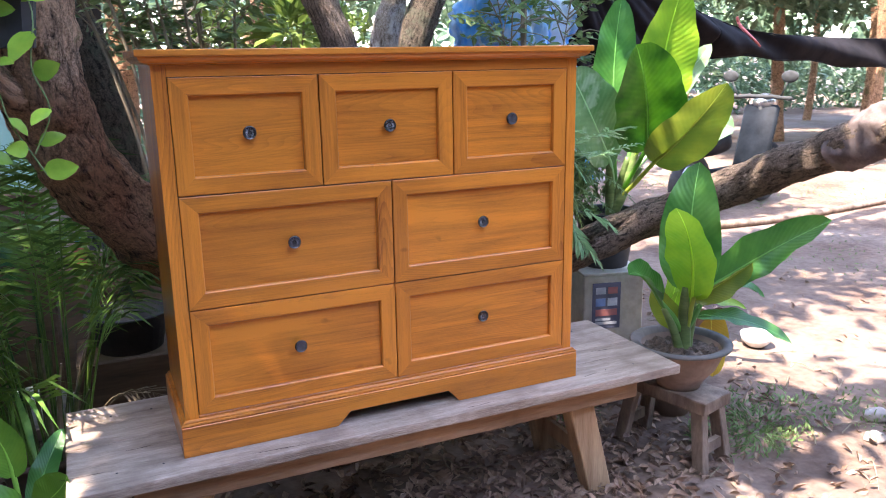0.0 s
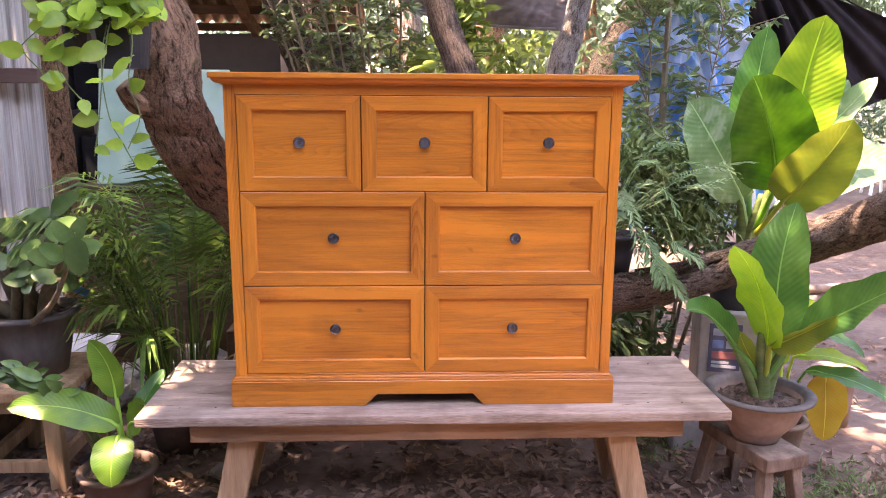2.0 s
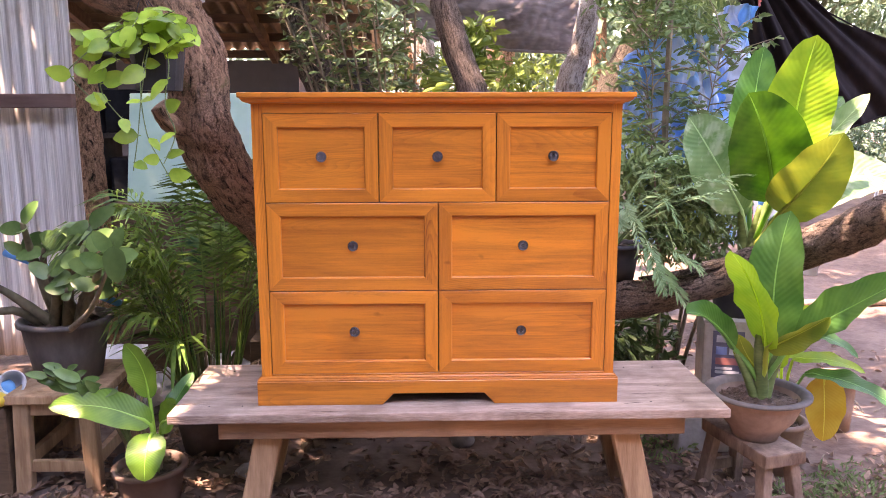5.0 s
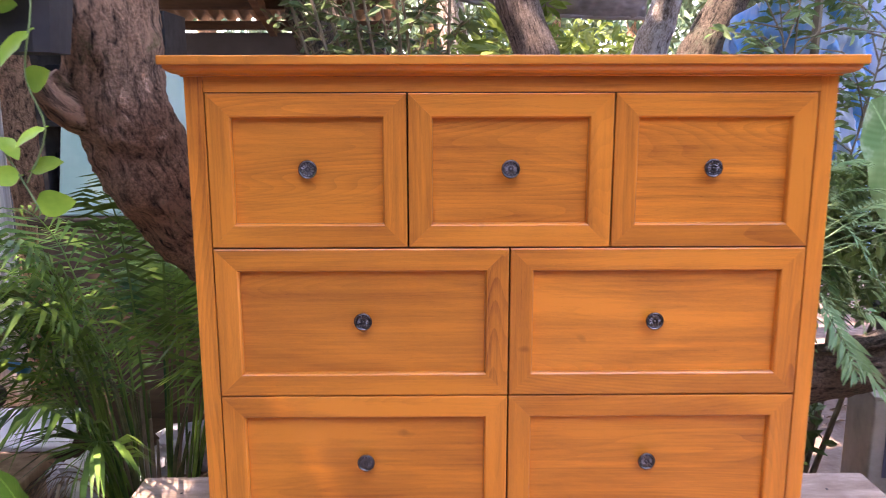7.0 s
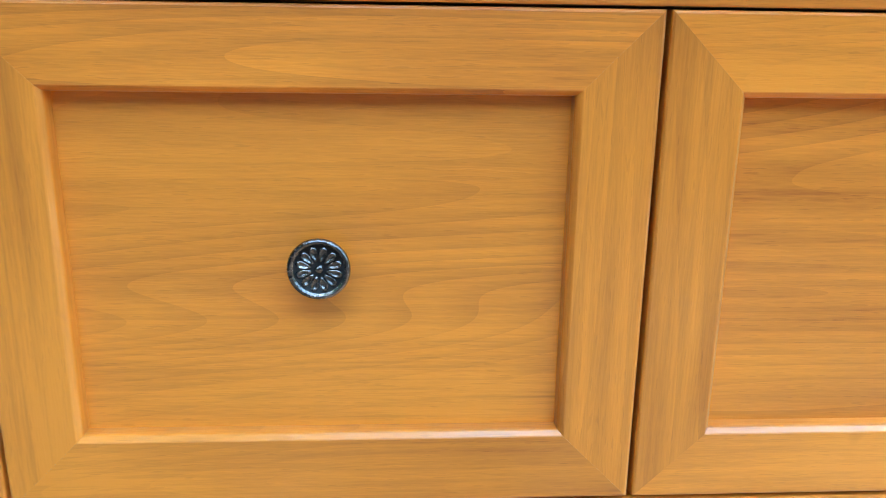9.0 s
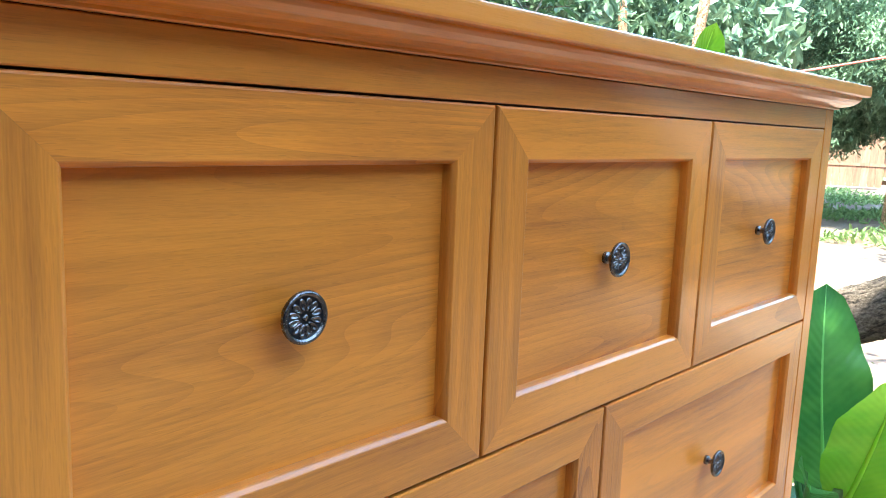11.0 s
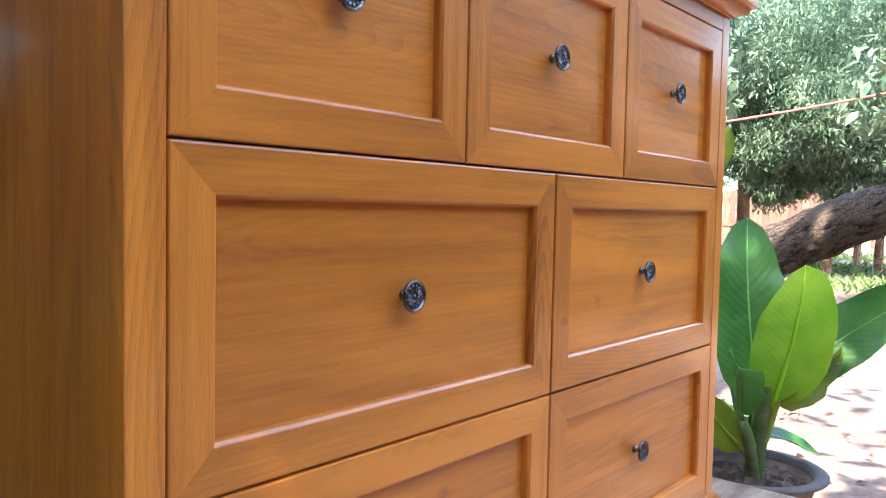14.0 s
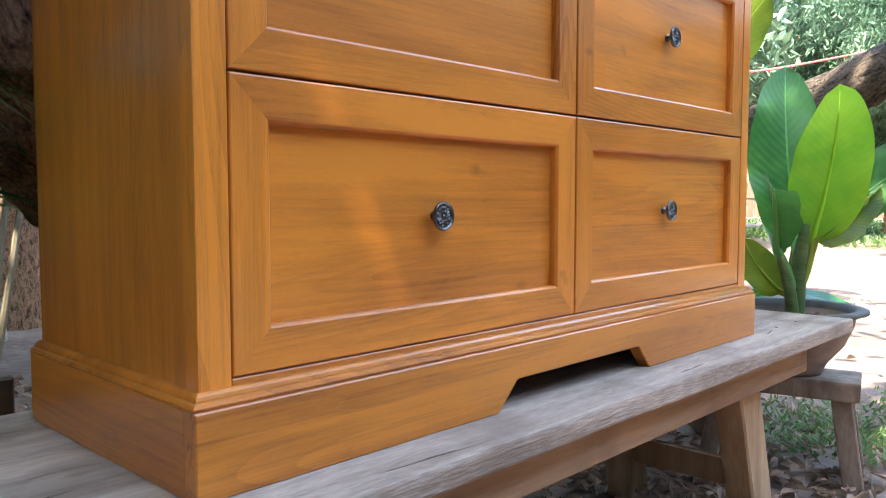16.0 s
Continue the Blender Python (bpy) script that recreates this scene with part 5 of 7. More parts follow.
def build_fleshy_plant():
    c = (-0.720, 2.43, 0.386)
    pl = thing("fleshy_potted_plant", c, "fleshy oval-leaved plant with thick stems in a grey plastic pot", "potted plant")
    bm = pot_mesh(c, 0.160, 0.118, 0.236, rim=0.014, rim_h=0.02)
    part("pot", bm, grey_plastic, pl, smooth=True)
    part("soil", soil_mesh(c, 0.145, c[2] + 0.205, 15), soil, pl)
    oval = unit_leaf("oval_leaf", zz_mat, 0.62, 0.12, 0.5)
    rs = random.Random(8)
    ends = [(-0.80, 2.33, 1.00), (-0.745, 2.36, 0.90), (-0.62, 2.30, 0.93), (-0.56, 2.34, 0.99), (-0.50, 2.16, 0.93), (-0.42, 2.05, 0.885), (-0.93, 2.28, 0.80), (-0.98, 2.22, 0.66), (-0.46, 2.14, 0.80), (-0.68, 2.25, 0.82), (-0.86, 2.42, 0.88), (-0.60, 2.2, 0.78)]
    for i, e in enumerate(ends):
        e = Vector(e)
        b = Vector((c[0] + rs.uniform(-0.08, 0.08), c[1] + rs.uniform(-0.05, 0.05), c[2] + 0.19))
        mid = (b + e) / 2 + Vector((rs.uniform(-0.03, 0.03), 0, 0.04 + rs.uniform(-0.03, 0.03)))
        st = part("stem", tube([b, mid, e], [0.023, 0.016, 0.008], 8, 0.12, i, steps=4), olive_stem, pl, smooth=True)
        for k in range(3):
            t = 1 - 0.06 * k - rs.uniform(0, 0.03)
            p = b * (1 - t) ** 2 + (mid * 2 - (b + e) / 2) * 2 * t * (1 - t) + e * t * t
            a = k * 2.4 + rs.uniform(0, 1)
            way = Vector((math.cos(a), math.sin(a) * 0.6 - 0.25, rs.uniform(-0.3, 0.8) + (0.6 if k == 0 else 0)))
            set_leaf(st, oval, p, way, (rs.uniform(-0.4, 0.4), -1, rs.uniform(0.1, 0.8)), rs.uniform(0.080, 0.125))
    st = part("stem", tube([(-0.70, 2.35, 0.57), (-0.5, 2.15, 0.72), (-0.34, 1.98, 0.95)], [0.014, 0.009, 0.004], 8, 0.1, 5, steps=5), woody_stem, pl, smooth=True)
    for p, w, s in (((-0.335, 1.97, 0.97), (0.0, 0.0, -1), 0.125), ((-0.35, 2.0, 0.96), (0.5, -0.2, 0.9), 0.08), ((-0.37, 2.0, 0.93), (0.9, 0, 0.1), 0.10), ((-0.39, 2.02, 0.90), (-0.9, 0, 0.4), 0.09), ((-0.36, 2.0, 0.95), (-0.4, -0.3, 0.7), 0.085)):
        set_leaf(st, oval, p, w, (0.1, -1, 0.15), s)


def build_small_succulent():
    pl = thing("small_leaf_cluster", (-0.44, 2.30, 0.0), "small glossy dark green plant in a low pot beside the stool", "potted plant")
    part("pot", pot_mesh((-0.44, 2.30, 0.0), 0.07, 0.055, 0.10), black_plastic, pl, smooth=True)
    lf = unit_leaf("glossy_leaf", zz_mat, 0.45, 0.2, 0.55)
    rs = random.Random(3)
    for s in range(4):
        e = Vector((-0.545 + (s - 1.5) * 0.065, 2.09 - 0.02 * s, 0.53 - 0.035 * abs(s - 1)))
        st = part("stem", tube([(-0.44, 2.30, 0.09), (-0.47 + (s - 1.5) * 0.02, 2.2, 0.32), e], [0.006, 0.005, 0.003], 6, steps=3), stem_mat, pl)
        for k in range(5):
            p = e + Vector(((s - 1.5) * -0.010 * k + 0.004 * k, 0.006 * k, -0.014 * k))
            a = 1.2 if k % 2 else -1.2
            set_leaf(st, lf, p, (math.sin(a) + (s - 1.5) * 0.5, -0.4, 0.5), (0, -0.8, 0.6), rs.uniform(0.065, 0.095))


def build_hanging_pot():
    hp = thing("hanging_planter", (-0.166, 2.0, 1.462), "black hanging pot with trailing lime-green heart-leaved vines", "hanging planter")
    bm = bmesh.new()
    sec = []
    for hw, z in ((0.062, 1.462), (0.077, 1.596), (0.084, 1.598), (0.084, 1.614), (0.076, 1.614), (0.066, 1.54)):
        ring = []
        for k in range(16):
            a = 2 * math.pi * (k + 0.5) / 16
            cx, cy = math.cos(a), math.sin(a)
            q = (abs(cx) ** 4 + abs(cy) ** 4) ** -0.25
            ring.append(bm.verts.new((-0.166 + hw * cx * q, 2.0 + hw * cy * q, z)))
        sec.append(ring)
    for a, b in zip(sec, sec[1:]):
        for k in range(16):
            bm.faces.new((a[k], a[(k + 1) % 16], b[(k + 1) % 16], b[k]))
    bm.faces.new(sec[0][::-1])
    bm.faces.new(sec[-1])
    part("pot", bm, black_plastic, hp)
    for dx, dy in ((-0.08, -0.05), (0.08, -0.05), (0.0, 0.085)):
        part("hanger_wire", tube([(-0.166 + dx * 0.9, 2.0 + dy * 0.9, 1.61), (-0.22, 2.05, 1.77), (-0.28, 2.20, 1.86)], [0.0014] * 3, 5), black_plastic, hp)
    heart = unit_leaf("heart_leaf", pothos_mat, 0.74, 0.18, 0.72)
    rs = random.Random(6)
    runs = [[(-0.205, 1.970, 1.64), (-0.255, 1.890, 1.66), (-0.365, 1.870, 1.56), (-0.385, 1.870, 1.50), (-0.315, 1.880, 1.42)],
            [(-0.185, 1.950, 1.64), (-0.185, 1.880, 1.58), (-0.205, 1.870, 1.45), (-0.225, 1.870, 1.32), (-0.245, 1.870, 1.22)],
            [(-0.155, 1.950, 1.64), (-0.125, 1.890, 1.55), (-0.140, 1.880, 1.42), (-0.115, 1.880, 1.33), (-0.155, 1.880, 1.24)],
            [(-0.235, 1.950, 1.64), (-0.285, 1.880, 1.55), (-0.295, 1.870, 1.45), (-0.255, 1.870, 1.36)],
            [(-0.205, 1.990, 1.64), (-0.165, 1.950, 1.69), (-0.100, 1.890, 1.71)],
            [(-0.205, 1.990, 1.64), (-0.245, 1.940, 1.68), (-0.315, 1.890, 1.64)],
            [(-0.185, 1.990, 1.64), (-0.145, 1.920, 1.69), (-0.095, 1.880, 1.67)],
            [(-0.225, 1.990, 1.64), (-0.205, 1.910, 1.70), (-0.215, 1.860, 1.66)],
            [(-0.195, 1.990, 1.64), (-0.195, 1.940, 1.68), (-0.155, 1.870, 1.62)],
            [(-0.235, 1.990, 1.64), (-0.275, 1.910, 1.62), (-0.265, 1.860, 1.56)]]
    runs.append([(-0.20, 1.95, 1.64), (-0.21, 1.88, 1.48), (-0.20, 1.88, 1.33), (-0.165, 1.88, 1.25), (-0.135, 1.88, 1.19)])
    for k in range(10):
        a = k * 2.4
        r = 0.05 + 0.09 * rs.random()
        x, y = -0.205 + r * math.cos(a), 1.955 + 0.6 * r * math.sin(a)
        runs.append([(-0.205 + 0.3 * r * math.cos(a), 1.975, 1.64), (x, y, 1.60 + 0.10 * rs.random()), (x + 0.03 * math.cos(a), y - 0.03, 1.58 + 0.09 * rs.random())])
    for i, run in enumerate(runs):
        run = [(x + (0.026 if x > -0.27 else 0.0), y, z - (0.018 if z > 1.5 else 0.0)) for x, y, z in run]
        vine = part("vine", tube(run, [0.0017] * len(run), 5, steps=4), stem_mat, hp)
        pts = [Vector(p) for p in run]
        n = 5 if len(run) > 3 else 6
        for k in range(n):
            t = (k + 0.7) / n * (len(pts) - 1)
            j = min(int(t), len(pts) - 2)
            p = pts[j].lerp(pts[j + 1], t - j)
            sd = -1 if k % 2 else 1
            way = (sd * rs.uniform(0.3, 1.0), rs.uniform(-0.6, 0.0), rs.uniform(-0.9, 0.35))
            set_leaf(vine, heart, p, way, (rs.uniform(-0.9, 0.9), -0.6, rs.uniform(-0.2, 1.0)), rs.uniform(0.044, 0.084))


def build_fern():
    c = (1.43, 2.53, 0.735)
    pl = thing("fern_pot", c, "divided-leaf philodendron in a black pot on the tree limb", "potted plant")
    part("pot", pot_mesh(c, 0.095, 0.075, 0.145), black_plastic, pl, smooth=True)
    part("soil", soil_mesh(c, 0.085, c[2] + 0.12, 19), soil, pl)
    rs = random.Random(21)
    for k in range(30):
        a = rs.uniform(-2.4, 1.3)
        r = rs.uniform(0.16, 0.52)
        b = Vector((c[0], c[1], c[2] + 0.13))
        tip = b + Vector((math.cos(a) * r + 0.08, math.sin(a) * r * 0.6, rs.uniform(-0.12, 0.40) - 0.2 * r))
        ctrl = b + Vector((math.cos(a) * r * 0.5, math.sin(a) * r * 0.35, rs.uniform(0.18, 0.45)))
        part("frond", pinnate(b, ctrl, tip, 12, rs.uniform(0.045, 0.072), 0.22, k + 50, 0.66, 0.25, 0.0022, 0.6), fern_mat, pl)
    for tip, z in (((1.66, 2.30, 0.66), 0.86), ((1.71, 2.28, 0.80), 0.95), ((1.58, 2.30, 0.72), 0.90)):
        b = Vector((c[0] + 0.03, c[1] - 0.03, c[2] + 0.13))
        part("frond", pinnate(b, (1.55, 2.36, z), tip, 12, 0.075, 0.24, int(z * 100), 0.62, 0.4, 0.0025, 0.6), fern_mat, pl)


def twiggy(plant, stems, twigs, reach, leaves, size, material, seed, low=0.35, aspect=0.42):
    """Bare stems with fine side twigs that carry small leaves one by one."""
    rs = random.Random(seed)
    pts, dirs, wood = [], [], bmesh.new()
    for path, r in stems:
        part("stem", tube(path, [r, r * 0.75, r * 0.35], 7, 0.12, seed, steps=4), woody_stem, plant)
        p = [Vector(q) for q in path]
        for k in range(twigs):
            t = low + (1 - low) * (k + rs.random()) / twigs
            b = (p[0] * (1 - t) ** 2 + (p[1] * 2 - (p[0] + p[2]) / 2) * 2 * t * (1 - t) + p[2] * t * t)
            a = rs.uniform(0, 6.28)
            e = b + Vector((math.cos(a), math.sin(a) * 0.8, rs.uniform(-0.15, 0.9))) * reach * rs.uniform(0.5, 1.2)
            m = (b + e) / 2 + Vector((0, 0, 0.12 * reach))
            tube([b, m, e], [0.0035, 0.0028, 0.0012], 4, bm=wood)
            n = rs.randint(leaves - 3, leaves + 2)
            for j in range(n):
                u = 0.2 + 0.8 * j / max(1, n - 1)
                q = b * (1 - u) ** 2 + m * 2 * u * (1 - u) + e * u * u
                sd = a + (1.1 if j % 2 else -1.1)
                pts.append(tuple(q))
                dirs.append((math.cos(sd), math.sin(sd), rs.uniform(-0.2, 0.5)))
    tagged(under(new("twig", mesh_of(wood, "twig", woody_stem)), plant), "", kind="stuff")
    under(new("crown", leaf_mesh("crown", pts, size, material, 0.15, seed, aspect, 0.25, dirs, 0.3)), plant)


def build_shrubs():
    rs = random.Random(31)
    sh = thing("leafy_shrub", (1.80, 3.05, 0), "leafy green shrub behind the fallen limb", "shrub")
    for k in range(7):
        a = rs.uniform(0, 6.28)
        part("stem", tube([(1.80 + 0.05 * math.cos(a), 3.05, -0.02), (1.8 + 0.2 * math.cos(a), 3.0 + 0.15 * math.sin(a), 0.6), (1.8 + 0.38 * math.cos(a), 3.0 + 0.25 * math.sin(a), 1.15)], [0.012, 0.008, 0.003], 6, steps=3), woody_stem, sh)
    blobs = [((1.62, 2.90, 1.02), (0.20, 0.2, 0.20), 1.0), ((1.82, 2.95, 1.08), (0.22, 0.2, 0.16), 1.0), ((1.98, 3.0, 0.98), (0.18, 0.2, 0.16), 0.8), ((1.72, 2.85, 0.88), (0.24, 0.18, 0.14), 1.0), ((1.92, 2.92, 0.82), (0.18, 0.16, 0.14), 0.6), ((1.55, 3.0, 1.18), (0.16, 0.2, 0.14), 0.6)]
    under(new("crown", leaf_mesh("crown", cloud(blobs, 560, 31), 0.052, shrub_mat, 0.15, 32, 0.40)), sh)
    sp = thing("sapling", (1.79, 3.12, 0), "thin upright sapling with small sparse leaves", "shrub")
    part("stem", tube([(1.79, 3.12, -0.02), (1.80, 3.12, 0.9), (1.785, 3.1, 1.5), (1.80, 3.1, 2.3)], [0.018, 0.016, 0.014, 0.008], 7, 0.15, 2, steps=5), woody_stem, sp)
    st = [([(1.79, 3.12, 0.6), (1.80 + 0.16 * math.cos(k * 2.1), 3.1, 1.3), (1.80 + 0.24 * math.cos(k * 2.1), 3.1 + 0.16 * math.sin(k * 2.1), 1.75 + 0.2 * k)], 0.0045) for k in range(3)]
    twiggy(sp, st, 34, 0.24, 12, 0.056, shrub_mat, 33, 0.2)
    up = thing("overhanging_bough", (1.95, 3.5, 1.9), "overhanging leafy bough with small green leaves", "tree bough")
    part("branch", tube([(2.5, 4.7, 2.6), (2.1, 4.0, 2.3), (1.75, 3.4, 2.12), (1.5, 3.2, 2.0)], [0.03, 0.022, 0.014, 0.006], 8, 0.1, 1, steps=4), bark_dark, up)
    blobs = [((1.72, 3.5, 2.02), (0.22, 0.25, 0.15), 1), ((1.98, 3.5, 2.02), (0.25, 0.25, 0.18), 1), ((2.2, 3.6, 2.1), (0.2, 0.2, 0.2), 0.8), ((1.85, 3.4, 1.86), (0.22, 0.2, 0.12), 0.7), ((2.08, 3.5, 1.78), (0.14, 0.2, 0.12), 0.5), ((1.5, 3.8, 2.15), (0.2, 0.2, 0.12), 0.6)]
    under(new("crown", leaf_mesh("crown", cloud(blobs, 330, 41), 0.062, shrub_mat, 0.45, 42, 0.40)), up)
    lf = thing("leafy_shrub", (0.38, 3.75, 0), "tangled shrub with small oval leaves, some yellowing", "shrub")
    st = []
    for k in range(13):
        x = -0.16 + 0.066 * k
        st.append(([(0.30 + 0.012 * k, 3.75, -0.02), (0.18 + 0.035 * k, 3.72 + 0.1 * math.sin(k * 2.0), 1.15), (x, 3.7 + 0.2 * math.sin(k * 2.0), rs.uniform(1.85, 2.35))], 0.011))
    twiggy(lf, st, 11, 0.19, 8, 0.062, shrub_dim, 52, 0.62, 0.44)
    crown("hanging_foliage", [((-0.20, 3.3, 2.08), (0.15, 0.15, 0.08), 1), ((0.0, 3.4, 2.14), (0.15, 0.2, 0.10), 1)], 60, 0.075, foliage, "dark leaves hanging from a bough by the shed", 53, 1.2, 0.3, category="tree bough")
    crown("low_bush", [((1.50, 2.95, 0.42), (0.22, 0.2, 0.16), 1), ((1.68, 3.0, 0.36), (0.18, 0.18, 0.16), 0.8), ((1.40, 3.1, 0.3), (0.2, 0.18, 0.2), 0.8), ((1.58, 2.95, 0.18), (0.22, 0.15, 0.14), 0.7)], 300, 0.065, foliage, "dark low bush under the limb", 54, 0.2, category="bush")
    crown("low_bush", [((0.86, 3.55, 1.52), (0.12, 0.2, 0.22), 1), ((1.1, 4.6, 1.55), (0.35, 0.3, 0.2), 1.4), ((0.95, 3.6, 1.75), (0.08, 0.15, 0.15), 0.5), ((1.5, 5.2, 1.6), (0.4, 0.3, 0.25), 1.2), ((0.7, 5.0, 1.55), (0.3, 0.3, 0.25), 1)], 230, 0.085, sunny_leaf, "bush behind the chest with a sunlit green leaf colour", 55, 0.3, category="bush")


build_bowl_plant()
build_tall_plant()
build_yellow_plant()
build_front_plant()
build_palm()
build_fleshy_plant()
build_small_succulent()
build_hanging_pot()
build_fern()
build_shrubs()


# ---------------------------------------------------------------- stools, tin, blocks
def build_stool(name, label, centre, length, width, height, angle, slab, leg, splay, material, front=False):
    st = thing(name, (centre[0], centre[1], 0), label, "stool")
    m = Matrix.Translation((centre[0], centre[1], 0)) @ Matrix.Rotation(radians(angle), 4, "Z")

    def put(pname, bm, mt):
        bmesh.ops.transform(bm, matrix=m, verts=bm.verts)
        part(pname, bm, mt, st)

    bm = block((-length / 2, -width / 2, height - slab), (length / 2, width / 2, height), 0.006, 2)
    bmesh.ops.subdivide_edges(bm, edges=[e for e in bm.edges if e.calc_length() > 0.1], cuts=6)
    for v in bm.verts:
        v.co += Vector((noise.noise(v.co * 25) * 0.003, noise.noise(v.co * 25 + Vector((9, 0, 0))) * 0.003, 0))
    put("seat", bm, material)
    lx, ly = length / 2 - leg * 0.9, width / 2 - leg * 0.65
    for sx in (-1, 1):
        for sy in (-1, 1):
            put("leg", beam((sx * (lx + splay), sy * (ly + splay * 0.6), -0.012), (sx * lx, sy * ly, height - slab), leg, leg * 0.8, 0.003), material)
        k = 0.3
        put("stretcher", beam((sx * (lx + splay * (1 - k)), -ly, height * k), (sx * (lx + splay * (1 - k)), ly, height * k), leg * 0.45, leg * 0.8, 0.002, (0, 0, 1)), material)
    if front:
        put("stretcher", beam((-lx - splay, -ly - 0.004, height * 0.27), (lx + splay, -ly - 0.004, height * 0.27), leg * 0.45, leg * 0.75, 0.002, (0, 0, 1)), material)
        put("apron", beam((-lx, -ly + 0.004, height - slab - 0.026), (lx, -ly + 0.004, height - slab - 0.026), leg * 0.4, 0.05, 0.002, (0, 0, 1)), material)
    return st


build_stool("small_stool", "low rough grey wooden stool under the bowl", (1.83, 2.075, 0), 0.36, 0.165, 0.262, 105, 0.048, 0.046, 0.035, old_wood)
build_stool("plant_stool", "weathered wooden stool that carries a grey pot", (-0.695, 2.42, 0), 0.335, 0.44, 0.385, 0, 0.035, 0.056, 0.012, leg_wood, True)


def build_tin():
    ang = radians(-14)
    m = Matrix.Translation((2.05, 2.83, 0)) @ Matrix.Rotation(ang, 4, "Z")
    tin = thing("oil_tin", (2.05, 2.83, 0), "square scuffed oil tin with a printed label", "tin")

    def put(pname, bm, mt, label=""):
        bmesh.ops.transform(bm, matrix=m, verts=bm.verts)
        return part(pname, bm, mt, tin, label)

    put("body", block((-0.14, -0.14, 0.0), (0.14, 0.14, 0.495), 0.012, 3), tin_metal)
    put("rim", block((-0.143, -0.143, 0.492), (0.143, 0.143, 0.505), 0.004, 2), tin_metal)
    lab = put("label", block((-0.10, -0.1435, 0.25), (0.03, -0.1405, 0.46)), label_dark, "dark printed label with coloured panels")
    for i, (x, z, w, h, mt) in enumerate(((-0.085, 0.41, 0.045, 0.03, label_white), (-0.03, 0.41, 0.045, 0.03, label_red), (-0.085, 0.355, 0.045, 0.035, label_blue), (-0.03, 0.355, 0.045, 0.035, label_white), (-0.085, 0.31, 0.10, 0.03, label_red), (-0.085, 0.27, 0.10, 0.012, label_white), (-0.085, 0.288, 0.07, 0.010, label_white))):
        bm = block((x, -0.1455, z), (x + w, -0.1436, z + h))
        bmesh.ops.transform(bm, matrix=m, verts=bm.verts)
        part("print_panel", bm, mt, lab)


build_tin()


def lump(c, r, seed, squash=(1, 1, 1), detail=3, amp=0.25, freq=3.0):
    bm = bmesh.new()
    bmesh.ops.create_icosphere(bm, subdivisions=detail, radius=1.0)
    for v in bm.verts:
        q = v.co.copy()
        v.co = q * (1 + amp * noise.noise(q * freq * 0.5 + Vector((seed, 0, 0))) + amp * 0.4 * noise.noise(q * freq * 1.6 + Vector((0, seed, 0))))
        v.co = Vector((c[0] + v.co.x * r * squash[0], c[1] + v.co.y * r * squash[1], c[2] + v.co.z * r * squash[2]))
    return bm


single("cement_block", block((1.715, 2.50, -0.005), (1.93, 2.66, 0.20), 0.008, 2), cement, "pale grey cement block on the ground", "block")
single("broken_clay_pot", pot_mesh((2.49, 2.74, -0.004), 0.085, 0.07, 0.25), clay, "plain upright clay pot in the yard", "pot", smooth=True)
single("white_bowl", lathe([(0, 0), (0.04, 0), (0.07, 0.03), (0.078, 0.065), (0.074, 0.065), (0.066, 0.034), (0, 0.012)], (2.92, 2.72, 0.002), 28), white_plastic, "small white plastic bowl on the dirt", "bowl", smooth=True)
single("white_pail", lathe([(0, 0), (0.06, 0), (0.078, 0.15), (0.083, 0.152), (0.083, 0.165), (0.074, 0.165), (0.058, 0.02), (0, 0.02)], (4.05, 6.1, 0.0), 28), white_plastic, "white plastic pail on the ground", "pail", smooth=True)
single("round_stone", lump((0.82, 2.62, 0.035), 0.055, 3), stone_mat, "round dusty stone under the bench", "stone", smooth=True)
for i, (x, y, r) in enumerate(((0.18, 2.72, 0.05), (-0.02, 2.35, 0.045), (0.34, 2.95, 0.06), (2.72, 1.9, 0.045), (2.55, 1.78, 0.035))):
    single("stone", lump((x, y, r * 0.35), r, i + 4, (1.2, 1, 0.6)), stone_mat, "small rough stone among dry leaves", "stone", "stones on the ground", smooth=True)
single("root_log", tube([(0.30, 2.75, 0.02), (0.24, 2.6, 0.08), (0.13, 2.5, 0.14)], [0.05, 0.04, 0.03], 10, 0.2, 7, steps=4), bark_dark, "short dark piece of log under the bench", "log", smooth=True)


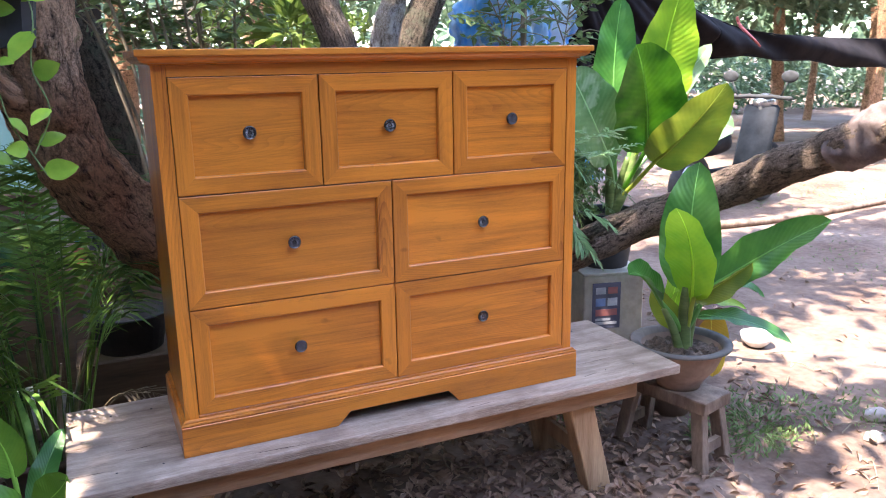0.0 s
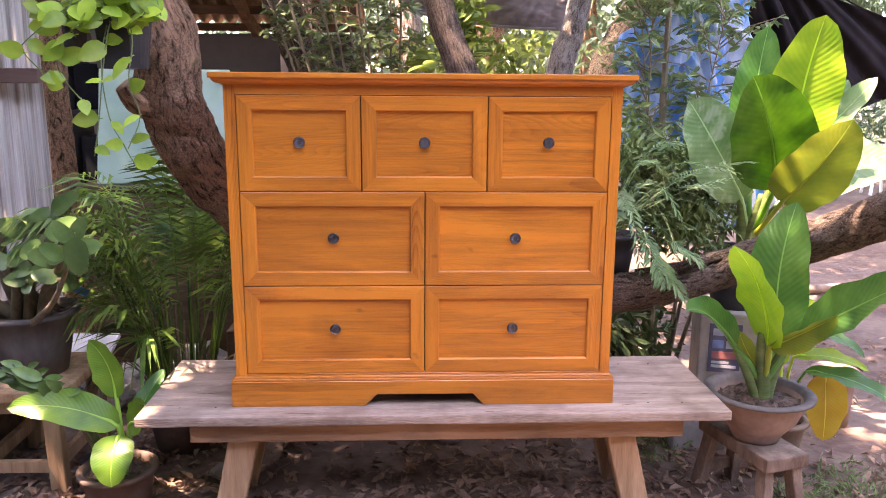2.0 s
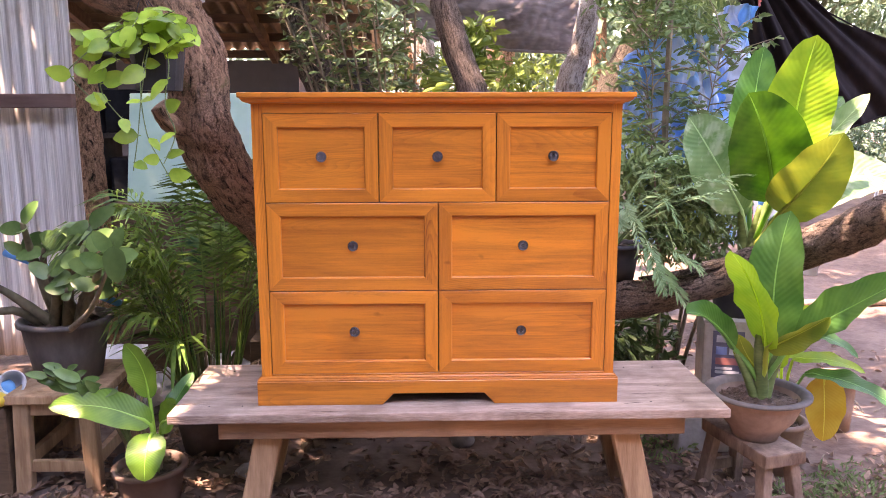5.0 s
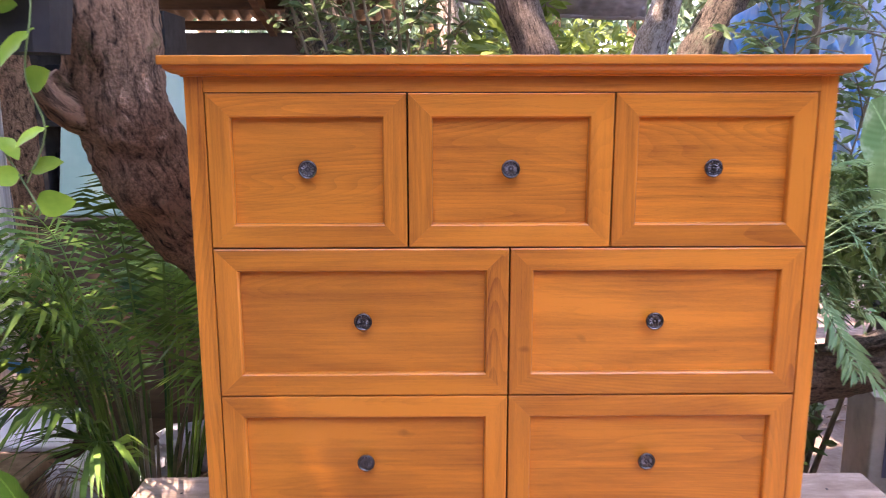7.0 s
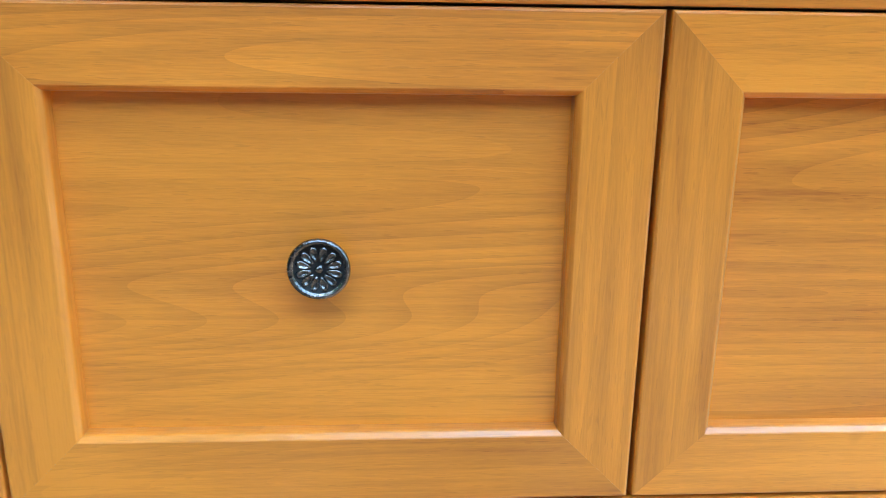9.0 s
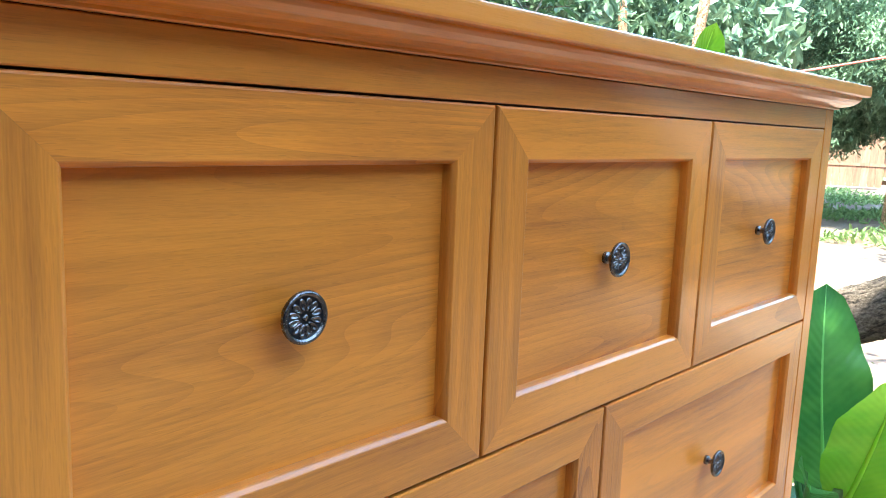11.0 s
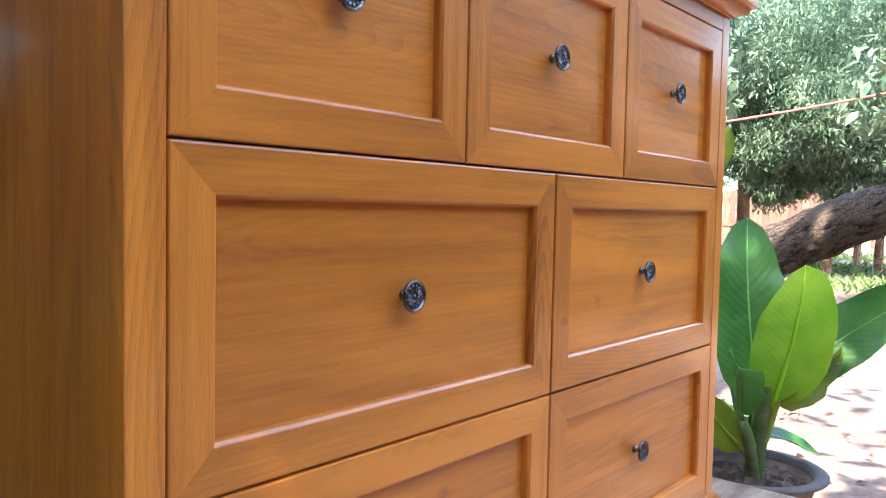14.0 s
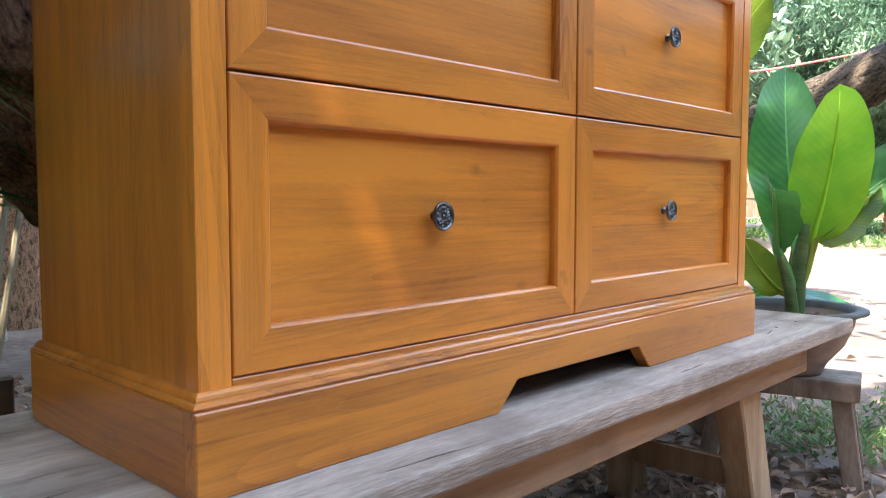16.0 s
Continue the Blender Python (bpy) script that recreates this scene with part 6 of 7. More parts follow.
# ---------------------------------------------------------------- cloths and ropes
def build_cloths():
    def blue(u, v):
        x = 1.74 + 0.62 * u + 0.10 * (v - 0.5) * (1 - u)
        top = 1.90 - 0.30 * (1 - u) ** 2 + 0.05 * math.sin(u * 9)
        z = top + (0.72 - top) * v
        y = 3.55 + 0.09 * math.sin(u * 17 + 2 * v) * (0.35 + v) + 0.04 * math.sin(u * 31 + 5 * v) - 0.10 * v + 0.16 * abs(noise.noise(Vector((u * 6, v * 4, 0)))) + 0.10 * abs(noise.noise(Vector((u * 15, v * 13, 4)))) + 0.05 * abs(noise.noise(Vector((u * 33, v * 19, 9))))
        return Vector((x, y, z))
    tp = thing("blue_tarpaulin", (2.05, 3.55, 0.7), "crumpled faded blue and white tarpaulin hung between trees", "tarpaulin")
    for k in range(14):
        part("stripe", sheet(lambda u, v: blue((k + u) / 14, v), 9, 80, 0.003), white_tarp if k in (2, 5, 8, 10, 12) else blue_mat, tp, smooth=True)
    part("tie_cord", tube([blue(1, 0), blue(1, 0) + Vector((0.03, 0.12, 0.16)), blue(1, 0) + Vector((0.02, 0.3, 0.4))], [0.006] * 3, 6, steps=3), rope_red, tp)
    sp = thing("striped_sheet", (2.42, 3.62, 0.75), "red, white and blue striped plastic sheet hanging below the tarpaulin", "plastic sheet")
    for k, mt in enumerate((blue_mat, white_plastic, red_plastic, white_plastic, blue_plastic, white_plastic)):
        part("stripe", sheet(lambda u, v: Vector((2.26 + 0.046 * (k + u) + 0.06 * v, 3.60 + 0.03 * math.sin((k + u) * 1.4 + 3 * v) + 0.02 * noise.noise(Vector((k + u, v * 4, 0))), 1.04 - 0.30 * v)), 4, 12, 0.002), mt, sp, smooth=True)
    single("blue_sack", lump((1.90, 3.52, 1.63), 0.13, 14, (1, 0.8, 1.15), 4, 0.35, 4), blue_mat, "bulging blue and white striped sack", "sack", smooth=True)

    def net(u, v):
        x = 2.42 + 4.9 * u
        top = float(np.interp(x, (2.42, 2.7, 3.1, 3.45, 3.8, 4.6, 5.9), (2.42, 2.22, 1.92, 1.79, 1.70, 1.555, 1.53)))
        low = float(np.interp(x, (2.42, 2.7, 3.1, 3.45, 3.7, 4.6, 5.9), (1.02, 1.18, 1.30, 1.36, 1.415, 1.40, 1.30)))
        z = top + (low - top) * v + 0.015 * math.sin(u * 37) * v
        fan = math.atan2(2.42 - z, x - 2.36)
        y = 4.0 + 0.8 * u + 0.04 * math.sin(fan * 34 + 2 * noise.noise(Vector((x, z, 0)))) * (1 - 0.6 * u) + 0.012 * math.sin(fan * 83) + 0.03 * math.sin(u * 22 - v * 5) - 0.05 * math.sin(v * 3.1)
        return Vector((x, y, z))
    nt = thing("shade_net", (2.42, 4.0, 1.0), "gathered black shade net hung from a cord", "shade net")
    part("net_cloth", sheet(lambda u, v: net(u * 0.30, v), 130, 90, 0.003), net_mat, nt, smooth=True)
    part("net_cloth", sheet(lambda u, v: net(0.30 + u * 0.70, v), 150, 16, 0.003), net_mat, nt, smooth=True)
    part("top_cord", tube([net(k / 24, 0) for k in range(25)], [0.005] * 25, 6), net_mat, nt)
    part("red_tie", tube([net(0.372, 0) + Vector((0, -0.03, 0.06)), net(0.374, 0) + Vector((0.01, -0.05, 0.0)), net(0.376, 0.5) + Vector((0.0, -0.06, 0)), net(0.38, 0.7) + Vector((0.03, -0.06, 0))], [0.007, 0.012, 0.009, 0.005], 8, 0.4, 6, steps=4), rope_red, nt, "faded red rope knotted round the net")
    part("hem_cord", tube([net(k / 24, 1) for k in range(25)], [0.007] * 25, 6), net_mat, nt)

    def canvas(u, v):
        p = Vector((0.02 + 1.72 * u, 5.0, 2.52 - 0.16 * u)).lerp(Vector((0.70 + 1.02 * u, 4.95, 1.905 - 0.10 * u)), v)
        p.y -= 0.16 * math.sin(v * 3.14) * math.sin(u * 3.14) + 0.008 * math.sin(u * 14 + v * 9) + 0.012 * abs(noise.noise(Vector((u * 7, v * 11, 0)))) + 0.012 * abs(noise.noise(Vector((u * 21, v * 17 + u * 9, 3)))) + 0.016 * abs(math.sin(38 * math.atan2(v + 0.25, 1.25 - u) + 2.5 * noise.noise(Vector((u * 5, v * 3, 6)))))
        p.z -= 0.03 * math.sin(u * 3.14) * v
        return p
    cv = thing("canvas_awning", (0.9, 5.0, 1.8), "dusty brown canvas awning with pale stains", "awning")
    part("cloth", sheet(canvas, 150, 60, 0.003), canvas_mat, cv, smooth=True)
    part("hem", tube([canvas(k / 20, 1) for k in range(21)], [0.012] * 21, 7), canvas_mat, cv, smooth=True)
    part("ridge_cord", tube([canvas(k / 20, 0) for k in range(21)], [0.008] * 21, 6), rope_red, cv)
    rp = tube([(7.36, 5.12, 1.93), (7.7, 4.75, 1.98), (8.1, 4.37, 2.05), (9.54, 3.29, 2.42), (12.5, 1.18, 3.23)], [0.011] * 5, 7, 0.25, 2, steps=8)
    single("red_rope", rp, rope_red, "faded red rope stretched across the yard", "rope")
    tie = thing("rope_tie", (2.42, 4.0, 2.0), "red and white cord tied round a stem", "cord")
    part("loop", tube([(2.43, 3.98, 2.22), (2.47, 3.95, 2.13), (2.52, 3.94, 2.06), (2.55, 3.94, 2.0)], [0.012, 0.014, 0.012, 0.006], 7, 0.3, 3, steps=4), rope_red, tie)
    sk = tube([(2.128, 1.74, 1.115), (2.14, 1.65, 1.16), (2.165, 1.5, 1.243), (2.2, 1.33, 1.34), (2.26, 1.12, 1.48)], [0.066, 0.072, 0.070, 0.074, 0.076], 48, 0.24, 31, steps=22)
    single("draped_sack", sk, cloth_mat, "faded sack wrapped and folded round the tree limb", "sack", smooth=True)


build_cloths()


# ---------------------------------------------------------------- shed on the left
def build_shed():
    def corr(u, v):
        x = -3.6 + 2.395 * u
        return Vector((x, 3.75 + (0.008 + 0.004 * noise.noise(Vector((x * 3, 0, 0)))) * math.sin(x * 2 * math.pi / 0.062) + 0.02 * math.floor(u * 3.2) + 0.012 * noise.noise(Vector((x * 4, v * 3, 2))), 0.05 + 2.9 * v))
    bm = sheet(corr, 420, 14, 0.0015)
    single("corrugated_wall", bm, zinc, "weathered galvanised corrugated sheet wall", "wall", kind="structure", smooth=True)
    single("wall_rail", block((-3.6, 3.665, 1.425), (-1.165, 3.722, 1.498), 0.004), brown_rail, "brown wooden rail across the corrugated wall", "rail", kind="structure")
    single("shed_post", tube([(-1.175, 3.9, -0.05), (-1.17, 3.9, 0.8), (-1.185, 3.9, 1.3), (-1.185, 3.9, 1.70), (-1.185, 3.9, 1.80)], [0.068, 0.064, 0.068, 0.06, 0.056], 14, 0.14, 6, steps=8), bark, "rough upright log post of the shed", "post", smooth=True)
    single("concrete_column", block((-0.30, 5.75, -0.02), (-0.08, 5.97, 2.9), 0.006), post_pink, "pinkish concrete column of the shed", "column")

    def roof(u, v):
        return Vector((-4.2 + 4.5 * u, 4.1 + 2.6 * v, 2.62 - 0.66 * v + 0.02 * math.sin(u * 260)))
    single("shed_roof", sheet(roof, 400, 6, 0.002), shed_roof, "low brown roof of the open shed", "roof", kind="structure")
    for i in range(7):
        y = 4.15 + 0.41 * i
        z = 2.585 - 0.66 * (y - 4.1) / 2.6
        single("roof_batten", block((-4.2, y - 0.03, z - 0.065), (0.25, y + 0.03, z), 0.003), shed_dark, "dark wooden batten under the shed roof", "batten", "roof battens")
    for x in (-3.2, -1.9, -0.62):
        single("rafter", beam((x, 4.1, 2.50), (x, 6.7, 1.84), 0.05, 0.09, 0.003, (0, 0, 1)), shed_dark, "dark wooden rafter of the shed", "rafter", "rafters")
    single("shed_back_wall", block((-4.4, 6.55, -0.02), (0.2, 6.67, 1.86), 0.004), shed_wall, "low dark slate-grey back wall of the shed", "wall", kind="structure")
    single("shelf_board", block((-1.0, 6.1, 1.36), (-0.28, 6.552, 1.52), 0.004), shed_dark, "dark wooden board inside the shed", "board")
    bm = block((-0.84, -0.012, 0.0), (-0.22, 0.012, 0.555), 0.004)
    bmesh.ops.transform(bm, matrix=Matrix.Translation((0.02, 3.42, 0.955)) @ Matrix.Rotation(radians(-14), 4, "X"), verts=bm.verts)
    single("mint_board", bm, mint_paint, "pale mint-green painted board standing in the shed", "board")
    # dark mass added for the shade below the mint board
    cb = thing("shade_cabinet", (-0.6, 3.5, 0), "added dark cabinet standing for the shade under the mint board", "cabinet")
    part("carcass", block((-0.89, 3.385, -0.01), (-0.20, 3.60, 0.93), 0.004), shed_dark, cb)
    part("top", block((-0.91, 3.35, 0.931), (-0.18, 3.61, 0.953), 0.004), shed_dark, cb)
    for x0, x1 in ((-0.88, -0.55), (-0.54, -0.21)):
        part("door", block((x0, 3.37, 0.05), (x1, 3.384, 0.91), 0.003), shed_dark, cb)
    single("lamp_tube", tube([(-1.02, 4.3, 2.02), (-0.62, 4.3, 2.06)], [0.018, 0.018], 8), white_plastic, "white strip lamp under the shed roof", "lamp", smooth=True)
    # rack and boxes added as dark filler for the shed's interior
    rack = thing("dark_fill_rack", (-1.0, 4.45, 0), "black rack added to fill the dark area of the shed", "shelf")
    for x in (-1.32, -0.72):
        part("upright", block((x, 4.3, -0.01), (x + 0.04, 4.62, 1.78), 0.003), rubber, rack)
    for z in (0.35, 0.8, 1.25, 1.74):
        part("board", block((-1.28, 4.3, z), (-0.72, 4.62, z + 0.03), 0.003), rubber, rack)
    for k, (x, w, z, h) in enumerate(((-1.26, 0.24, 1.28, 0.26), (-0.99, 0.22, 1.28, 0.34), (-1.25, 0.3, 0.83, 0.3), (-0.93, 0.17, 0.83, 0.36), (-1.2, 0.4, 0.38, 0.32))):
        single("storage_box", block((x, 4.32, z + 0.001), (x + w, 4.58, z + h), 0.01, 2), shed_dark if k % 2 else scooter_dark, "dark box added to fill the dark area of the shed", "box", "boxes on the shelf")
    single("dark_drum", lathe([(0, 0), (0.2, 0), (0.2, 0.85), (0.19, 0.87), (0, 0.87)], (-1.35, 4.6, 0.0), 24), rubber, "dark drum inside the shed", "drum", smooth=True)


build_shed()

# unseen walls behind and beside the camera close the yard and block low light
single("wall_south", block((-9.0, -5.25, -0.05), (12.0, -5.0, 6.4)), shed_wall, "unseen wall added behind the yard to block low light", "wall", kind="structure")
single("wall_west", block((-4.75, -5.0, -0.05), (-4.5, 3.7, 5.4)), shed_wall, "unseen wall added beside the yard to block side light", "wall", kind="structure")


# ---------------------------------------------------------------- clutter on the left
def build_clutter():
    single("low_crate", block((-1.30, 2.20, -0.004), (-0.862, 2.62, 0.335), 0.006), shed_dark, "low dark wooden crate with odds and ends", "crate")
    cup = thing("plastic_cup", (-0.915, 2.33, 0.335), "white plastic cup with blue and red things in it", "cup")
    bm = lathe([(0, 0), (0.032, 0), (0.044, 0.085), (0.047, 0.087), (0.044, 0.09), (0.041, 0.088), (0.030, 0.006), (0, 0.006)], (0, 0, 0), 24)
    bmesh.ops.transform(bm, matrix=Matrix.Translation((-0.895, 2.34, 0.388)) @ Matrix.Rotation(radians(70), 4, "X") @ Matrix.Rotation(radians(25), 4, "Y"), verts=bm.verts)
    part("cup_wall", bm, white_plastic, cup, smooth=True)
    part("blue_cloth", lump((-0.895, 2.29, 0.383), 0.036, 3, (1, 0.8, 0.9), 2, 0.4), blue_plastic, cup, smooth=True)
    part("red_cap", lump((-0.875, 2.27, 0.358), 0.018, 5, (1, 1, 1), 2, 0.2), red_plastic, cup, smooth=True)
    bm = lathe([(0, 0), (0.032, 0), (0.034, 0.004), (0.034, 0.08), (0.031, 0.086), (0, 0.086)], (0, 0, 0), 20)
    bmesh.ops.transform(bm, matrix=Matrix.Translation((-0.915, 2.25, 0.37)) @ Matrix.Rotation(radians(80), 4, "X"), verts=bm.verts)
    single("small_can", bm, chrome, "small silver can lying on the crate", "can", smooth=True)
    bm = lathe([(0, 0), (0.025, 0), (0.027, 0.09), (0.012, 0.115), (0.012, 0.14), (0, 0.14)], (0, 0, 0), 18)
    bmesh.ops.transform(bm, matrix=Matrix.Translation((-0.965, 2.215, 0.362)) @ Matrix.Rotation(radians(86), 4, "Y"), verts=bm.verts)
    single("yellow_bottle", bm, yellow_plastic, "yellow plastic bottle lying on the crate", "bottle", smooth=True)
    single("hose", tube([(-1.15, 2.85, 0.80), (-0.95, 2.80, 0.74), (-0.78, 2.75, 0.66), (-0.62, 2.72, 0.60)], [0.016] * 4, 10, steps=5), blue_plastic, "light blue hose behind the grey pot", "hose", smooth=True)
    single("pale_log", tube([(-0.20, 3.70, 0.60), (-0.05, 3.71, 0.605), (0.12, 3.70, 0.612), (0.34, 3.72, 0.60)], [0.022, 0.024, 0.023, 0.019], 10, 0.12, 9, steps=5), old_wood, "pale bare log laid across a dark box", "log", smooth=True)
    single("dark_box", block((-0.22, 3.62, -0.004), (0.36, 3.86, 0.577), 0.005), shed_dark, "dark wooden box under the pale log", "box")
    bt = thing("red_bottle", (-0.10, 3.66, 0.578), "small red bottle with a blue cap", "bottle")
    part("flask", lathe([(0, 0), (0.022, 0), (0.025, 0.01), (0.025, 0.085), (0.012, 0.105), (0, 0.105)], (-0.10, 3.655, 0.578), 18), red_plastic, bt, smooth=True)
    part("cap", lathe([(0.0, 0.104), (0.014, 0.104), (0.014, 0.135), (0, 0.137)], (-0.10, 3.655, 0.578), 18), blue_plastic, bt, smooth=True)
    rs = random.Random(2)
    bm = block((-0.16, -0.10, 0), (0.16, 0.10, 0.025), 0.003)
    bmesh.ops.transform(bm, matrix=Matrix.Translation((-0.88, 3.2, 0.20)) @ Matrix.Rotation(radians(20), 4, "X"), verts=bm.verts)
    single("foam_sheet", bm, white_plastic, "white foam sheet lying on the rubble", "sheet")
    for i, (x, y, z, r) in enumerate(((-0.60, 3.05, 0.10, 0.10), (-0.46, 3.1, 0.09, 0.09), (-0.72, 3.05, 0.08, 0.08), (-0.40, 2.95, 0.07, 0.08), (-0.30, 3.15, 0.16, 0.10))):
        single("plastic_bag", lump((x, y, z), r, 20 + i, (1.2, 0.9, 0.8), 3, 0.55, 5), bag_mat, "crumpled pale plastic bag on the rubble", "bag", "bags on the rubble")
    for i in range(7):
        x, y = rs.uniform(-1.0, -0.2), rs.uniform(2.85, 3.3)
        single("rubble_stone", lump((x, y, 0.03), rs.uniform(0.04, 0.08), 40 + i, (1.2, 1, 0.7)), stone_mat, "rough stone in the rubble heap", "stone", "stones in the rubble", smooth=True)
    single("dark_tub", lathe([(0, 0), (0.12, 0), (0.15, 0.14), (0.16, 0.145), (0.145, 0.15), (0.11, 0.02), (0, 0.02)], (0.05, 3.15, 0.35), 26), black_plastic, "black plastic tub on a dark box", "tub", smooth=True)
    # dark block put in for the shaded area behind the palm
    single("dark_box", block((-0.15, 3.0, -0.004), (0.30, 3.32, 0.352), 0.005), shed_dark, "added dark box standing for the shade behind the palm", "box")


build_clutter()


# ---------------------------------------------------------------- far side of the yard
def build_scooter():
    c = Vector((5.465, 5.55, 0.0))
    m = Matrix.Translation(c) @ Matrix.Rotation(radians(14), 4, "Z")
    sc = thing("scooter", c, "dusty dark motor scooter parked in the yard", "scooter")

    def put(pname, bm, mt, parent=sc, smooth=True):
        bmesh.ops.transform(bm, matrix=m, verts=bm.verts)
        return part(pname, bm, mt, parent, smooth=smooth)

    for x in (-0.62, 0.62):
        bm = bmesh.new()
        n, k2 = 28, 10
        rings = []
        for i in range(n):
            a = 2 * math.pi * i / n
            rings.append([bm.verts.new((x + (0.245 + 0.045 * math.cos(b)) * math.cos(a), 0.05 * math.sin(b), 0.29 + (0.245 + 0.045 * math.cos(b)) * math.sin(a))) for b in [2 * math.pi * j / k2 for j in range(k2)]])
        for i in range(n):
            for j in range(k2):
                bm.faces.new((rings[i][j], rings[i][(j + 1) % k2], rings[(i + 1) % n][(j + 1) % k2], rings[(i + 1) % n][j]))
        wheel = put("wheel", bm, rubber)
        put("rim", tube([(x, -0.03, 0.29), (x, 0.03, 0.29)], [0.20, 0.20], 20), chrome, wheel)
    put("rear_body", lump((-0.45, 0, 0.66), 0.22, 3, (1.9, 0.65, 0.62), 4, 0.12), scooter_dark)
    put("seat", lump((-0.42, 0, 0.81), 0.2, 5, (1.9, 0.65, 0.30), 4, 0.08), rubber)
    put("floor_board", block((-0.15, -0.14, 0.30), (0.36, 0.14, 0.38), 0.03, 3), scooter_dark)
    put("front_shield", beam((0.34, 0, 0.32), (0.52, 0, 0.95), 0.07, 0.36, 0.03), scooter_dark)
    put("front_fork", tube([(0.62, 0, 0.3), (0.48, 0, 1.0)], [0.035, 0.03], 10), rubber)
    put("front_fender", lump((0.62, 0, 0.52), 0.14, 6, (1.5, 0.55, 0.5), 3, 0.05), scooter_dark)
    put("handlebar", tube([(0.40, -0.34, 1.02), (0.47, -0.12, 1.03), (0.47, 0.12, 1.03), (0.40, 0.34, 1.02)], [0.02] * 4, 8), rubber)
    put("headlight", lump((0.55, 0, 0.98), 0.10, 7, (1, 1.2, 0.8), 3, 0.03), chrome)
    for s in (-1, 1):
        put("mirror", lump((0.42, 0.30 * s, 1.22), 0.07, 8, (0.3, 1.2, 0.8), 3, 0.02), rubber)
        put("mirror_stalk", tube([(0.43, 0.22 * s, 1.03), (0.42, 0.28 * s, 1.17)], [0.008, 0.008], 6), rubber)


def build_far():
    build_scooter()
    fence = thing("wooden_fence", (18, 11, 0), "low brown board fence at the far side of the yard", "fence", kind="structure")
    a, b = Vector((23.2, 17.0, 0)), Vector((26.4, 8.1, 0))
    n = 48
    for i in range(n):
        p = a.lerp(b, i / n)
        q = a.lerp(b, (i + 0.94) / n)
        h = 1.85 + 0.05 * math.sin(i * 2.3)
        bm = beam((p + q) / 2 + Vector((0, 0, 0.08)), (p + q) / 2 + Vector((0, 0, h)), (q - p).length, 0.025, 0.0, (b - a).cross(Vector((0, 0, 1))))
        part("board", bm, fence_wood, fence)
    part("fence_rail", beam(a + Vector((0, -0.05, 0.75)), b + Vector((0, -0.05, 0.75)), 0.05, 0.09, 0.0, (0, 0, 1)), fence_wood, fence)
    for i, (x, y) in enumerate(((25.3, 7.15), (25.6, 6.75), (25.9, 6.3))):
        single("water_bottle", lathe([(0, 0), (0.19, 0), (0.2, 0.02), (0.2, 0.50), (0.09, 0.62), (0.05, 0.65), (0.05, 0.70), (0, 0.70)], (x, y, 0.0), 18), white_plastic, "large pale water bottle by the fence", "bottle", "water bottles", smooth=True)
    tb = thing("red_table", (27.2, 6.6, 0), "rough red-brown wooden table with open legs", "table")
    part("tabletop", block((26.6, 4.4, 0.95), (27.6, 7.8, 1.04)), fence_wood, tb)
    for x in (26.7, 27.5):
        for y in (4.6, 7.6):
            part("leg", block((x - 0.05, y - 0.05, -0.01), (x + 0.05, y + 0.05, 0.95)), fence_wood, tb)
    hs = thing("far_house", (31.0, 7.5, 0), "low brown house with a blue metal roof beyond the yard", "house")
    part("wall", block((30.2, 3.2, -0.05), (34.0, 11.6, 2.2)), fence_wood, hs)
    part("roof", sheet(lambda u, v: Vector((29.4 + 2.9 * u, 2.6 + 6.0 * v, 2.35 + 0.85 * u + 0.03 * math.sin(v * 150))), 4, 300, 0.01), roof_blue, hs, "blue corrugated metal roof")
    for y in (4.2, 6.6):
        part("window", block((30.16, y, 0.9), (30.199, y + 1.1, 1.7)), rubber, hs)
    ch = thing("white_stool", (7.3, 10.4, 0), "white plastic stool in the yard", "stool")
    part("seat", lathe([(0, 0.42), (0.17, 0.42), (0.18, 0.44), (0.16, 0.455), (0, 0.455)], (7.3, 10.4, 0), 20), white_plastic, ch)
    for a in range(4):
        t = a * 1.571 + 0.7
        part("leg", tube([(7.3 + 0.2 * math.cos(t), 10.4 + 0.2 * math.sin(t), -0.01), (7.3 + 0.14 * math.cos(t), 10.4 + 0.14 * math.sin(t), 0.43)], [0.022, 0.025], 6), white_plastic, ch)
    single("kerb_log", tube([(3.3, 4.9, 0.03), (4.2, 4.95, 0.035), (5.4, 4.85, 0.03), (7.0, 5.0, 0.03)], [0.030, 0.034, 0.030, 0.024], 10, 0.15, 6, steps=5), old_wood, "long grey log lying on the dirt", "log", smooth=True)


build_far()


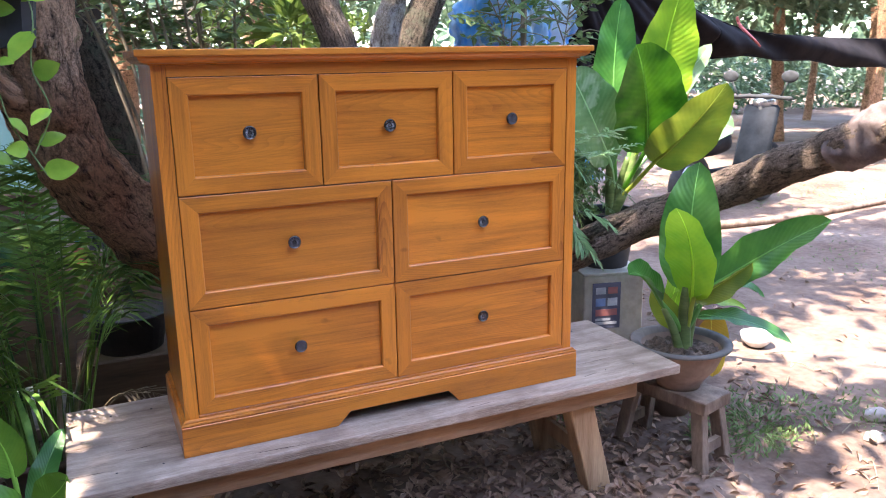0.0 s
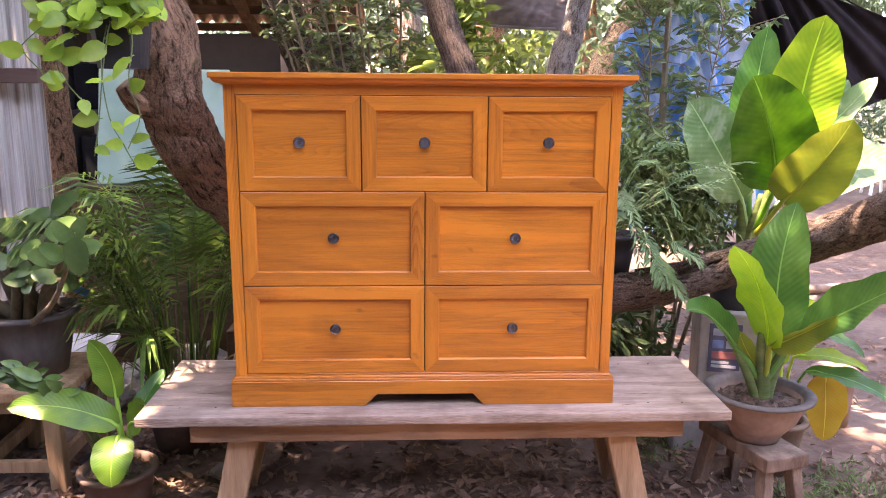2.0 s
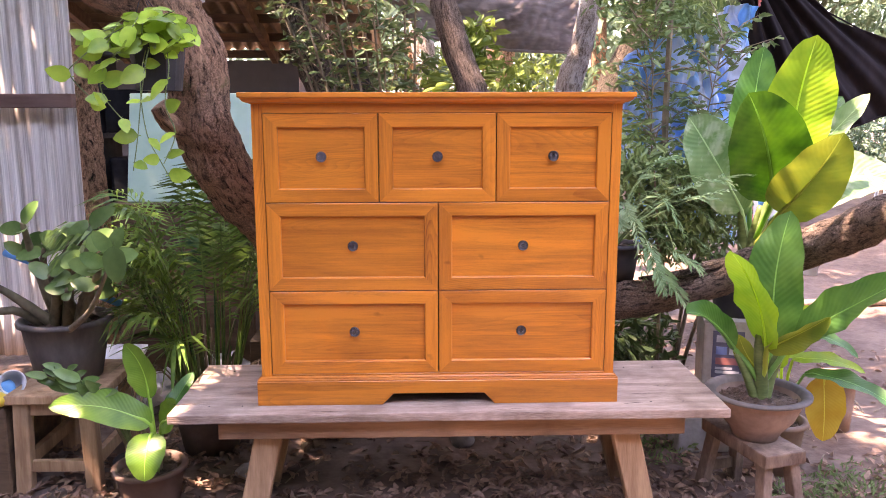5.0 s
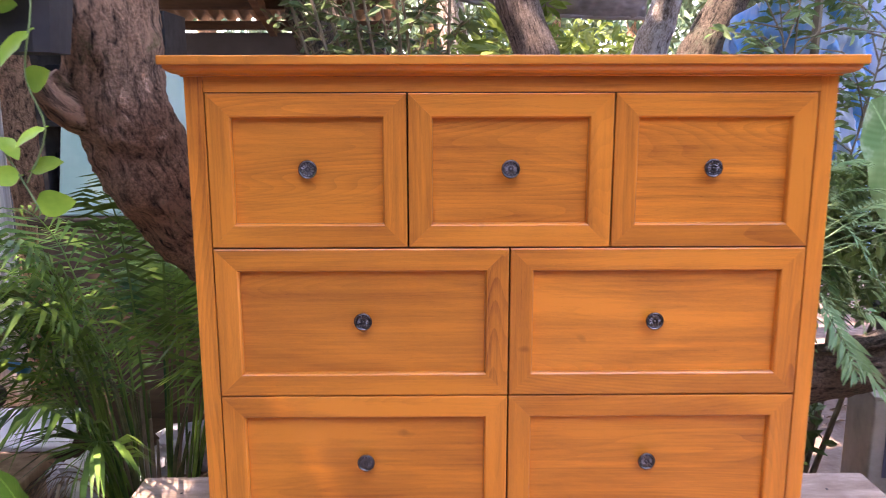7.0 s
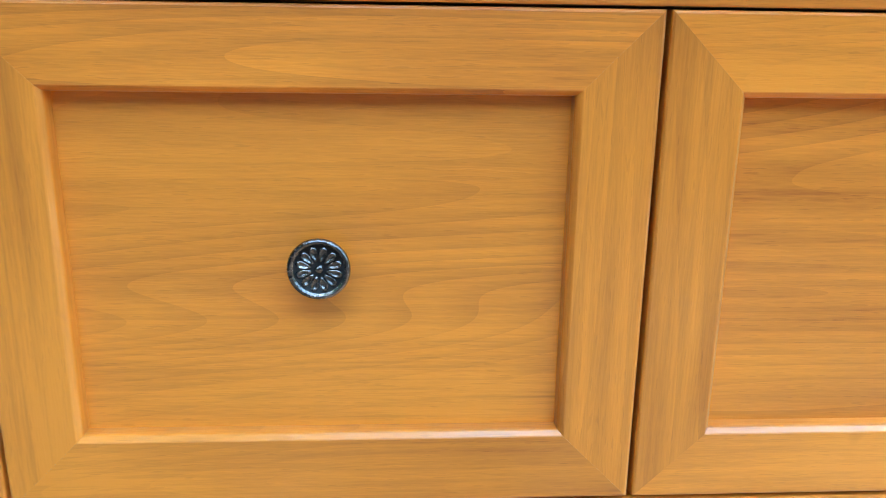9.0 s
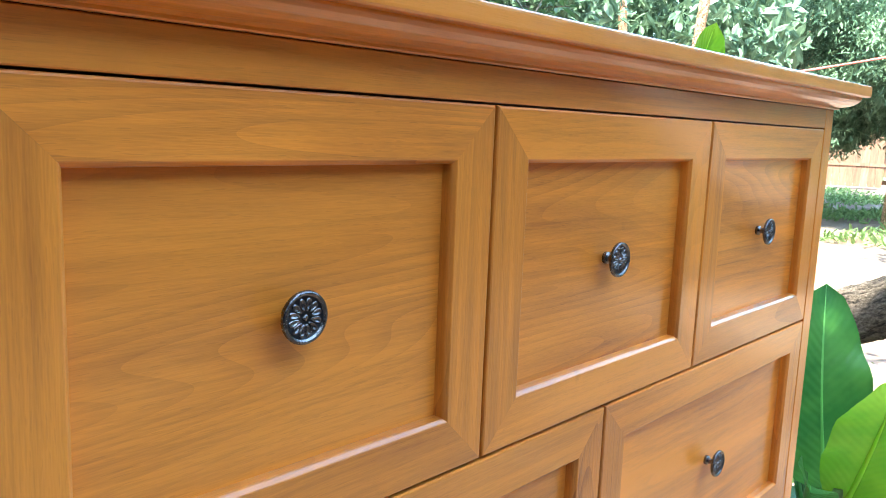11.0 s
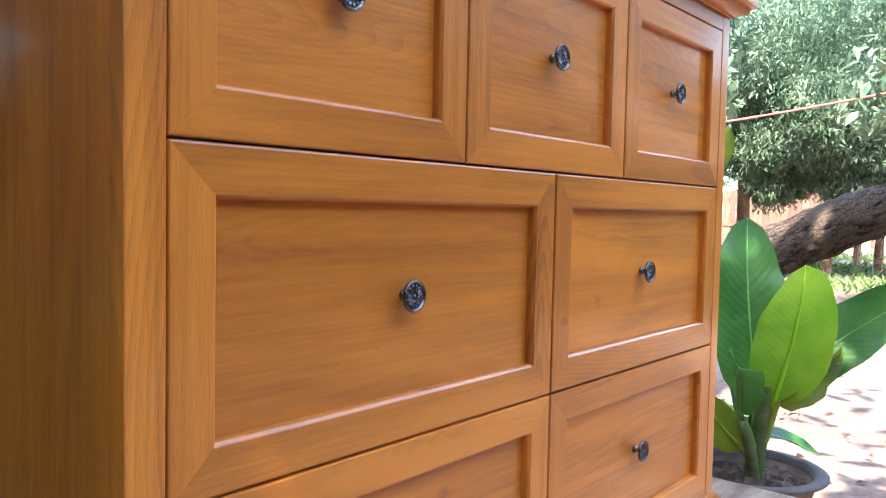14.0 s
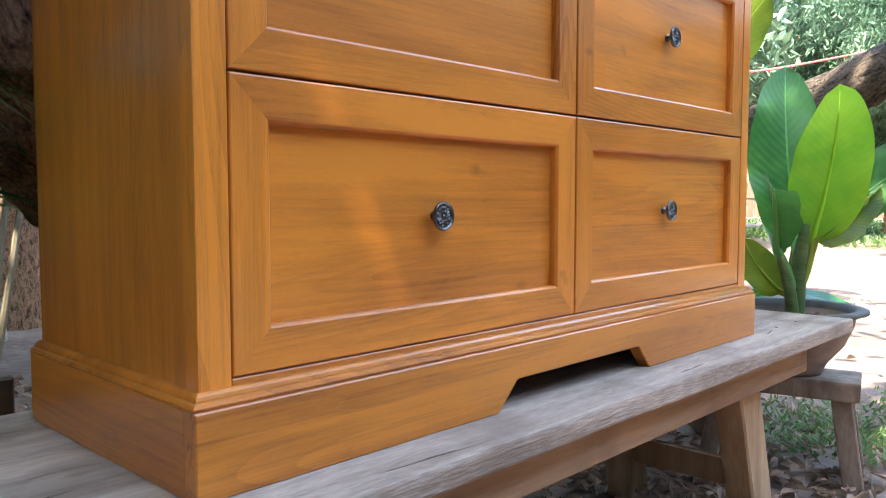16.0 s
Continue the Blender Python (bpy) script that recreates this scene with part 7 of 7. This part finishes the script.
# ---------------------------------------------------------------- leaf litter and weeds
def build_litter():
    rs = np.random.RandomState(17)
    pts, dirs = [], []
    while len(pts) < 8500:
        x, y = rs.uniform(-1.4, 4.2), rs.uniform(1.3, 4.6)
        d = 0.35 + 0.8 * noise.noise(Vector((x * 1.2, y * 1.2, 7)))
        if x > 1.9:
            d *= 0.28 if x < 2.5 else 0.06
        if rs.uniform() < d:
            pts.append((x, y, ground_z(x, y) + rs.uniform(0.004, 0.022)))
            a = rs.uniform(0, 6.28)
            dirs.append((math.cos(a), math.sin(a), 0.0))
    tagged(new("dry_leaves", leaf_mesh("dry_leaves", pts, 0.047, litter_mat, 0.0, 18, 0.5, 0.6, dirs, 0.34)), "curled dry brown leaves scattered over the dirt", "dry leaves", kind="stuff")
    pts, dirs = [], []
    for cx, cy, r, n in ((2.12, 2.02, 0.20, 620), (2.36, 2.10, 0.24, 420), (1.62, 2.50, 0.16, 240), (2.75, 1.85, 0.25, 250), (6.5, 6.3, 1.3, 500), (5.0, 3.4, 0.8, 250)):
        for k in range(n):
            a, q = rs.uniform(0, 6.28), r * math.sqrt(rs.uniform())
            x, y = cx + q * math.cos(a), cy + q * math.sin(a)
            pts.append((x, y, ground_z(x, y) + rs.uniform(0.0, 0.05)))
            dirs.append((math.cos(a * 3), math.sin(a * 3), 0.9))
    tagged(new("low_weeds", leaf_mesh("low_weeds", pts, 0.026, grass_mat, 0.0, 19, 0.32, 0.2, dirs, 0.5)), "low green weeds in the dirt", "weeds", kind="stuff")
    pts, dirs = [], []
    while len(pts) < 5000:
        x = rs.uniform(11.5, 24)
        y = 1.5 + x * rs.uniform(0.14, 0.55)
        if rs.uniform() < 0.3 + 1.6 * noise.noise(Vector((x * 0.35, y * 0.5, 2))):
            pts.append((x, y, rs.uniform(0.0, 0.05)))
            a = rs.uniform(0, 6.28)
            dirs.append((math.cos(a), math.sin(a), 0.9))
    tagged(new("grass", leaf_mesh("grass", pts, 0.16, grass_mat, 0.0, 29, 0.3, 0.2, dirs, 0.4)), "patchy green grass across the far yard", "grass", kind="stuff")
    bm = bmesh.new()
    for k in range(150):
        x, y, a, l = rs.uniform(-0.6, 3.2), rs.uniform(1.6, 3.4), rs.uniform(0, 6.28), rs.uniform(0.05, 0.22)
        z = ground_z(x, y) + 0.008
        tube([(x, y, z), (x + l * math.cos(a) * 0.5, y + l * math.sin(a) * 0.5, z + 0.012), (x + l * math.cos(a), y + l * math.sin(a), z)], [0.003, 0.0025, 0.0015], 4, bm=bm)
    tagged(new("twigs", mesh_of(bm, "twigs", woody_stem)), "dry twigs on the dirt", "twigs", kind="stuff")


build_litter()
